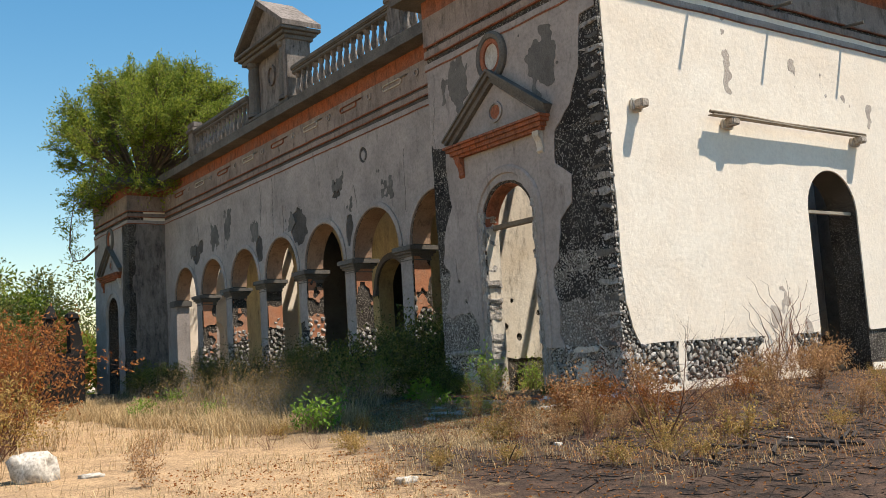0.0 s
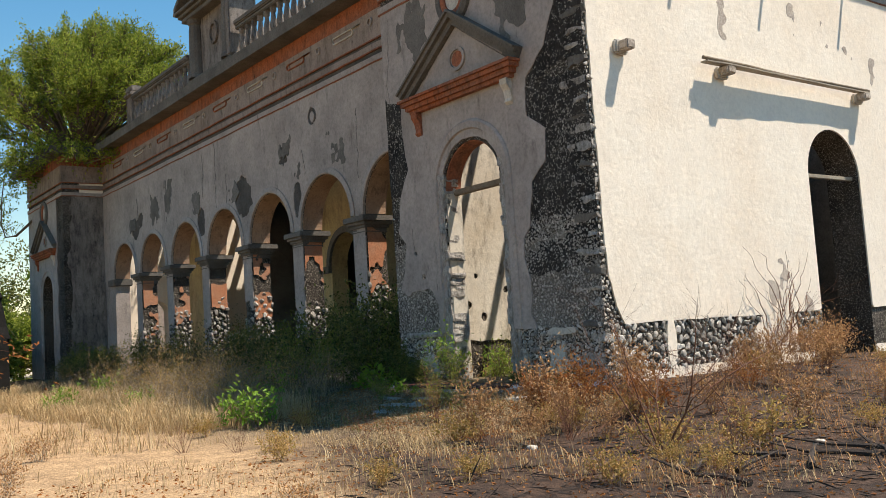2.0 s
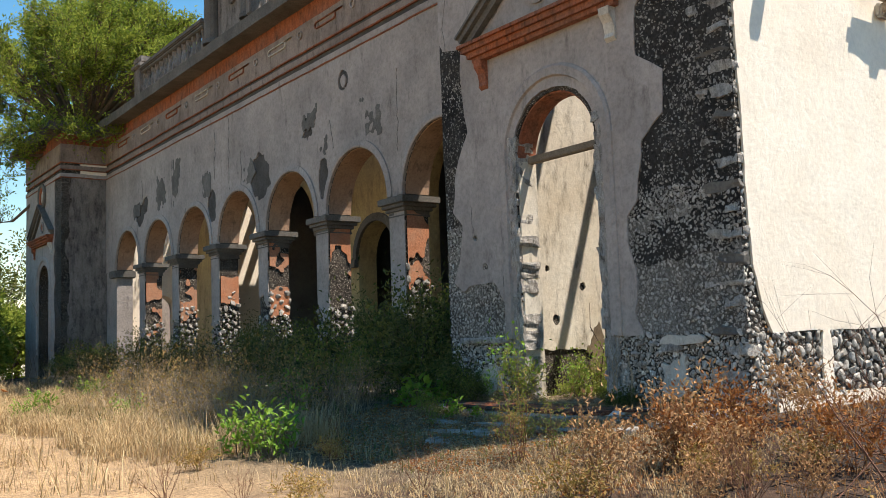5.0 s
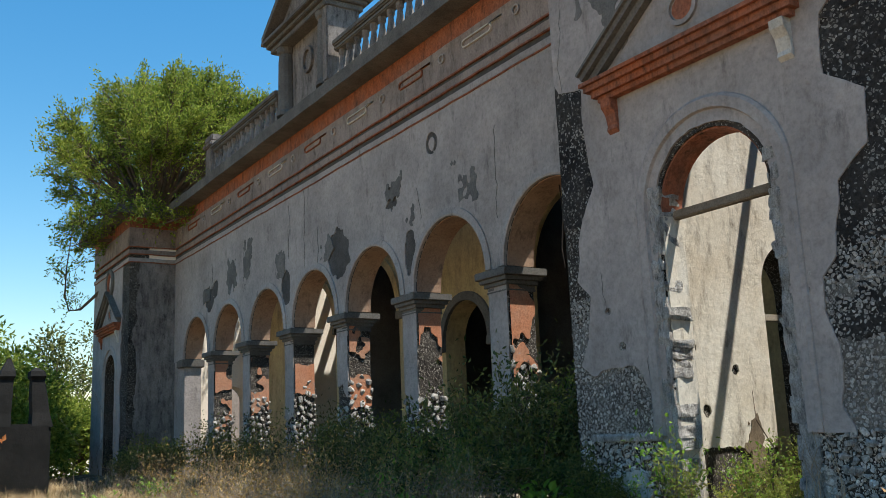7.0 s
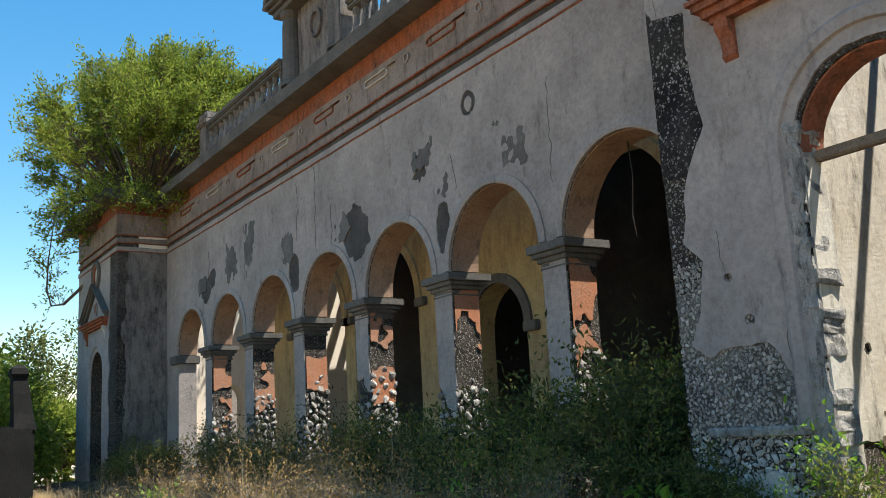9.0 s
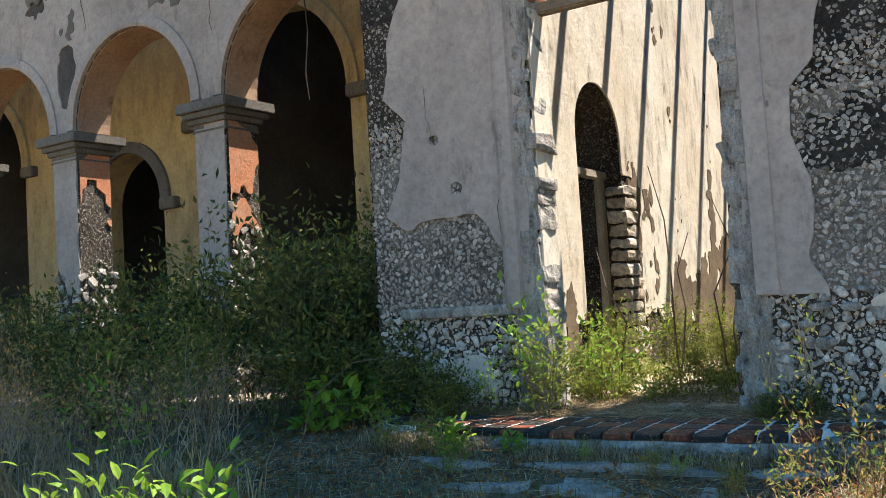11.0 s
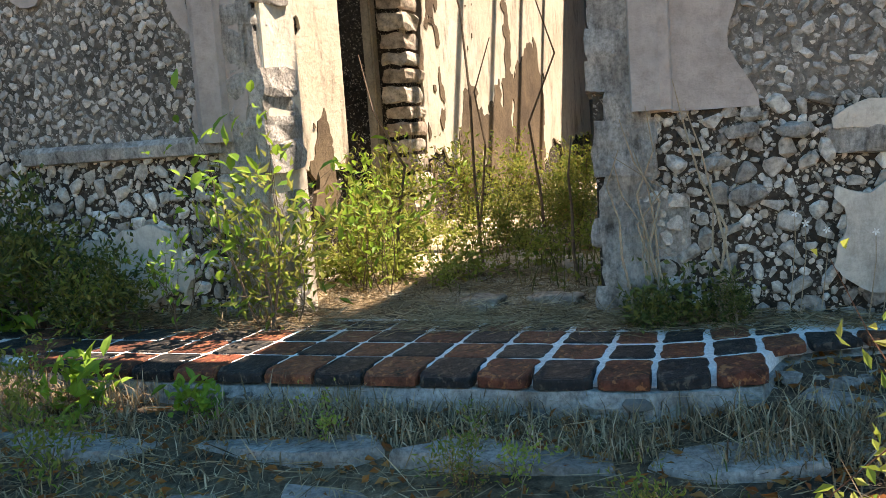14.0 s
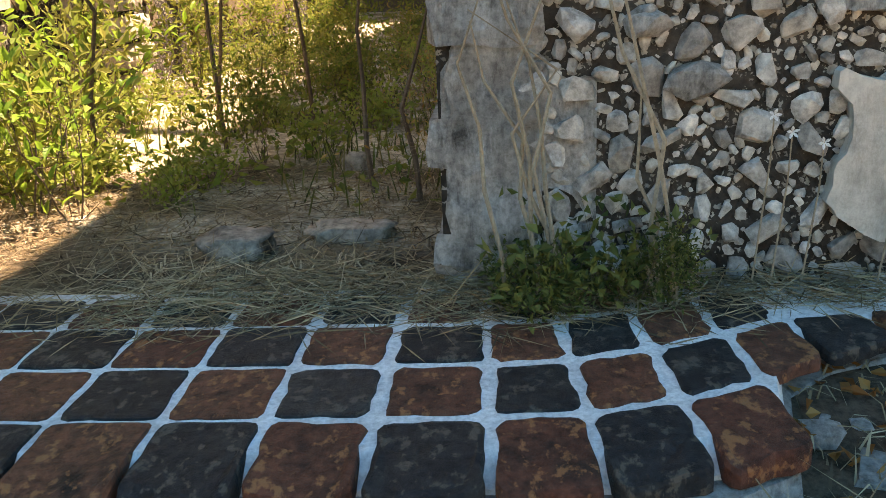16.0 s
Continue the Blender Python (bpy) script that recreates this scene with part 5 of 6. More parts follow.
BARK_RED = weathered("reddish_twigs", (0.20, 0.095, 0.06), (0.14, 0.075, 0.05), (0.05, 0.03, 0.025), 6, 0.5, local=True)
CHAR = weathered("charred_wood", (0.035, 0.03, 0.028), (0.07, 0.055, 0.045), (0.015, 0.013, 0.012), 6, 0.5, local=True)
LEAF_TREE = leafy("tree_leaves", [(0.10, 0.15, 0.022), (0.2, 0.26, 0.04), (0.34, 0.38, 0.065), (0.16, 0.21, 0.03)], 0.5)
LEAF_DARK = leafy("shrub_leaves", [(0.035, 0.055, 0.016), (0.09, 0.115, 0.03), (0.21, 0.21, 0.06), (0.06, 0.08, 0.024)], 0.35, 0.45)
LEAF_BRIGHT = leafy("bright_leaves", [(0.15, 0.27, 0.03), (0.22, 0.34, 0.045), (0.10, 0.2, 0.03)], 0.4, 0.45)
LEAF_LIME = leafy("lime_leaves", [(0.10, 0.17, 0.03), (0.21, 0.25, 0.05), (0.27, 0.26, 0.07), (0.13, 0.17, 0.04)], 0.45)
LEAF_RUST = leafy("rust_leaves", [(0.30, 0.10, 0.03), (0.40, 0.17, 0.05), (0.2, 0.07, 0.028), (0.46, 0.25, 0.09)], 0.4, 0.75)
LEAF_GOLD = leafy("gold_leaves", [(0.45, 0.27, 0.09), (0.5, 0.34, 0.14), (0.28, 0.22, 0.06), (0.36, 0.19, 0.06)], 0.35, 0.7)
STRAW = leafy("straw", [(0.52, 0.38, 0.20), (0.42, 0.29, 0.15), (0.58, 0.46, 0.27), (0.30, 0.20, 0.11), (0.46, 0.33, 0.17)], 0.25, 0.8)
STRAW_RED = leafy("rusty_straw", [(0.40, 0.22, 0.10), (0.46, 0.28, 0.13), (0.30, 0.15, 0.075), (0.5, 0.33, 0.17)], 0.25, 0.8)
GRASS_GREEN = leafy("green_grass", [(0.08, 0.11, 0.024), (0.16, 0.17, 0.045), (0.045, 0.07, 0.018), (0.24, 0.2, 0.08)], 0.3, 0.7)
# second straw with darker tones mixed in, to deepen the building's shade
STRAW_SHADED = leafy("shaded_straw", [(0.36, 0.27, 0.165), (0.17, 0.12, 0.07), (0.58, 0.46, 0.30), (0.07, 0.05, 0.034), (0.44, 0.34, 0.2)], 0.25, 0.85)


class Foliage(Shape):
    """Many small leaves or blades, made in bulk."""

    def bulk(self, pts, faces_per):
        """pts: (n, k, 3) corners of n pieces; faces_per: faces of one piece."""
        n, k, _ = pts.shape
        base = len(self.v)
        self.v += [tuple(p) for p in pts.reshape(-1, 3).tolist()]
        for i in range(n):
            o = base + i * k
            for f in faces_per:
                self.f.append(tuple(o + q for q in f))
        self.m += [0] * (n * len(faces_per))
        return self

    def leaves(self, p, d, length, width, rng, fold=0.25, droop=0.12):
        n = len(p)
        d = d / np.linalg.norm(d, axis=1, keepdims=True)
        side = np.cross(d, rng.normal(size=(n, 3)))
        side /= np.linalg.norm(side, axis=1, keepdims=True) + 1e-9
        up = np.cross(side, d)
        length, width = np.broadcast_to(length, n)[:, None], np.broadcast_to(width, n)[:, None]
        mid = p + d * length * 0.45
        c = np.stack([p, mid + side * width / 2 + up * width * fold, p + d * length - up * length * droop, mid - side * width / 2 + up * width * fold], 1)
        return self.bulk(c, [(0, 1, 2), (0, 2, 3)])

    def broad_leaves(self, p, d, length, width, rng):
        """Pointed oval leaves, folded along the midrib and drooping at the tip."""
        n = len(p)
        d = d / np.linalg.norm(d, axis=1, keepdims=True)
        side = np.cross(d, np.array([0, 0, 1.0]) + rng.normal(size=(n, 3)) * 0.35)
        side /= np.linalg.norm(side, axis=1, keepdims=True) + 1e-9
        up = np.cross(side, d)
        ln, wd = np.broadcast_to(length, n)[:, None], np.broadcast_to(width, n)[:, None]
        a, b = p + d * ln * 0.3, p + d * ln * 0.65 - up * ln * 0.03
        tip = p + d * ln - up * ln * 0.16
        c = np.stack([p, a + side * wd * 0.46 + up * wd * 0.2, b + side * wd * 0.4 + up * wd * 0.15, tip, b - side * wd * 0.4 + up * wd * 0.15, a - side * wd * 0.46 + up * wd * 0.2, a, b], 1)
        return self.bulk(c, [(0, 1, 6), (0, 6, 5), (1, 2, 7, 6), (6, 7, 4, 5), (2, 3, 7), (7, 3, 4)])

    def blades(self, p, height, width, lean, rng):
        n = len(p)
        a = rng.uniform(0, 2 * np.pi, n)
        out = np.stack([np.cos(a), np.sin(a), 0 * a], 1)
        side = np.stack([-np.sin(a), np.cos(a), 0 * a], 1) * (np.broadcast_to(width, n)[:, None] / 2)
        h, l = np.broadcast_to(height, n)[:, None], np.broadcast_to(lean, n)[:, None]
        up = np.array([0, 0, 1.0])
        m1 = p + out * h * l * 0.3 + up * h * 0.55
        tip = p + out * h * l + up * h * np.sqrt(np.maximum(0.05, 1 - 0.6 * l**2))
        c = np.stack([p - side, p + side, m1 + side * 0.8, m1 - side * 0.8, tip], 1)
        return self.bulk(c, [(0, 1, 2, 3), (3, 2, 4)])


def branchy(rng, n_stems, height, spread, levels=2, r0=0.012, bare=False, sides=4):
    """Stems that fork from one foot. Returns the twigs' shape and points with directions along the outer twigs."""
    tw = Shape()
    pts, dirs = [], []

    def grow(p, d, length, rad, level):
        seg = 4 if level < 2 else 2
        line, radii = [p], [rad]
        q = Vector(p)
        dd = Vector(d)
        for k in range(seg):
            dd = (dd + Vector(rng.normal(size=3) * 0.16) + Vector((0, 0, 0.03))).normalized()
            q = q + dd * length / seg
            line.append(tuple(q))
            radii.append(rad * (1 - 0.75 * (k + 1) / seg))
            if level >= levels - 1 or k > 1:
                for _ in range(3 if level < 2 else 6):
                    pts.append(tuple(q + Vector(rng.normal(size=3)) * length * 0.03))
                    dirs.append(tuple(dd + Vector(rng.normal(size=3)) * 0.7))
            if level < levels and k >= 1:
                for _ in range(2):
                    nd = (dd + Vector(rng.normal(size=3)) * 0.6).normalized()
                    grow(tuple(q), nd, length * rng.uniform(0.4, 0.65), rad * 0.5 * (1 - 0.15 * k), level + 1)
        tw.tube(line, radii, sides if level < 2 else 3)

    for k in range(n_stems):
        a = 2 * math.pi * (k + rng.random()) / n_stems
        s = spread * rng.uniform(0.4, 1.0)
        d = Vector((math.cos(a) * s, math.sin(a) * s, 1)).normalized()
        grow((0.03 * math.cos(a), 0.03 * math.sin(a), -0.05), d, height * rng.uniform(0.55, 0.85), r0 * rng.uniform(0.7, 1.2), 0)
    return tw, np.array(pts), np.array(dirs)


def shrub(name, seed, n_stems, height, spread, leaf_mat, leaf_len, leaf_w, per, twig_mat, label, category, group, levels=2, r0=0.012, keep=1.0, broad=False):
    rng = np.random.default_rng(seed)
    tw, p, d = branchy(rng, n_stems, height, spread, levels, r0)
    ob = thing(name, label, category, "", group, (0, 0, -50))
    tagged(part("stalk", tw, twig_mat, ob), kind="stuff")
    if per > 0:
        pick = rng.random(len(p)) < keep
        p, d = np.repeat(p[pick], per, 0), np.repeat(d[pick], per, 0)
        p = p + rng.normal(size=p.shape) * leaf_len * 0.6
        d = d + rng.normal(size=d.shape) * 0.5
        make = Foliage().broad_leaves if broad else Foliage().leaves
        tagged(part("foliage", make(p, d, leaf_len * rng.uniform(0.6, 1.2, len(p)), leaf_w * rng.uniform(0.7, 1.2, len(p)), rng), leaf_mat, ob), kind="stuff")
    return ob


def plant(ob, x, y, size=1.0, turn=None, sink=0.02, z=None):
    """A copy of a plant on the ground."""
    zz = float(ground_z(x, y)) - sink if z is None else z
    t = rnd.uniform(0, 360) if turn is None else turn
    c = copy_thing(ob, pose(x, y, zz, rnd.uniform(-4, 4), rnd.uniform(-4, 4), t))
    c.scale = (size,) * 3
    return c


def discard(obs):
    for ob in obs:
        for o in (*ob.children_recursive, ob):
            bpy.data.objects.remove(o)


# ---- big tree that grows out of the far pavilion's roof: a fan of bare limbs under a broad flat crown
rng = np.random.default_rng(31)
tree = thing("tree", "broad feathery green tree rooted on the pavilion roof", "tree", at=(1.35, 30.2, 10.1))
limbs, lp, ld = Shape(), [], []
for k in range(165):
    a, e = rng.uniform(0, 2 * np.pi), np.radians(rng.uniform(10, 88))
    d = np.array([np.cos(a) * np.cos(e), np.sin(a) * np.cos(e), np.sin(e)])
    low = k % 6 == 0
    if low:
        d[2] = rng.uniform(-0.05, 0.1)
    reach = 1 / np.sqrt((d[0] / 5.5) ** 2 + (d[1] / 5.2) ** 2 + (d[2] / 5.5) ** 2) * rng.uniform(0.86, 1.03) * (0.82 if low else 1.0)
    bend = rng.normal(size=3) * 0.05
    line = []
    for s in range(8):
        f = s / 7
        line.append(tuple(d * reach * f + bend * np.sin(f * 3) * reach + np.array([0.8 * f, -0.5 * f, 0.5 * f - (1.3 * f**2.2 if low else 0)])))
    limbs.tube(line, [0.085 * (1 - 0.88 * s / 7) + 0.006 for s in range(8)], 5)
    for _ in range(32):
        f = rng.uniform(0.42 if low else 0.56, 1.0)
        i = min(6, int(f * 7))
        b = np.array(line[i]) + (np.array(line[i + 1]) - np.array(line[i])) * (f * 7 - i)
        t = d * 0.7 + rng.normal(size=3) * 0.6 + np.array([0, 0, 0.25])
        t /= np.linalg.norm(t)
        ln = rng.uniform(0.45, 1.0)
        limbs.tube([tuple(b), tuple(b + t * ln * 0.5 + rng.normal(size=3) * 0.05), tuple(b + t * ln)], [0.014, 0.009, 0.003], 3)
        m = 25 if f > 0.66 else 8
        lp.append(b + t * ln * rng.uniform(0.3, 1.05, (m, 1)) + rng.normal(size=(m, 3)) * 0.09)
        ld.append(t + rng.normal(size=(m, 3)) * 0.7)
part("trunk", Shape().tube([(0, 0, -0.1), (0.05, 0, 0.3), (0.0, 0.1, 0.8)], [0.34, 0.28, 0.14], 8), BARK, tree)
part("limb", limbs, BARK, tree)
lp, ld = np.concatenate(lp), np.concatenate(ld)
part("crown", Foliage().leaves(lp, ld, rng.uniform(0.09, 0.19, len(lp)), rng.uniform(0.045, 0.075, len(lp)), rng), LEAF_TREE, tree)

# ---- far trees
def far_tree(seed, h, w, mat):
    rng = np.random.default_rng(seed)
    ob = thing("tree", "distant green roadside tree with uneven crown", "tree", "", "distant trees", (0, 0, -80))
    tr = Shape().tube([(0, 0, -0.2), (0.1, 0, h * 0.25), (0.0, 0.15, h * 0.55)], [0.16, 0.13, 0.07], 7)
    pts, dr = [], []
    for k in range(16):
        a = rng.uniform(0, 2 * np.pi)
        c = np.array([np.cos(a) * w * rng.uniform(0.1, 0.8), np.sin(a) * w * rng.uniform(0.1, 0.8), h * rng.uniform(0.25, 0.9)])
        tr.tube([(0, 0, h * rng.uniform(0.15, 0.4)), tuple(c * 0.6 + np.array([0, 0, h * 0.1])), tuple(c)], [0.06, 0.035, 0.01], 4)
        m = 210
        q = rng.normal(size=(m, 3))
        q /= np.linalg.norm(q, axis=1, keepdims=True)
        pts.append(c + q * rng.uniform(0.3, 1.0, (m, 1)) * w * 0.42)
        dr.append(q + rng.normal(size=(m, 3)) * 0.6)
    part("trunk", tr, BARK, ob)
    part("crown", Foliage().leaves(np.concatenate(pts), np.concatenate(dr), rng.uniform(0.2, 0.34, 16 * m), 0.13, rng), mat, ob)
    return ob


FAR = [far_tree(60 + k, h, w, m) for k, (h, w, m) in enumerate(((6.0, 2.6, LEAF_DARK), (7.5, 2.9, LEAF_TREE), (4.5, 2.6, LEAF_TREE), (9.0, 3.2, LEAF_DARK)))]
for k in range(46):
    a = radians(-62 + 124 * k / 45)
    dist = 52 + 16 * rnd.random()
    plant(FAR[k % 4], -9 + dist * math.sin(a), 2 + dist * math.cos(a), rnd.uniform(0.8, 1.25), z=-0.1)
for x, y, s in ((-9.5, 33, 0.75), (-7.2, 37, 0.8), (-4.5, 39, 0.75), (-12.5, 30, 0.8), (-2.2, 41, 0.7), (-15.5, 27, 0.9), (-19, 22, 1.0), (-6.0, 43, 1.0), (-11.5, 40, 1.0), (-7.2, 33, 0.7), (-5.4, 35.5, 0.75), (-3.4, 37.5, 0.7), (-8.6, 36, 0.84), (-6.5, 36, 0.9), (-8.0, 39, 1.0), (-5.0, 40, 1.0), (-10, 35, 0.9)):
    plant(FAR[2 if s < 0.85 else 1], x, y, s, z=-0.1)
for x, y, s in ((-4.4, 33.0, 0.72), (-3.0, 36.0, 0.8), (-6.0, 34.5, 0.75), (-7.4, 32.0, 0.65), (-1.6, 39.0, 0.8)):
    plant(FAR[1], x, y, s, z=-0.1)
for x, y, s in ((-1.7, 33.4, 0.62), (1.1, 41.2, 0.72), (2.2, 41.6, 0.62), (-2.5, 38.7, 0.72), (-0.2, 46.6, 0.82), (-2.5, 40.1, 0.62), (-0.2, 48.0, 0.72), (-1.1, 39.8, 0.82), (1.5, 47.7, 0.62), (-3.2, 40.8, 0.72), (-1.1, 48.7, 0.82), (-2.3, 38.1, 0.62), (0.1, 46.0, 0.72)):
    plant(FAR[2], x, y, s + 0.2, z=-0.1)
plant(FAR[1], 7.5, 41.0, 2.15, z=-0.1)
discard(FAR)
BARE = shrub("bare_tree", 71, 5, 6.5, 0.35, LEAF_DARK, 0.1, 0.05, 0, BARK_PALE, "leafless pale grey tree with thin upright branches", "tree", "bare trees", 2, 0.07)
for x, y, s in ((-6.6, 31, 0.85), (-8.6, 33.5, 0.95), (-5.2, 36, 0.8), (-10.5, 29, 0.8)):
    plant(BARE, x, y, s)
discard([BARE])

# ---- shrubs along the front
SH = [shrub("shrub", 80 + k, 9, h, sp, mat, 0.085, 0.036, per, BARK, lab, "shrub", "shrubs along the arcade", 2, 0.006, 0.2) for k, (h, sp, mat, per, lab) in enumerate((
    (1.15, 0.55, LEAF_DARK, 2, "dense dark green shrub at the arcade foot"),
    (1.55, 0.4, LEAF_DARK, 1, "tall dark green shrub with thin stems"),
    (0.9, 0.7, LEAF_DARK, 2, "spreading dark green undergrowth shrub"),
    (1.1, 0.6, LEAF_LIME, 1, "yellow-green leafy shrub among dry grass"),
    (1.25, 0.6, LEAF_GOLD, 0, "leafless dry twiggy shrub in the shade")))]
r = random.Random(91)
for k in range(44):
    y = 4.0 + 24.0 * (k + r.random()) / 44
    plant(SH[r.choice((0, 0, 1, 2, 2, 3, 4, 4) if y > 12 else (0, 1, 0, 1, 2, 2, 3))], r.uniform(-0.9, 1.5) - (0.4 if y < 10 else 0), y, r.uniform(0.7, 1.05))
for x, y, s, v in ((0.9, 4.4, 1.25, 1), (0.3, 5.0, 1.2, 0), (-0.4, 4.6, 1.15, 1), (1.2, 5.9, 1.3, 1), (0.5, 6.5, 1.2, 0), (-0.3, 4.0, 1.0, 2), (-1.2, 6.6, 0.9, 2), (3.0, 6.0, 1.3, 1), (3.4, 9.0, 1.3, 0), (3.2, 12.0, 1.2, 1), (3.3, 17.5, 1.3, 0), (2.9, 21.0, 1.2, 4), (3.2, 14.8, 1.1, 3), (-0.25, 3.1, 0.62, 0), (-0.35, 2.65, 0.5, 2), (-0.17, -0.1, 0.24, 2), (-0.13, -0.42, 0.2, 0), (-0.2, -1.2, 0.22, 2)):
    plant(SH[v], x, y, s)
for k in range(14):
    plant(SH[r.choice((3, 3, 4, 4))], r.uniform(1.4, 7.5), r.uniform(0.6, 2.5), r.uniform(0.25, 0.45))
for x, y in ((4.6, 2.3), (6.2, 2.2), (7.4, 1.8), (3.2, 2.45), (5.4, 1.2)):
    plant(SH[3], x, y, r.uniform(0.55, 0.7))
r = random.Random(451)
for k in range(26):
    y = 4.3 + 9.5 * (k + r.random()) / 26
    plant(SH[r.choice((0, 1, 2, 4))], r.uniform(-1.6, 3.6), y, r.uniform(0.75, 1.15))
discard(SH)

# ---- bright sapling, broad leaves
SAP = shrub("sapling", 95, 5, 0.85, 0.55, LEAF_BRIGHT, 0.13, 0.05, 1, BARK, "bright green broad-leaved sapling in the sun", "sapling", "green saplings", 1, 0.009, 0.34, True)
for x, y, s in ((-4.0, 2.15, 1.0), (-4.2, 2.5, 0.85), (-4.1, 1.85, 0.75), (-4.3, 12.0, 0.9), (-5.0, 11.0, 0.7), (-3.6, 8.8, 0.8), (-2.6, 14.5, 1.0)):
    plant(SAP, x, y, s)
discard([SAP])
WEED = shrub("leafy_weed", 97, 4, 0.9, 0.4, LEAF_LIME, 0.085, 0.028, 1, BARK, "leggy green weed growing beside the doorway", "weed", "weeds by the doorway", 1, 0.007)
for x, y, s in ((-0.22, 1.66, 0.95), (-0.1, 1.95, 0.7), (0.95, 1.75, 0.8), (-1.35, 2.2, 0.45), (-1.75, 1.75, 0.45), (-1.3, 2.6, 0.5), (-0.4, 2.7, 0.6), (-1.8, -0.25, 0.3), (-1.55, 0.3, 0.28)):
    plant(WEED, x, y, s)
discard([WEED])
SPIKY = shrub("dry_weed", 99, 5, 0.75, 0.4, LEAF_GOLD, 0.036, 0.012, 2, BARK_RED, "golden half-dry weed with small upright leaves", "weed", "golden weeds", 1, 0.005, 0.6)
for x, y, s in ((-2.62, -1.08, 1.1), (-2.2, -1.75, 0.6), (-1.9, -1.35, 0.5), (-1.6, 0.3, 0.3), (-1.85, -0.3, 0.3), (-1.2, -2.1, 0.7)):
    plant(SPIKY, x, y, s)
discard([SPIKY])
GREENTOP = shrub("leafy_weed", 98, 4, 1.0, 0.22, LEAF_LIME, 0.034, 0.012, 2, BARK_RED, "upright weed with small yellow-green leaves", "weed", "golden weeds", 1, 0.005, 0.7)
plant(GREENTOP, -2.66, -1.06, 1.15)
plant(GREENTOP, -2.5, -1.5, 0.9)
discard([GREENTOP])

# ---- rust-coloured dry weeds on the burnt side
RUST = [shrub("dry_weed", 110 + k, 10, h, sp, mat, 0.07, 0.03, per, BARK_RED, lab, "weed", "dry rust-coloured weeds", 1, 0.006, 0.75) for k, (h, sp, mat, per, lab) in enumerate((
    (0.8, 0.5, LEAF_RUST, 1, "dry weed clump with rust-red leaves"), (1.0, 0.4, STRAW_RED, 1, "dry orange-brown weed clump"), (0.7, 0.6, LEAF_GOLD, 1, "thin half-burnt weed on scorched earth"), (0.9, 0.5, LEAF_RUST, 0, "bare scorched weed stems")))]
r = random.Random(17)
for k in range(42):
    x = r.uniform(-4.0, 6.5)
    y = -2.35 - abs(r.gauss(0, 1.2)) if x > 0.0 else -2.4 - abs(r.gauss(0, 1.7))
    plant(RUST[r.choice((0, 1, 1, 1, 2, 3))], x, y, r.uniform(0.45, 0.95))
for k in range(8):
    plant(RUST[r.choice((0, 1, 1, 2))], r.uniform(-3.0, -0.8), r.uniform(-4.2, -2.4), r.uniform(0.5, 0.9))
for k in range(16):
    plant(RUST[r.choice((2, 3))], r.uniform(-6.2, -3.5), r.uniform(-8, 3), r.uniform(0.4, 0.7))
discard(RUST)
TALL = shrub("bare_shrub", 121, 5, 2.3, 0.75, LEAF_RUST, 0.08, 0.03, 0, BARK_RED, "leafless reddish shrub with crooked stems", "shrub", "bare shrubs", 2, 0.017)
for x, y, s in ((-3.1, -5.7, 1.0), (-1.0, -4.2, 0.45), (0.8, -3.6, 0.5), (2.6, -3.3, 0.55)):
    plant(TALL, x, y, s)
discard([TALL])
STUB = shrub("dry_weed", 128, 12, 0.5, 0.6, STRAW_RED, 0.05, 0.02, 1, BARK_PALE, "small dry weed tuft on the sandy path", "weed", "path weeds", 1, 0.004, 0.4)
LEFT = [shrub("dry_bush", 130 + k, 8, h, 0.5, m, 0.11, 0.045, per, BARK_RED, lab, "bush", "dry bushes by the path", 2, 0.02, 0.45) for k, (h, m, per, lab) in enumerate(((2.6, LEAF_RUST, 1, "tall dry bush with rust-brown leaves"), (1.7, LEAF_GOLD, 1, "straw-yellow dry bush beside the path"), (3.0, LEAF_DARK, 2, "tall thin green-brown bush beyond the path")))]
for x, y in ((-8.9, -2.8), (-7.2, -5.4), (-8.4, -0.6), (-7.6, 1.2), (-9.3, 1.6)):
    plant(STUB, x, y, 0.8)
discard([STUB])
for x, y, s, v in ((-8.9, 5.8, 0.9, 0), (-9.2, 4.6, 0.95, 0), (-9.0, 7.0, 1.0, 0), (-10.1, 6.0, 1.0, 0), (-9.6, 3.2, 0.7, 1), (-10.3, 2.2, 0.75, 1), (-10.0, 9.0, 1.0, 2), (-9.0, 12.5, 1.1, 2), (-8.0, 17.0, 1.1, 2), (-7.2, 21.0, 1.0, 2), (-10.8, 14.0, 1.2, 2), (-6.3, 26.0, 1.1, 2)):
    plant(LEFT[v], x, y, s)
discard(LEFT)

# ---- grass
def spread(n, x0, x1, y0, y1, seed, clump=0.9, thresh=0.0):
    g = np.random.default_rng(seed)
    x, y = g.uniform(x0, x1, n), g.uniform(y0, y1, n)
    k = fbm(x, y, clump, seed) > thresh
    return x[k], y[k], g


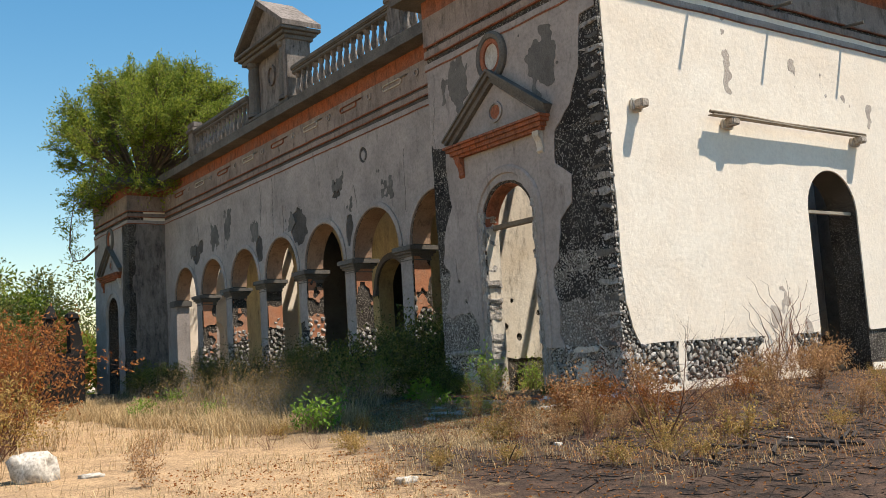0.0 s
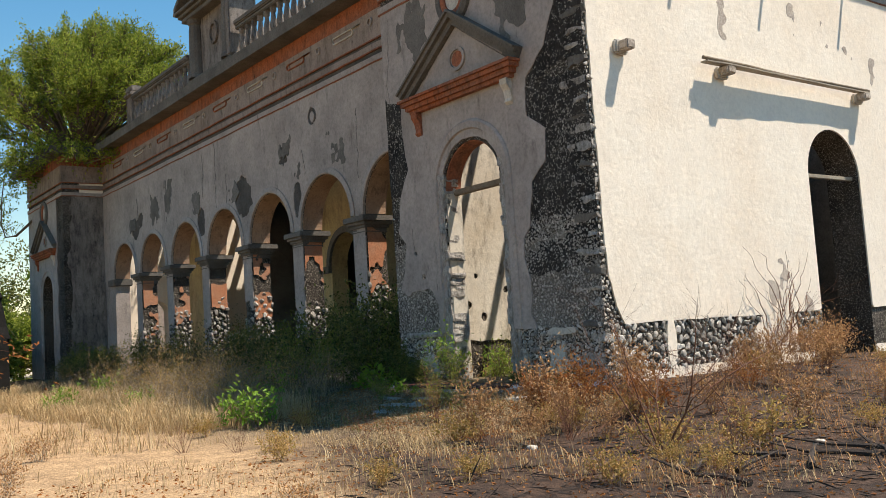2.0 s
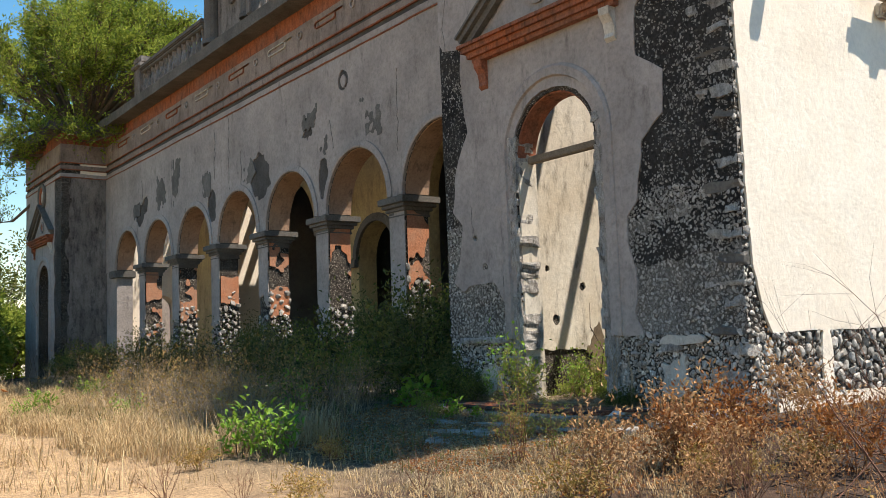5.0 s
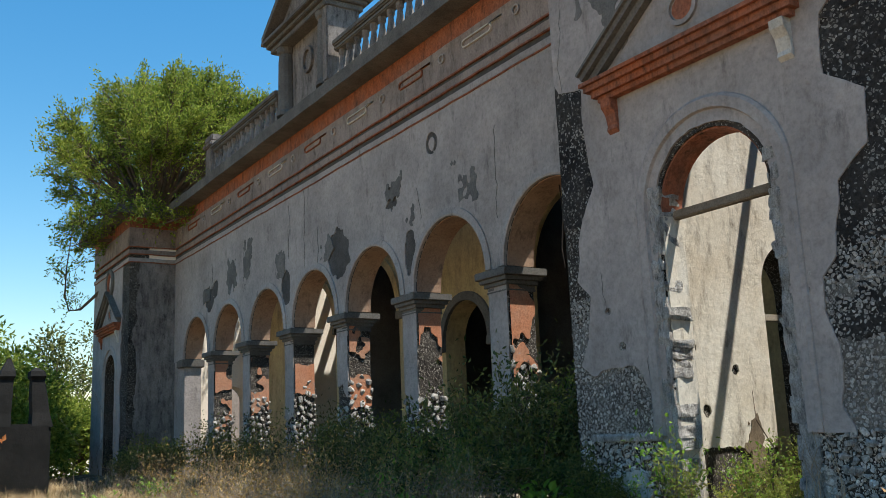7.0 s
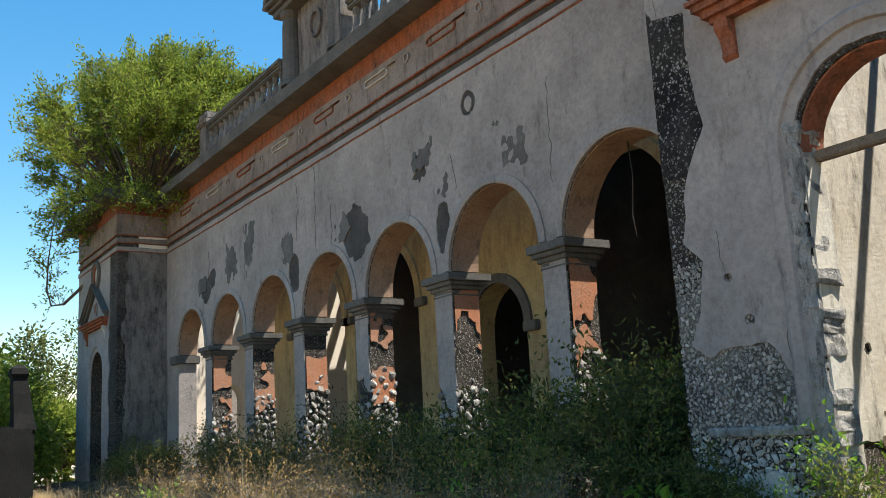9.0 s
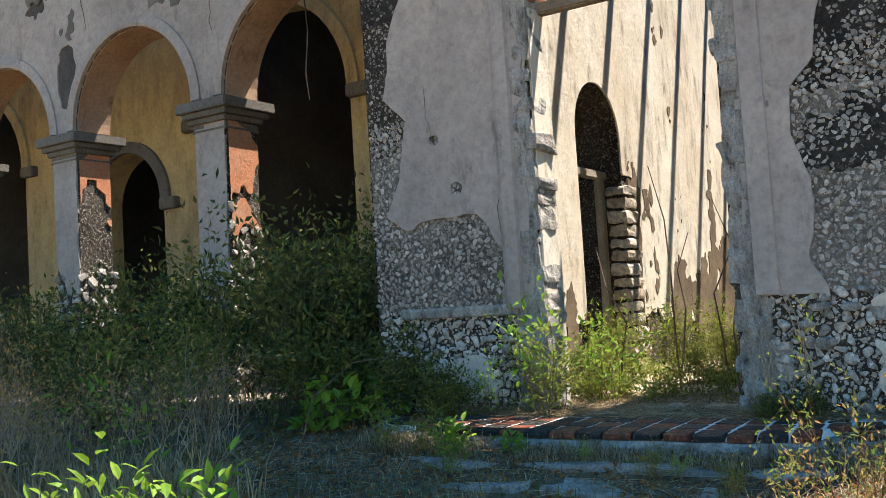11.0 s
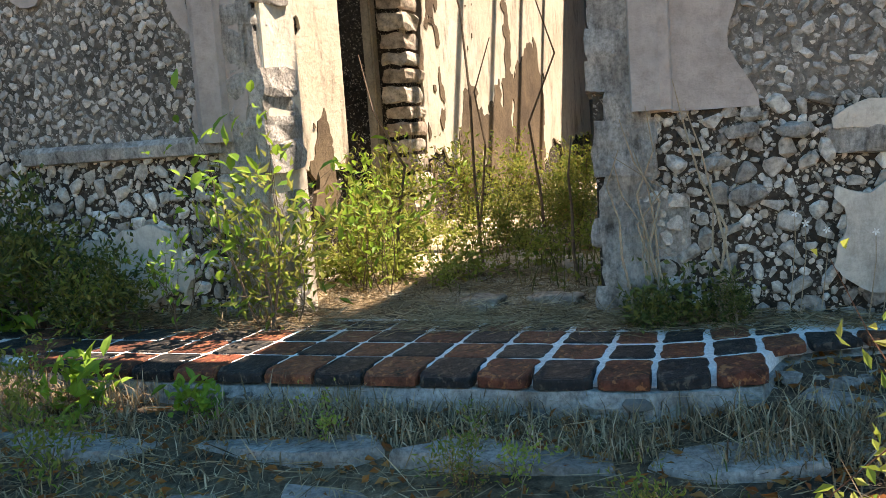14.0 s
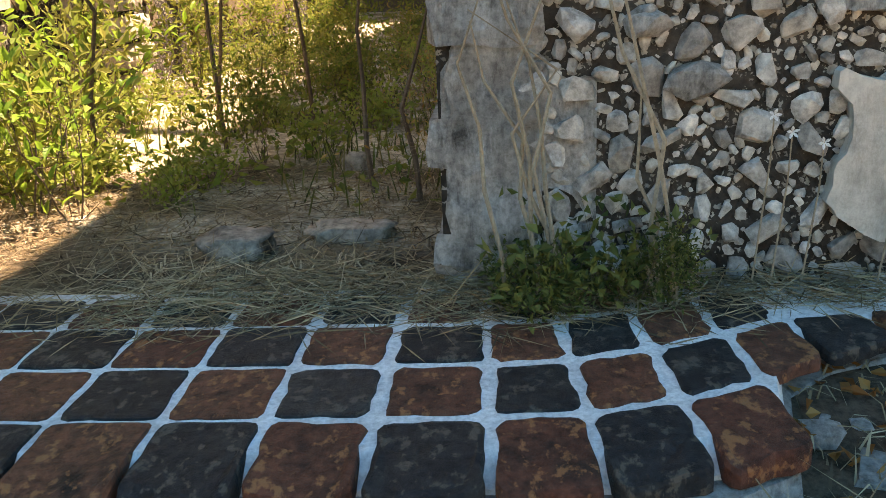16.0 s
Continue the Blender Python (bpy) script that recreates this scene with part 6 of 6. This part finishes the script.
def grass(name, n, x0, x1, y0, y1, seed, h0, h1, w, mat, label, thresh=0.0, lean=(0.2, 1.15), avoid=True, clump=0.9):
    x, y, g = spread(n, x0, x1, y0, y1, seed, clump, thresh)
    if avoid:
        inside = (x > -0.04) & (x < 0.74) & (y > -2.1) & (y < 3.6)
        paved = (x > -1.12) & (x < 0.0) & (y > -0.6) & (y < 2.3)
        x, y = x[~(inside | paved)], y[~(inside | paved)]
    p = np.stack([x, y, ground_z(x, y) - 0.01], 1)
    h = g.uniform(h0, h1, len(x)) * (0.6 + 0.6 * vnoise(x * 1.3, y * 1.3, seed + 5))
    ob = part(name, Foliage().blades(p, h, w * g.uniform(0.6, 1.3, len(x)), g.uniform(*lean, len(x)), g), mat)
    return tagged(ob, label, "grass", "", "stuff")


grass("grass", 52000, -5.6, -2.6, 2.6, 28.0, 201, 0.15, 0.62, 0.009, STRAW, "tall dry blond grass along the arcade", -0.05, clump=1.6)
grass("grass", 22000, -3.2, 0.8, 3.4, 28.0, 202, 0.15, 0.6, 0.009, STRAW_SHADED, "dry grass in the shade of the arcade", 0.1, clump=1.6)
grass("grass", 9000, -4.6, 0.2, 3.2, 28.0, 203, 0.15, 0.5, 0.010, GRASS_GREEN, "patches of green grass among dry stalks", 0.05)
grass("grass", 30000, -12.0, -3.0, -8.0, 24.0, 205, 0.04, 0.22, 0.008, STRAW, "short dry stubble on the sandy earth", 0.05)
grass("grass", 9000, -5.0, 8.0, -10.5, -2.2, 207, 0.06, 0.28, 0.009, STRAW_RED, "scorched rusty stubble", 0.05)
grass("grass", 7000, -4.6, -0.6, -3.6, -0.9, 225, 0.03, 0.16, 0.007, STRAW, "bleached straw in the sun beside the steps", -0.4, (0.4, 1.5))
grass("grass", 20000, -4.2, -0.5, -2.6, 4.5, 209, 0.02, 0.11, 0.006, STRAW_SHADED, "matted dry grass round the sunken steps", -0.3, (0.5, 1.5))
grass("grass", 3500, -3.6, -0.6, -1.5, 4.5, 211, 0.04, 0.2, 0.007, GRASS_GREEN, "thin green grass round the steps", 0.0, (0.3, 1.2))
grass("grass", 4500, 0.9, 8.0, -1.3, 2.7, 213, 0.06, 0.28, 0.008, GRASS_GREEN, "green and dry weeds on the room floor", -0.3, (0.3, 1.2), False)
grass("litter", 9000, -0.45, 1.6, -1.2, 2.6, 215, 0.02, 0.08, 0.006, STRAW_SHADED, "matted straw litter on the threshold", -0.3, (1.0, 2.2), False)
grass("grass", 16000, -14.0, -6.0, 0.0, 32.0, 217, 0.2, 0.7, 0.012, STRAW, "tall dry grass beyond the path", 0.15)
rl = np.random.default_rng(219)
for nm, x0, x1, y0, y1, n, mat, sz, lab in (("leaf_litter", -3.5, -0.4, -3, 4.5, 7000, LEAF_RUST, 0.05, "fallen dry leaves on the ground"), ("leaf_litter", -9, 6, -9.5, -1.5, 6000, LEAF_RUST, 0.045, "scorched fallen leaves"), ("ground_cover", 1.0, 8, 0.0, 2.6, 2600, LEAF_LIME, 0.06, "low yellow-green weeds on the room floor")):
    x, y = rl.uniform(x0, x1, n), rl.uniform(y0, y1, n)
    p = np.stack([x, y, ground_z(x, y) + 0.012 + (rl.random(n) ** 2 * 0.3 if nm == "ground_cover" else 0)], 1)
    d = rl.normal(size=(n, 3)) * np.array([1, 1, 0.25 if nm != "ground_cover" else 0.6])
    tagged(part(nm, Foliage().leaves(p, d, sz * rl.uniform(0.6, 1.3, n), sz * 0.5, rl), mat), lab, "leaves", "", "stuff")

# ---------------------------------------------------------------- loose things on the ground
ROCK = piecewise("rock_face", [(0.5, 0.46, 0.4), (0.42, 0.38, 0.33)], amount=0.5)
ROCK_DIM = piecewise("earthy_rock", [(0.34, 0.28, 0.22), (0.42, 0.36, 0.29)], grain=30, relief=0.02, amount=0.8)


def boulder(seed, sx, sy, sz):
    bm = bmesh.new()
    bmesh.ops.create_icosphere(bm, subdivisions=3, radius=1.0)
    for p in bm.verts:
        q = p.co.copy()
        p.co = Vector([math.copysign(abs(c) ** 0.6, c) for c in q])
        p.co *= 1 + 0.3 * noise.noise(q * 1.7 + Vector((seed, 0, 0))) + 0.16 * noise.noise(q * 5 + Vector((0, seed, 0)))
        p.co.x, p.co.y, p.co.z = p.co.x * sx, p.co.y * sy, p.co.z * sz
    return Shape().take(bm)


for x, y, sx, sy, sz, lab in ((-9.75, -0.5, 0.30, 0.38, 0.26, "pale limestone block lying by the path"), (-9.1, -0.9, 0.16, 0.1, 0.04, "flat pale stone in the dust"), (-3.6, -4.2, 0.06, 0.05, 0.035, "small pale stone on burnt ground"), (-2.0, -6.8, 0.05, 0.06, 0.035, "small pale stone on burnt ground"), (-6.9, -5.4, 0.12, 0.09, 0.05, "flat pale stone beside a weed"), (0.66, 0.5, 0.08, 0.15, 0.035, "rough stone on the threshold"), (0.52, 0.86, 0.1, 0.12, 0.05, "rough stone on the threshold"), (1.7, 0.64, 0.06, 0.07, 0.05, "rough stone on the threshold")):
    ob = part("rock", boulder(x * 3 + y, sx, sy, sz), ROCK_DIM if "threshold" in lab else ROCK, smooth=True)
    ob.location = (x, y, float(ground_z(x, y)) + sz * 0.45)
    tagged(ob, lab, "rock")
r = random.Random(41)
for k in range(12):
    x, y = -2.9 + r.uniform(-1.6, 1.4), -7.3 + r.uniform(-0.6, 0.9)
    a, ln = r.uniform(0, math.pi), r.uniform(0.5, 1.4)
    pts = [(math.cos(a) * ln * f + r.uniform(-0.05, 0.05), math.sin(a) * ln * f + r.uniform(-0.05, 0.05), 0.03 + 0.12 * r.random() * f) for f in (0, 0.3, 0.6, 1)]
    ob = part("fallen_branch", Shape().tube(pts, [0.03, 0.026, 0.018, 0.008], 6), CHAR)
    ob.location = (x, y, float(ground_z(x, y)))
    tagged(ob, "charred crooked branch lying on burnt ground", "branch", "charred branches")
tw = part("dry_twig", Shape().tube([(0, 0, -0.05), (0.02, -0.03, 0.45), (0.1, -0.1, 0.8), (0.35, -0.25, 1.0), (0.62, -0.4, 1.02)], [0.006, 0.005, 0.004, 0.003, 0.002], 5), BARK)
tw.location = (-2.7, 2.3, float(ground_z(-2.7, 2.3)))
tagged(tw, "single dry arching twig", "twig")
vine = thing("dry_vine", "leafless dried vine clinging to the end wall", "vine", at=(4.7, Y_END - 0.06, 0.5))
r = random.Random(53)
for k in range(22):
    x, zz, lean = r.uniform(-0.7, 0.6), r.uniform(0.0, 0.9), r.uniform(-0.5, 0.5)
    pts = []
    for f in range(8):
        pts.append((x, -0.02 - 0.1 * r.random(), zz))
        lean += r.uniform(-0.5, 0.5)
        x, zz = x + 0.14 * lean, zz + r.uniform(0.08, 0.22)
    part("stem", Shape().tube(pts, [0.009, 0.008, 0.007, 0.006, 0.005, 0.004, 0.003, 0.002], 4), BARK_RED, vine)
ruin = thing("gate_pier", "ruined gate pier with two broken horns, coloured black as if shaded", "ruin", at=(-4.35, 22.0, -0.1))
body = Shape().box(-0.75, 0.75, -0.4, 0.4, 0, 2.3, 0.06)
part("base", body, PIER_BLACK, ruin)
for s in (-1, 1):
    hs = Shape()
    hs.strip([[(s * 0.52 + px * w - s * 0.1 * (z - 2.3), py * w, z) for px, py in ((-0.22, -0.3), (0.22, -0.3), (0.22, 0.3), (-0.22, 0.3))] for z, w in ((2.2, 1.25), (2.6, 1.0), (3.1, 0.9), (3.5, 0.75), (3.6, 0.95), (3.75, 0.8), (4.1 - 0.25 * (s > 0), 0.2))])
    part("horn", hs, PIER_BLACK, ruin)
root = part("hanging_root", Shape().tube([(2.1, 6.15, 5.75), (2.12, 6.13, 5.2), (2.08, 6.17, 4.6), (2.1, 6.14, 4.25)], [0.012, 0.01, 0.013, 0.005], 6), CHAR)
tagged(root, "dead root dangling under an arch", "root")
r = random.Random(71)
for x, y, h in ((-1.6, 24.5, 3.6), (-2.2, 25.5, 2.6), (-1.9, 19.0, 1.9), (-2.6, 15.5, 1.6), (-2.4, 11.0, 1.5), (-3.2, 9.4, 1.3), (-2.6, 21.5, 1.8)):
    pts = [(0.5 * r.uniform(-1, 1) * f**1.5 * h * 0.5, 0.5 * r.uniform(-1, 1) * f**1.5 * h * 0.5, h * f) for f in (0, 0.3, 0.55, 0.8, 1.0)]
    ob = part("dry_stalk", Shape().tube(pts, [0.008, 0.007, 0.006, 0.004, 0.002], 5), BARK)
    ob.location = (x, y, float(ground_z(x, y)) - 0.03)
    tagged(ob, "tall dry stalk leaning in the grass", "stalk", "dry stalks")
grass("grass", 5200, -1.32, -0.98, -1.2, 3.0, 221, 0.05, 0.2, 0.006, STRAW_SHADED, "dry grass tufts against the platform riser", -0.1, (0.3, 1.4), False, 2.5)
grass("grass", 1800, -0.5, 0.0, -2.0, 3.4, 223, 0.02, 0.08, 0.006, STRAW_SHADED, "straw litter along the wall foot", -0.1, (0.6, 1.8), False, 2.5)

# ---- straw that covers the back of the platform, roots on the jamb, leafy clumps
g = np.random.default_rng(301)
n = 9000
x = -np.abs(g.normal(0, 0.14, n)) + 0.04
y = g.uniform(-1.4, 2.9, n)
ok = (fbm(x, y, 2.4, 303) > -0.12) & (x > -0.55)
x, y = x[ok], y[ok]
p = np.stack([x, y, 0.452 + 0.05 * np.exp(x / 0.12) * g.random(len(x))], 1)
tagged(part("straw_litter", Foliage().leaves(p, g.normal(size=(len(x), 3)) * np.array([1, 1, 0.12]), g.uniform(0.05, 0.2, len(x)), 0.004, g, droop=0.01), STRAW_SHADED), "matted dry straw over the back of the tiled platform", "straw", "", "stuff")
x, y = g.uniform(-0.35, 1.7, 8000), g.uniform(-0.9, 2.2, 8000)
ok = (x > 0.75) | (y > -0.05)
x, y = x[ok], y[ok]
p = np.stack([x, y, np.maximum(ground_z(x, y), np.where(x < 0.05, 0.452, -9)) + 0.005], 1)
tagged(part("straw_litter", Foliage().leaves(p, g.normal(size=(len(x), 3)) * np.array([1, 1, 0.2]), g.uniform(0.06, 0.24, len(x)), 0.004, g, droop=0.01), STRAW_SHADED), "loose brown straw on the threshold", "straw", "", "stuff")
x, y = g.uniform(-3.6, -1.05, 9000), g.uniform(-2.2, 4.5, 9000)
p = np.stack([x, y, ground_z(x, y) + 0.01], 1)
tagged(part("straw_litter", Foliage().leaves(p, g.normal(size=(len(x), 3)) * np.array([1, 1, 0.2]), g.uniform(0.06, 0.26, len(x)), 0.005, g, droop=0.015), STRAW_SHADED), "fallen dry stems scattered round the sunken steps", "straw", "", "stuff")
TWIG = weathered("dry_twigs", (0.42, 0.33, 0.23), (0.28, 0.215, 0.15), (0.08, 0.06, 0.045), 6, 0.5, local=True)
r = random.Random(311)
for k in range(9):
    y0, top = r.uniform(-0.5, -0.02), r.uniform(0.5, 1.35)
    pts = [(-0.06 - 0.10 * (1 - f) ** 2 - 0.03 * r.random(), y0 + (r.uniform(-0.12, 0.12) + 0.1) * f, 0.43 + top * f) for f in (0, 0.2, 0.4, 0.6, 0.8, 1.0)]
    ob = part("dry_root", Shape().tube(pts, [0.007, 0.006, 0.006, 0.005, 0.004, 0.002], 5), TWIG)
    tagged(ob, "thin pale dry creeper root against the jamb", "root", "dry creeper roots")
for x, y, h in ((2.1, 1.35, 2.4), (2.6, 1.0, 2.0), (1.5, 1.75, 1.5), (3.1, 1.7, 1.7), (1.25, 0.5, 0.9), (1.1, 0.3, 0.8)):
    pts = [(0.12 * r.uniform(-1, 1) * f * h, 0.14 * r.uniform(-1, 1) * f * h, h * f) for f in (0, 0.25, 0.5, 0.75, 1.0)]
    ob = part("dry_stalk", Shape().tube(pts, [0.012, 0.011, 0.009, 0.007, 0.004], 5), BARK)
    ob.location = (x, y, float(ground_z(x, y)) - 0.03)
    tagged(ob, "thin dark stem rising from the room floor", "stalk", "room stems")
CLUMP = shrub("leafy_weed", 321, 7, 0.34, 0.8, LEAF_DARK, 0.055, 0.03, 1, BARK, "low dark green leafy clump at the jamb foot", "weed", "leafy clumps", 1, 0.004, 0.3)
for x, y, s in ((-0.14, -0.12, 0.8), (-0.13, -0.32, 0.7), (-0.13, -1.3, 0.75)):
    plant(CLUMP, x, y, s, z=0.44)
discard([CLUMP])
# paler leaf tones with the room's sunlight put into the colour
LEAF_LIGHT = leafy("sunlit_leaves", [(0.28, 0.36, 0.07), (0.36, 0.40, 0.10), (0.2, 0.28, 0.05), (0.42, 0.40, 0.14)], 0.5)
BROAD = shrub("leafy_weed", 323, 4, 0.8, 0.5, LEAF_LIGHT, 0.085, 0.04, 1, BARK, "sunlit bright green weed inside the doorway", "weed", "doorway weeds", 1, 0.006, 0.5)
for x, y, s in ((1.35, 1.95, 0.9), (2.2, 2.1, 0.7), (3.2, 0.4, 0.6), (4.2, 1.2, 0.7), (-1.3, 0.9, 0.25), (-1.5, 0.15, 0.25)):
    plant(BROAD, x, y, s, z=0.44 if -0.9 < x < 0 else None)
discard([BROAD])
DEAD = shrub("dead_shrub", 325, 8, 1.2, 0.7, LEAF_GOLD, 0.05, 0.02, 1, TWIG, "tangled tan dead shrub in the grass", "shrub", "dead shrubs", 2, 0.005, 0.06)
for x, y, s in ((-2.1, 5.2, 0.9), (-2.6, 6.4, 0.95), (-1.7, 6.9, 1.1), (-2.3, 8.2, 1.0), (-1.5, 9.3, 1.1), (-2.6, 10.3, 0.9), (-1.8, 11.8, 1.0), (-2.2, 14.0, 1.0), (-1.3, 4.6, 0.8), (-1.6, 17.0, 1.1), (-2.2, 20.0, 1.0)):
    plant(DEAD, x, y, s)
for x, y, s in ((-3.9, 4.6, 0.9), (-3.5, 5.4, 1.05), (-3.8, 6.3, 1.0), (-3.2, 6.9, 1.15), (-3.7, 7.8, 1.0), (-3.1, 8.8, 1.1), (-3.9, 9.6, 0.9), (-3.3, 11.2, 1.1), (-3.0, 4.9, 0.9)):
    plant(DEAD, x, y, s)
r = random.Random(401)
for k in range(22):
    y = 4.2 + 20.0 * ((k + r.random()) / 34) ** 1.3
    plant(DEAD, r.uniform(-3.6, -0.4), y, r.uniform(0.65, 1.15))
for x, y, s in ((2.9, 0.3, 0.5), (2.3, 0.2, 0.55), (3.6, 0.1, 0.6), (1.3, 0.05, 0.5), (4.6, 0.4, 0.7), (1.05, 0.02, 0.6)):
    plant(DEAD, x, y, s)
discard([DEAD])

# ---- broad-leaved weeds about the doorway and bright seedlings near the path
LEGGY = shrub("leafy_weed", 411, 4, 1.0, 0.34, LEAF_BRIGHT, 0.10, 0.042, 1, BARK, "leggy broad-leaved green weed against the door jamb", "weed", "doorway weeds", 1, 0.007, 0.42, True)
for x, y, s in ((-0.16, 1.76, 1.0), (-0.3, 2.2, 0.5), (0.95, 1.6, 0.7), (2.2, 2.1, 0.8), (-2.4, 4.6, 0.9)):
    plant(LEGGY, x, y, s, z=0.44 if -0.9 < x < 0 and y < 3 else None)
discard([LEGGY])
LOWLEAF = shrub("seedling", 413, 5, 0.3, 0.7, LEAF_BRIGHT, 0.12, 0.06, 1, BARK, "small broad-leaved green seedling in dry grass", "seedling", "green seedlings", 1, 0.005, 0.22, True)
for x, y, s in ((-1.12, 2.1, 0.8), (-1.15, 1.55, 0.55), (-0.3, 3.3, 1.2), (-0.7, 3.6, 1.5), (0.1, 3.9, 1.6)):
    plant(LOWLEAF, x, y, s)
discard([LOWLEAF])
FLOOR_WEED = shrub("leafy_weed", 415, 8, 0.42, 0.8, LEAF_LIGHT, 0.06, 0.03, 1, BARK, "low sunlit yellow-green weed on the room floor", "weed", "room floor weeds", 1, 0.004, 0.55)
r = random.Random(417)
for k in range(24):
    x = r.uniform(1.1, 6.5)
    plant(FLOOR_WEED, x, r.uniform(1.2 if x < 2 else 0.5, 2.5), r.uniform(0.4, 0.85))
discard([FLOOR_WEED])
FLOWER = weathered("white_petals", (0.8, 0.8, 0.78), (0.72, 0.72, 0.68), (0.5, 0.5, 0.45), 8, 0.2, local=True)
for x, y, z in ((-0.09, -0.72, 0.86), (-0.08, -0.8, 0.83), (-0.1, -0.98, 0.82), (-0.09, -1.03, 0.8), (-0.07, -0.68, 0.9)):
    fl = thing("wild_flower", "small white star-shaped flower on a thin stem", "flower", group="white flowers", at=(x, y, z))
    stem = Shape().tube([(0.0, 0.03, 0.46 - z), (0.01, 0.0, -0.12), (0, 0, 0)], [0.003, 0.0025, 0.002], 4)
    part("stem", stem, TWIG, fl)
    for k in range(5):
        a = 2 * math.pi * k / 5 + z * 9
        ca, sa = math.cos(a), math.sin(a)
        part("petal", Shape().strip([[(-0.004 * q, w * ca - t * sa, w * sa + t * ca) for t in (-h, h)] + [(-0.004 * q - 0.002, w * ca + t * sa, w * sa - t * ca) for t in (-h, h)] for w, h, q in ((0.001, 0.001, 0), (0.009, 0.004, 1), (0.016, 0.001, 2))]), FLOWER, fl)

r = random.Random(461)
for x, y, h in ((0.6, 4.2, 2.5), (0.2, 4.6, 2.1), (0.9, 5.4, 2.3), (-0.3, 4.1, 1.7), (0.4, 6.2, 2.0)):
    sp = thing("tall_weed", "tall thin arching weed with sparse small leaves", "weed", group="arching weeds", at=(x, y, float(ground_z(x, y)) - 0.03))
    a = r.uniform(0, 2 * math.pi)
    pts = [(math.cos(a) * 0.5 * f**2 + r.uniform(-0.03, 0.03), math.sin(a) * 0.5 * f**2 + r.uniform(-0.03, 0.03), h * (f - 0.12 * f**3)) for f in [k / 9 for k in range(10)]]
    part("stalk", Shape().tube(pts, [0.011 * (1 - 0.85 * k / 9) for k in range(10)], 5), BARK, sp)
    gg = np.random.default_rng(int(h * 100))
    base = np.array(pts[3:])[gg.integers(0, 7, 90)] + gg.normal(size=(90, 3)) * 0.07
    tagged(part("foliage", Foliage().leaves(base, gg.normal(size=(90, 3)) + np.array([0, 0, 0.5]), gg.uniform(0.05, 0.09, 90), 0.03, gg), LEAF_LIME, sp), kind="stuff")

# ---- char and ash: fine burnt sticks that litter the scorched earth
g = np.random.default_rng(421)
n = 7000
x, y = g.uniform(-6.5, 7.0, n), g.uniform(-11.5, -2.4, n)
ok = (x - 0.383 * y > -4.2 + 1.2 * fbm(x, y, 0.8, 423)) & (fbm(x, y, 0.9, 425) > -0.2)
x, y = x[ok], y[ok]
p = np.stack([x, y, ground_z(x, y) + 0.012], 1)
tagged(part("char_litter", Foliage().leaves(p, g.normal(size=(len(x), 3)) * np.array([1, 1, 0.16]), g.uniform(0.08, 0.38, len(x)), g.uniform(0.006, 0.02, len(x)), g, droop=0.02), CHAR), "fine charred sticks strewn over burnt earth", "litter", "", "stuff")
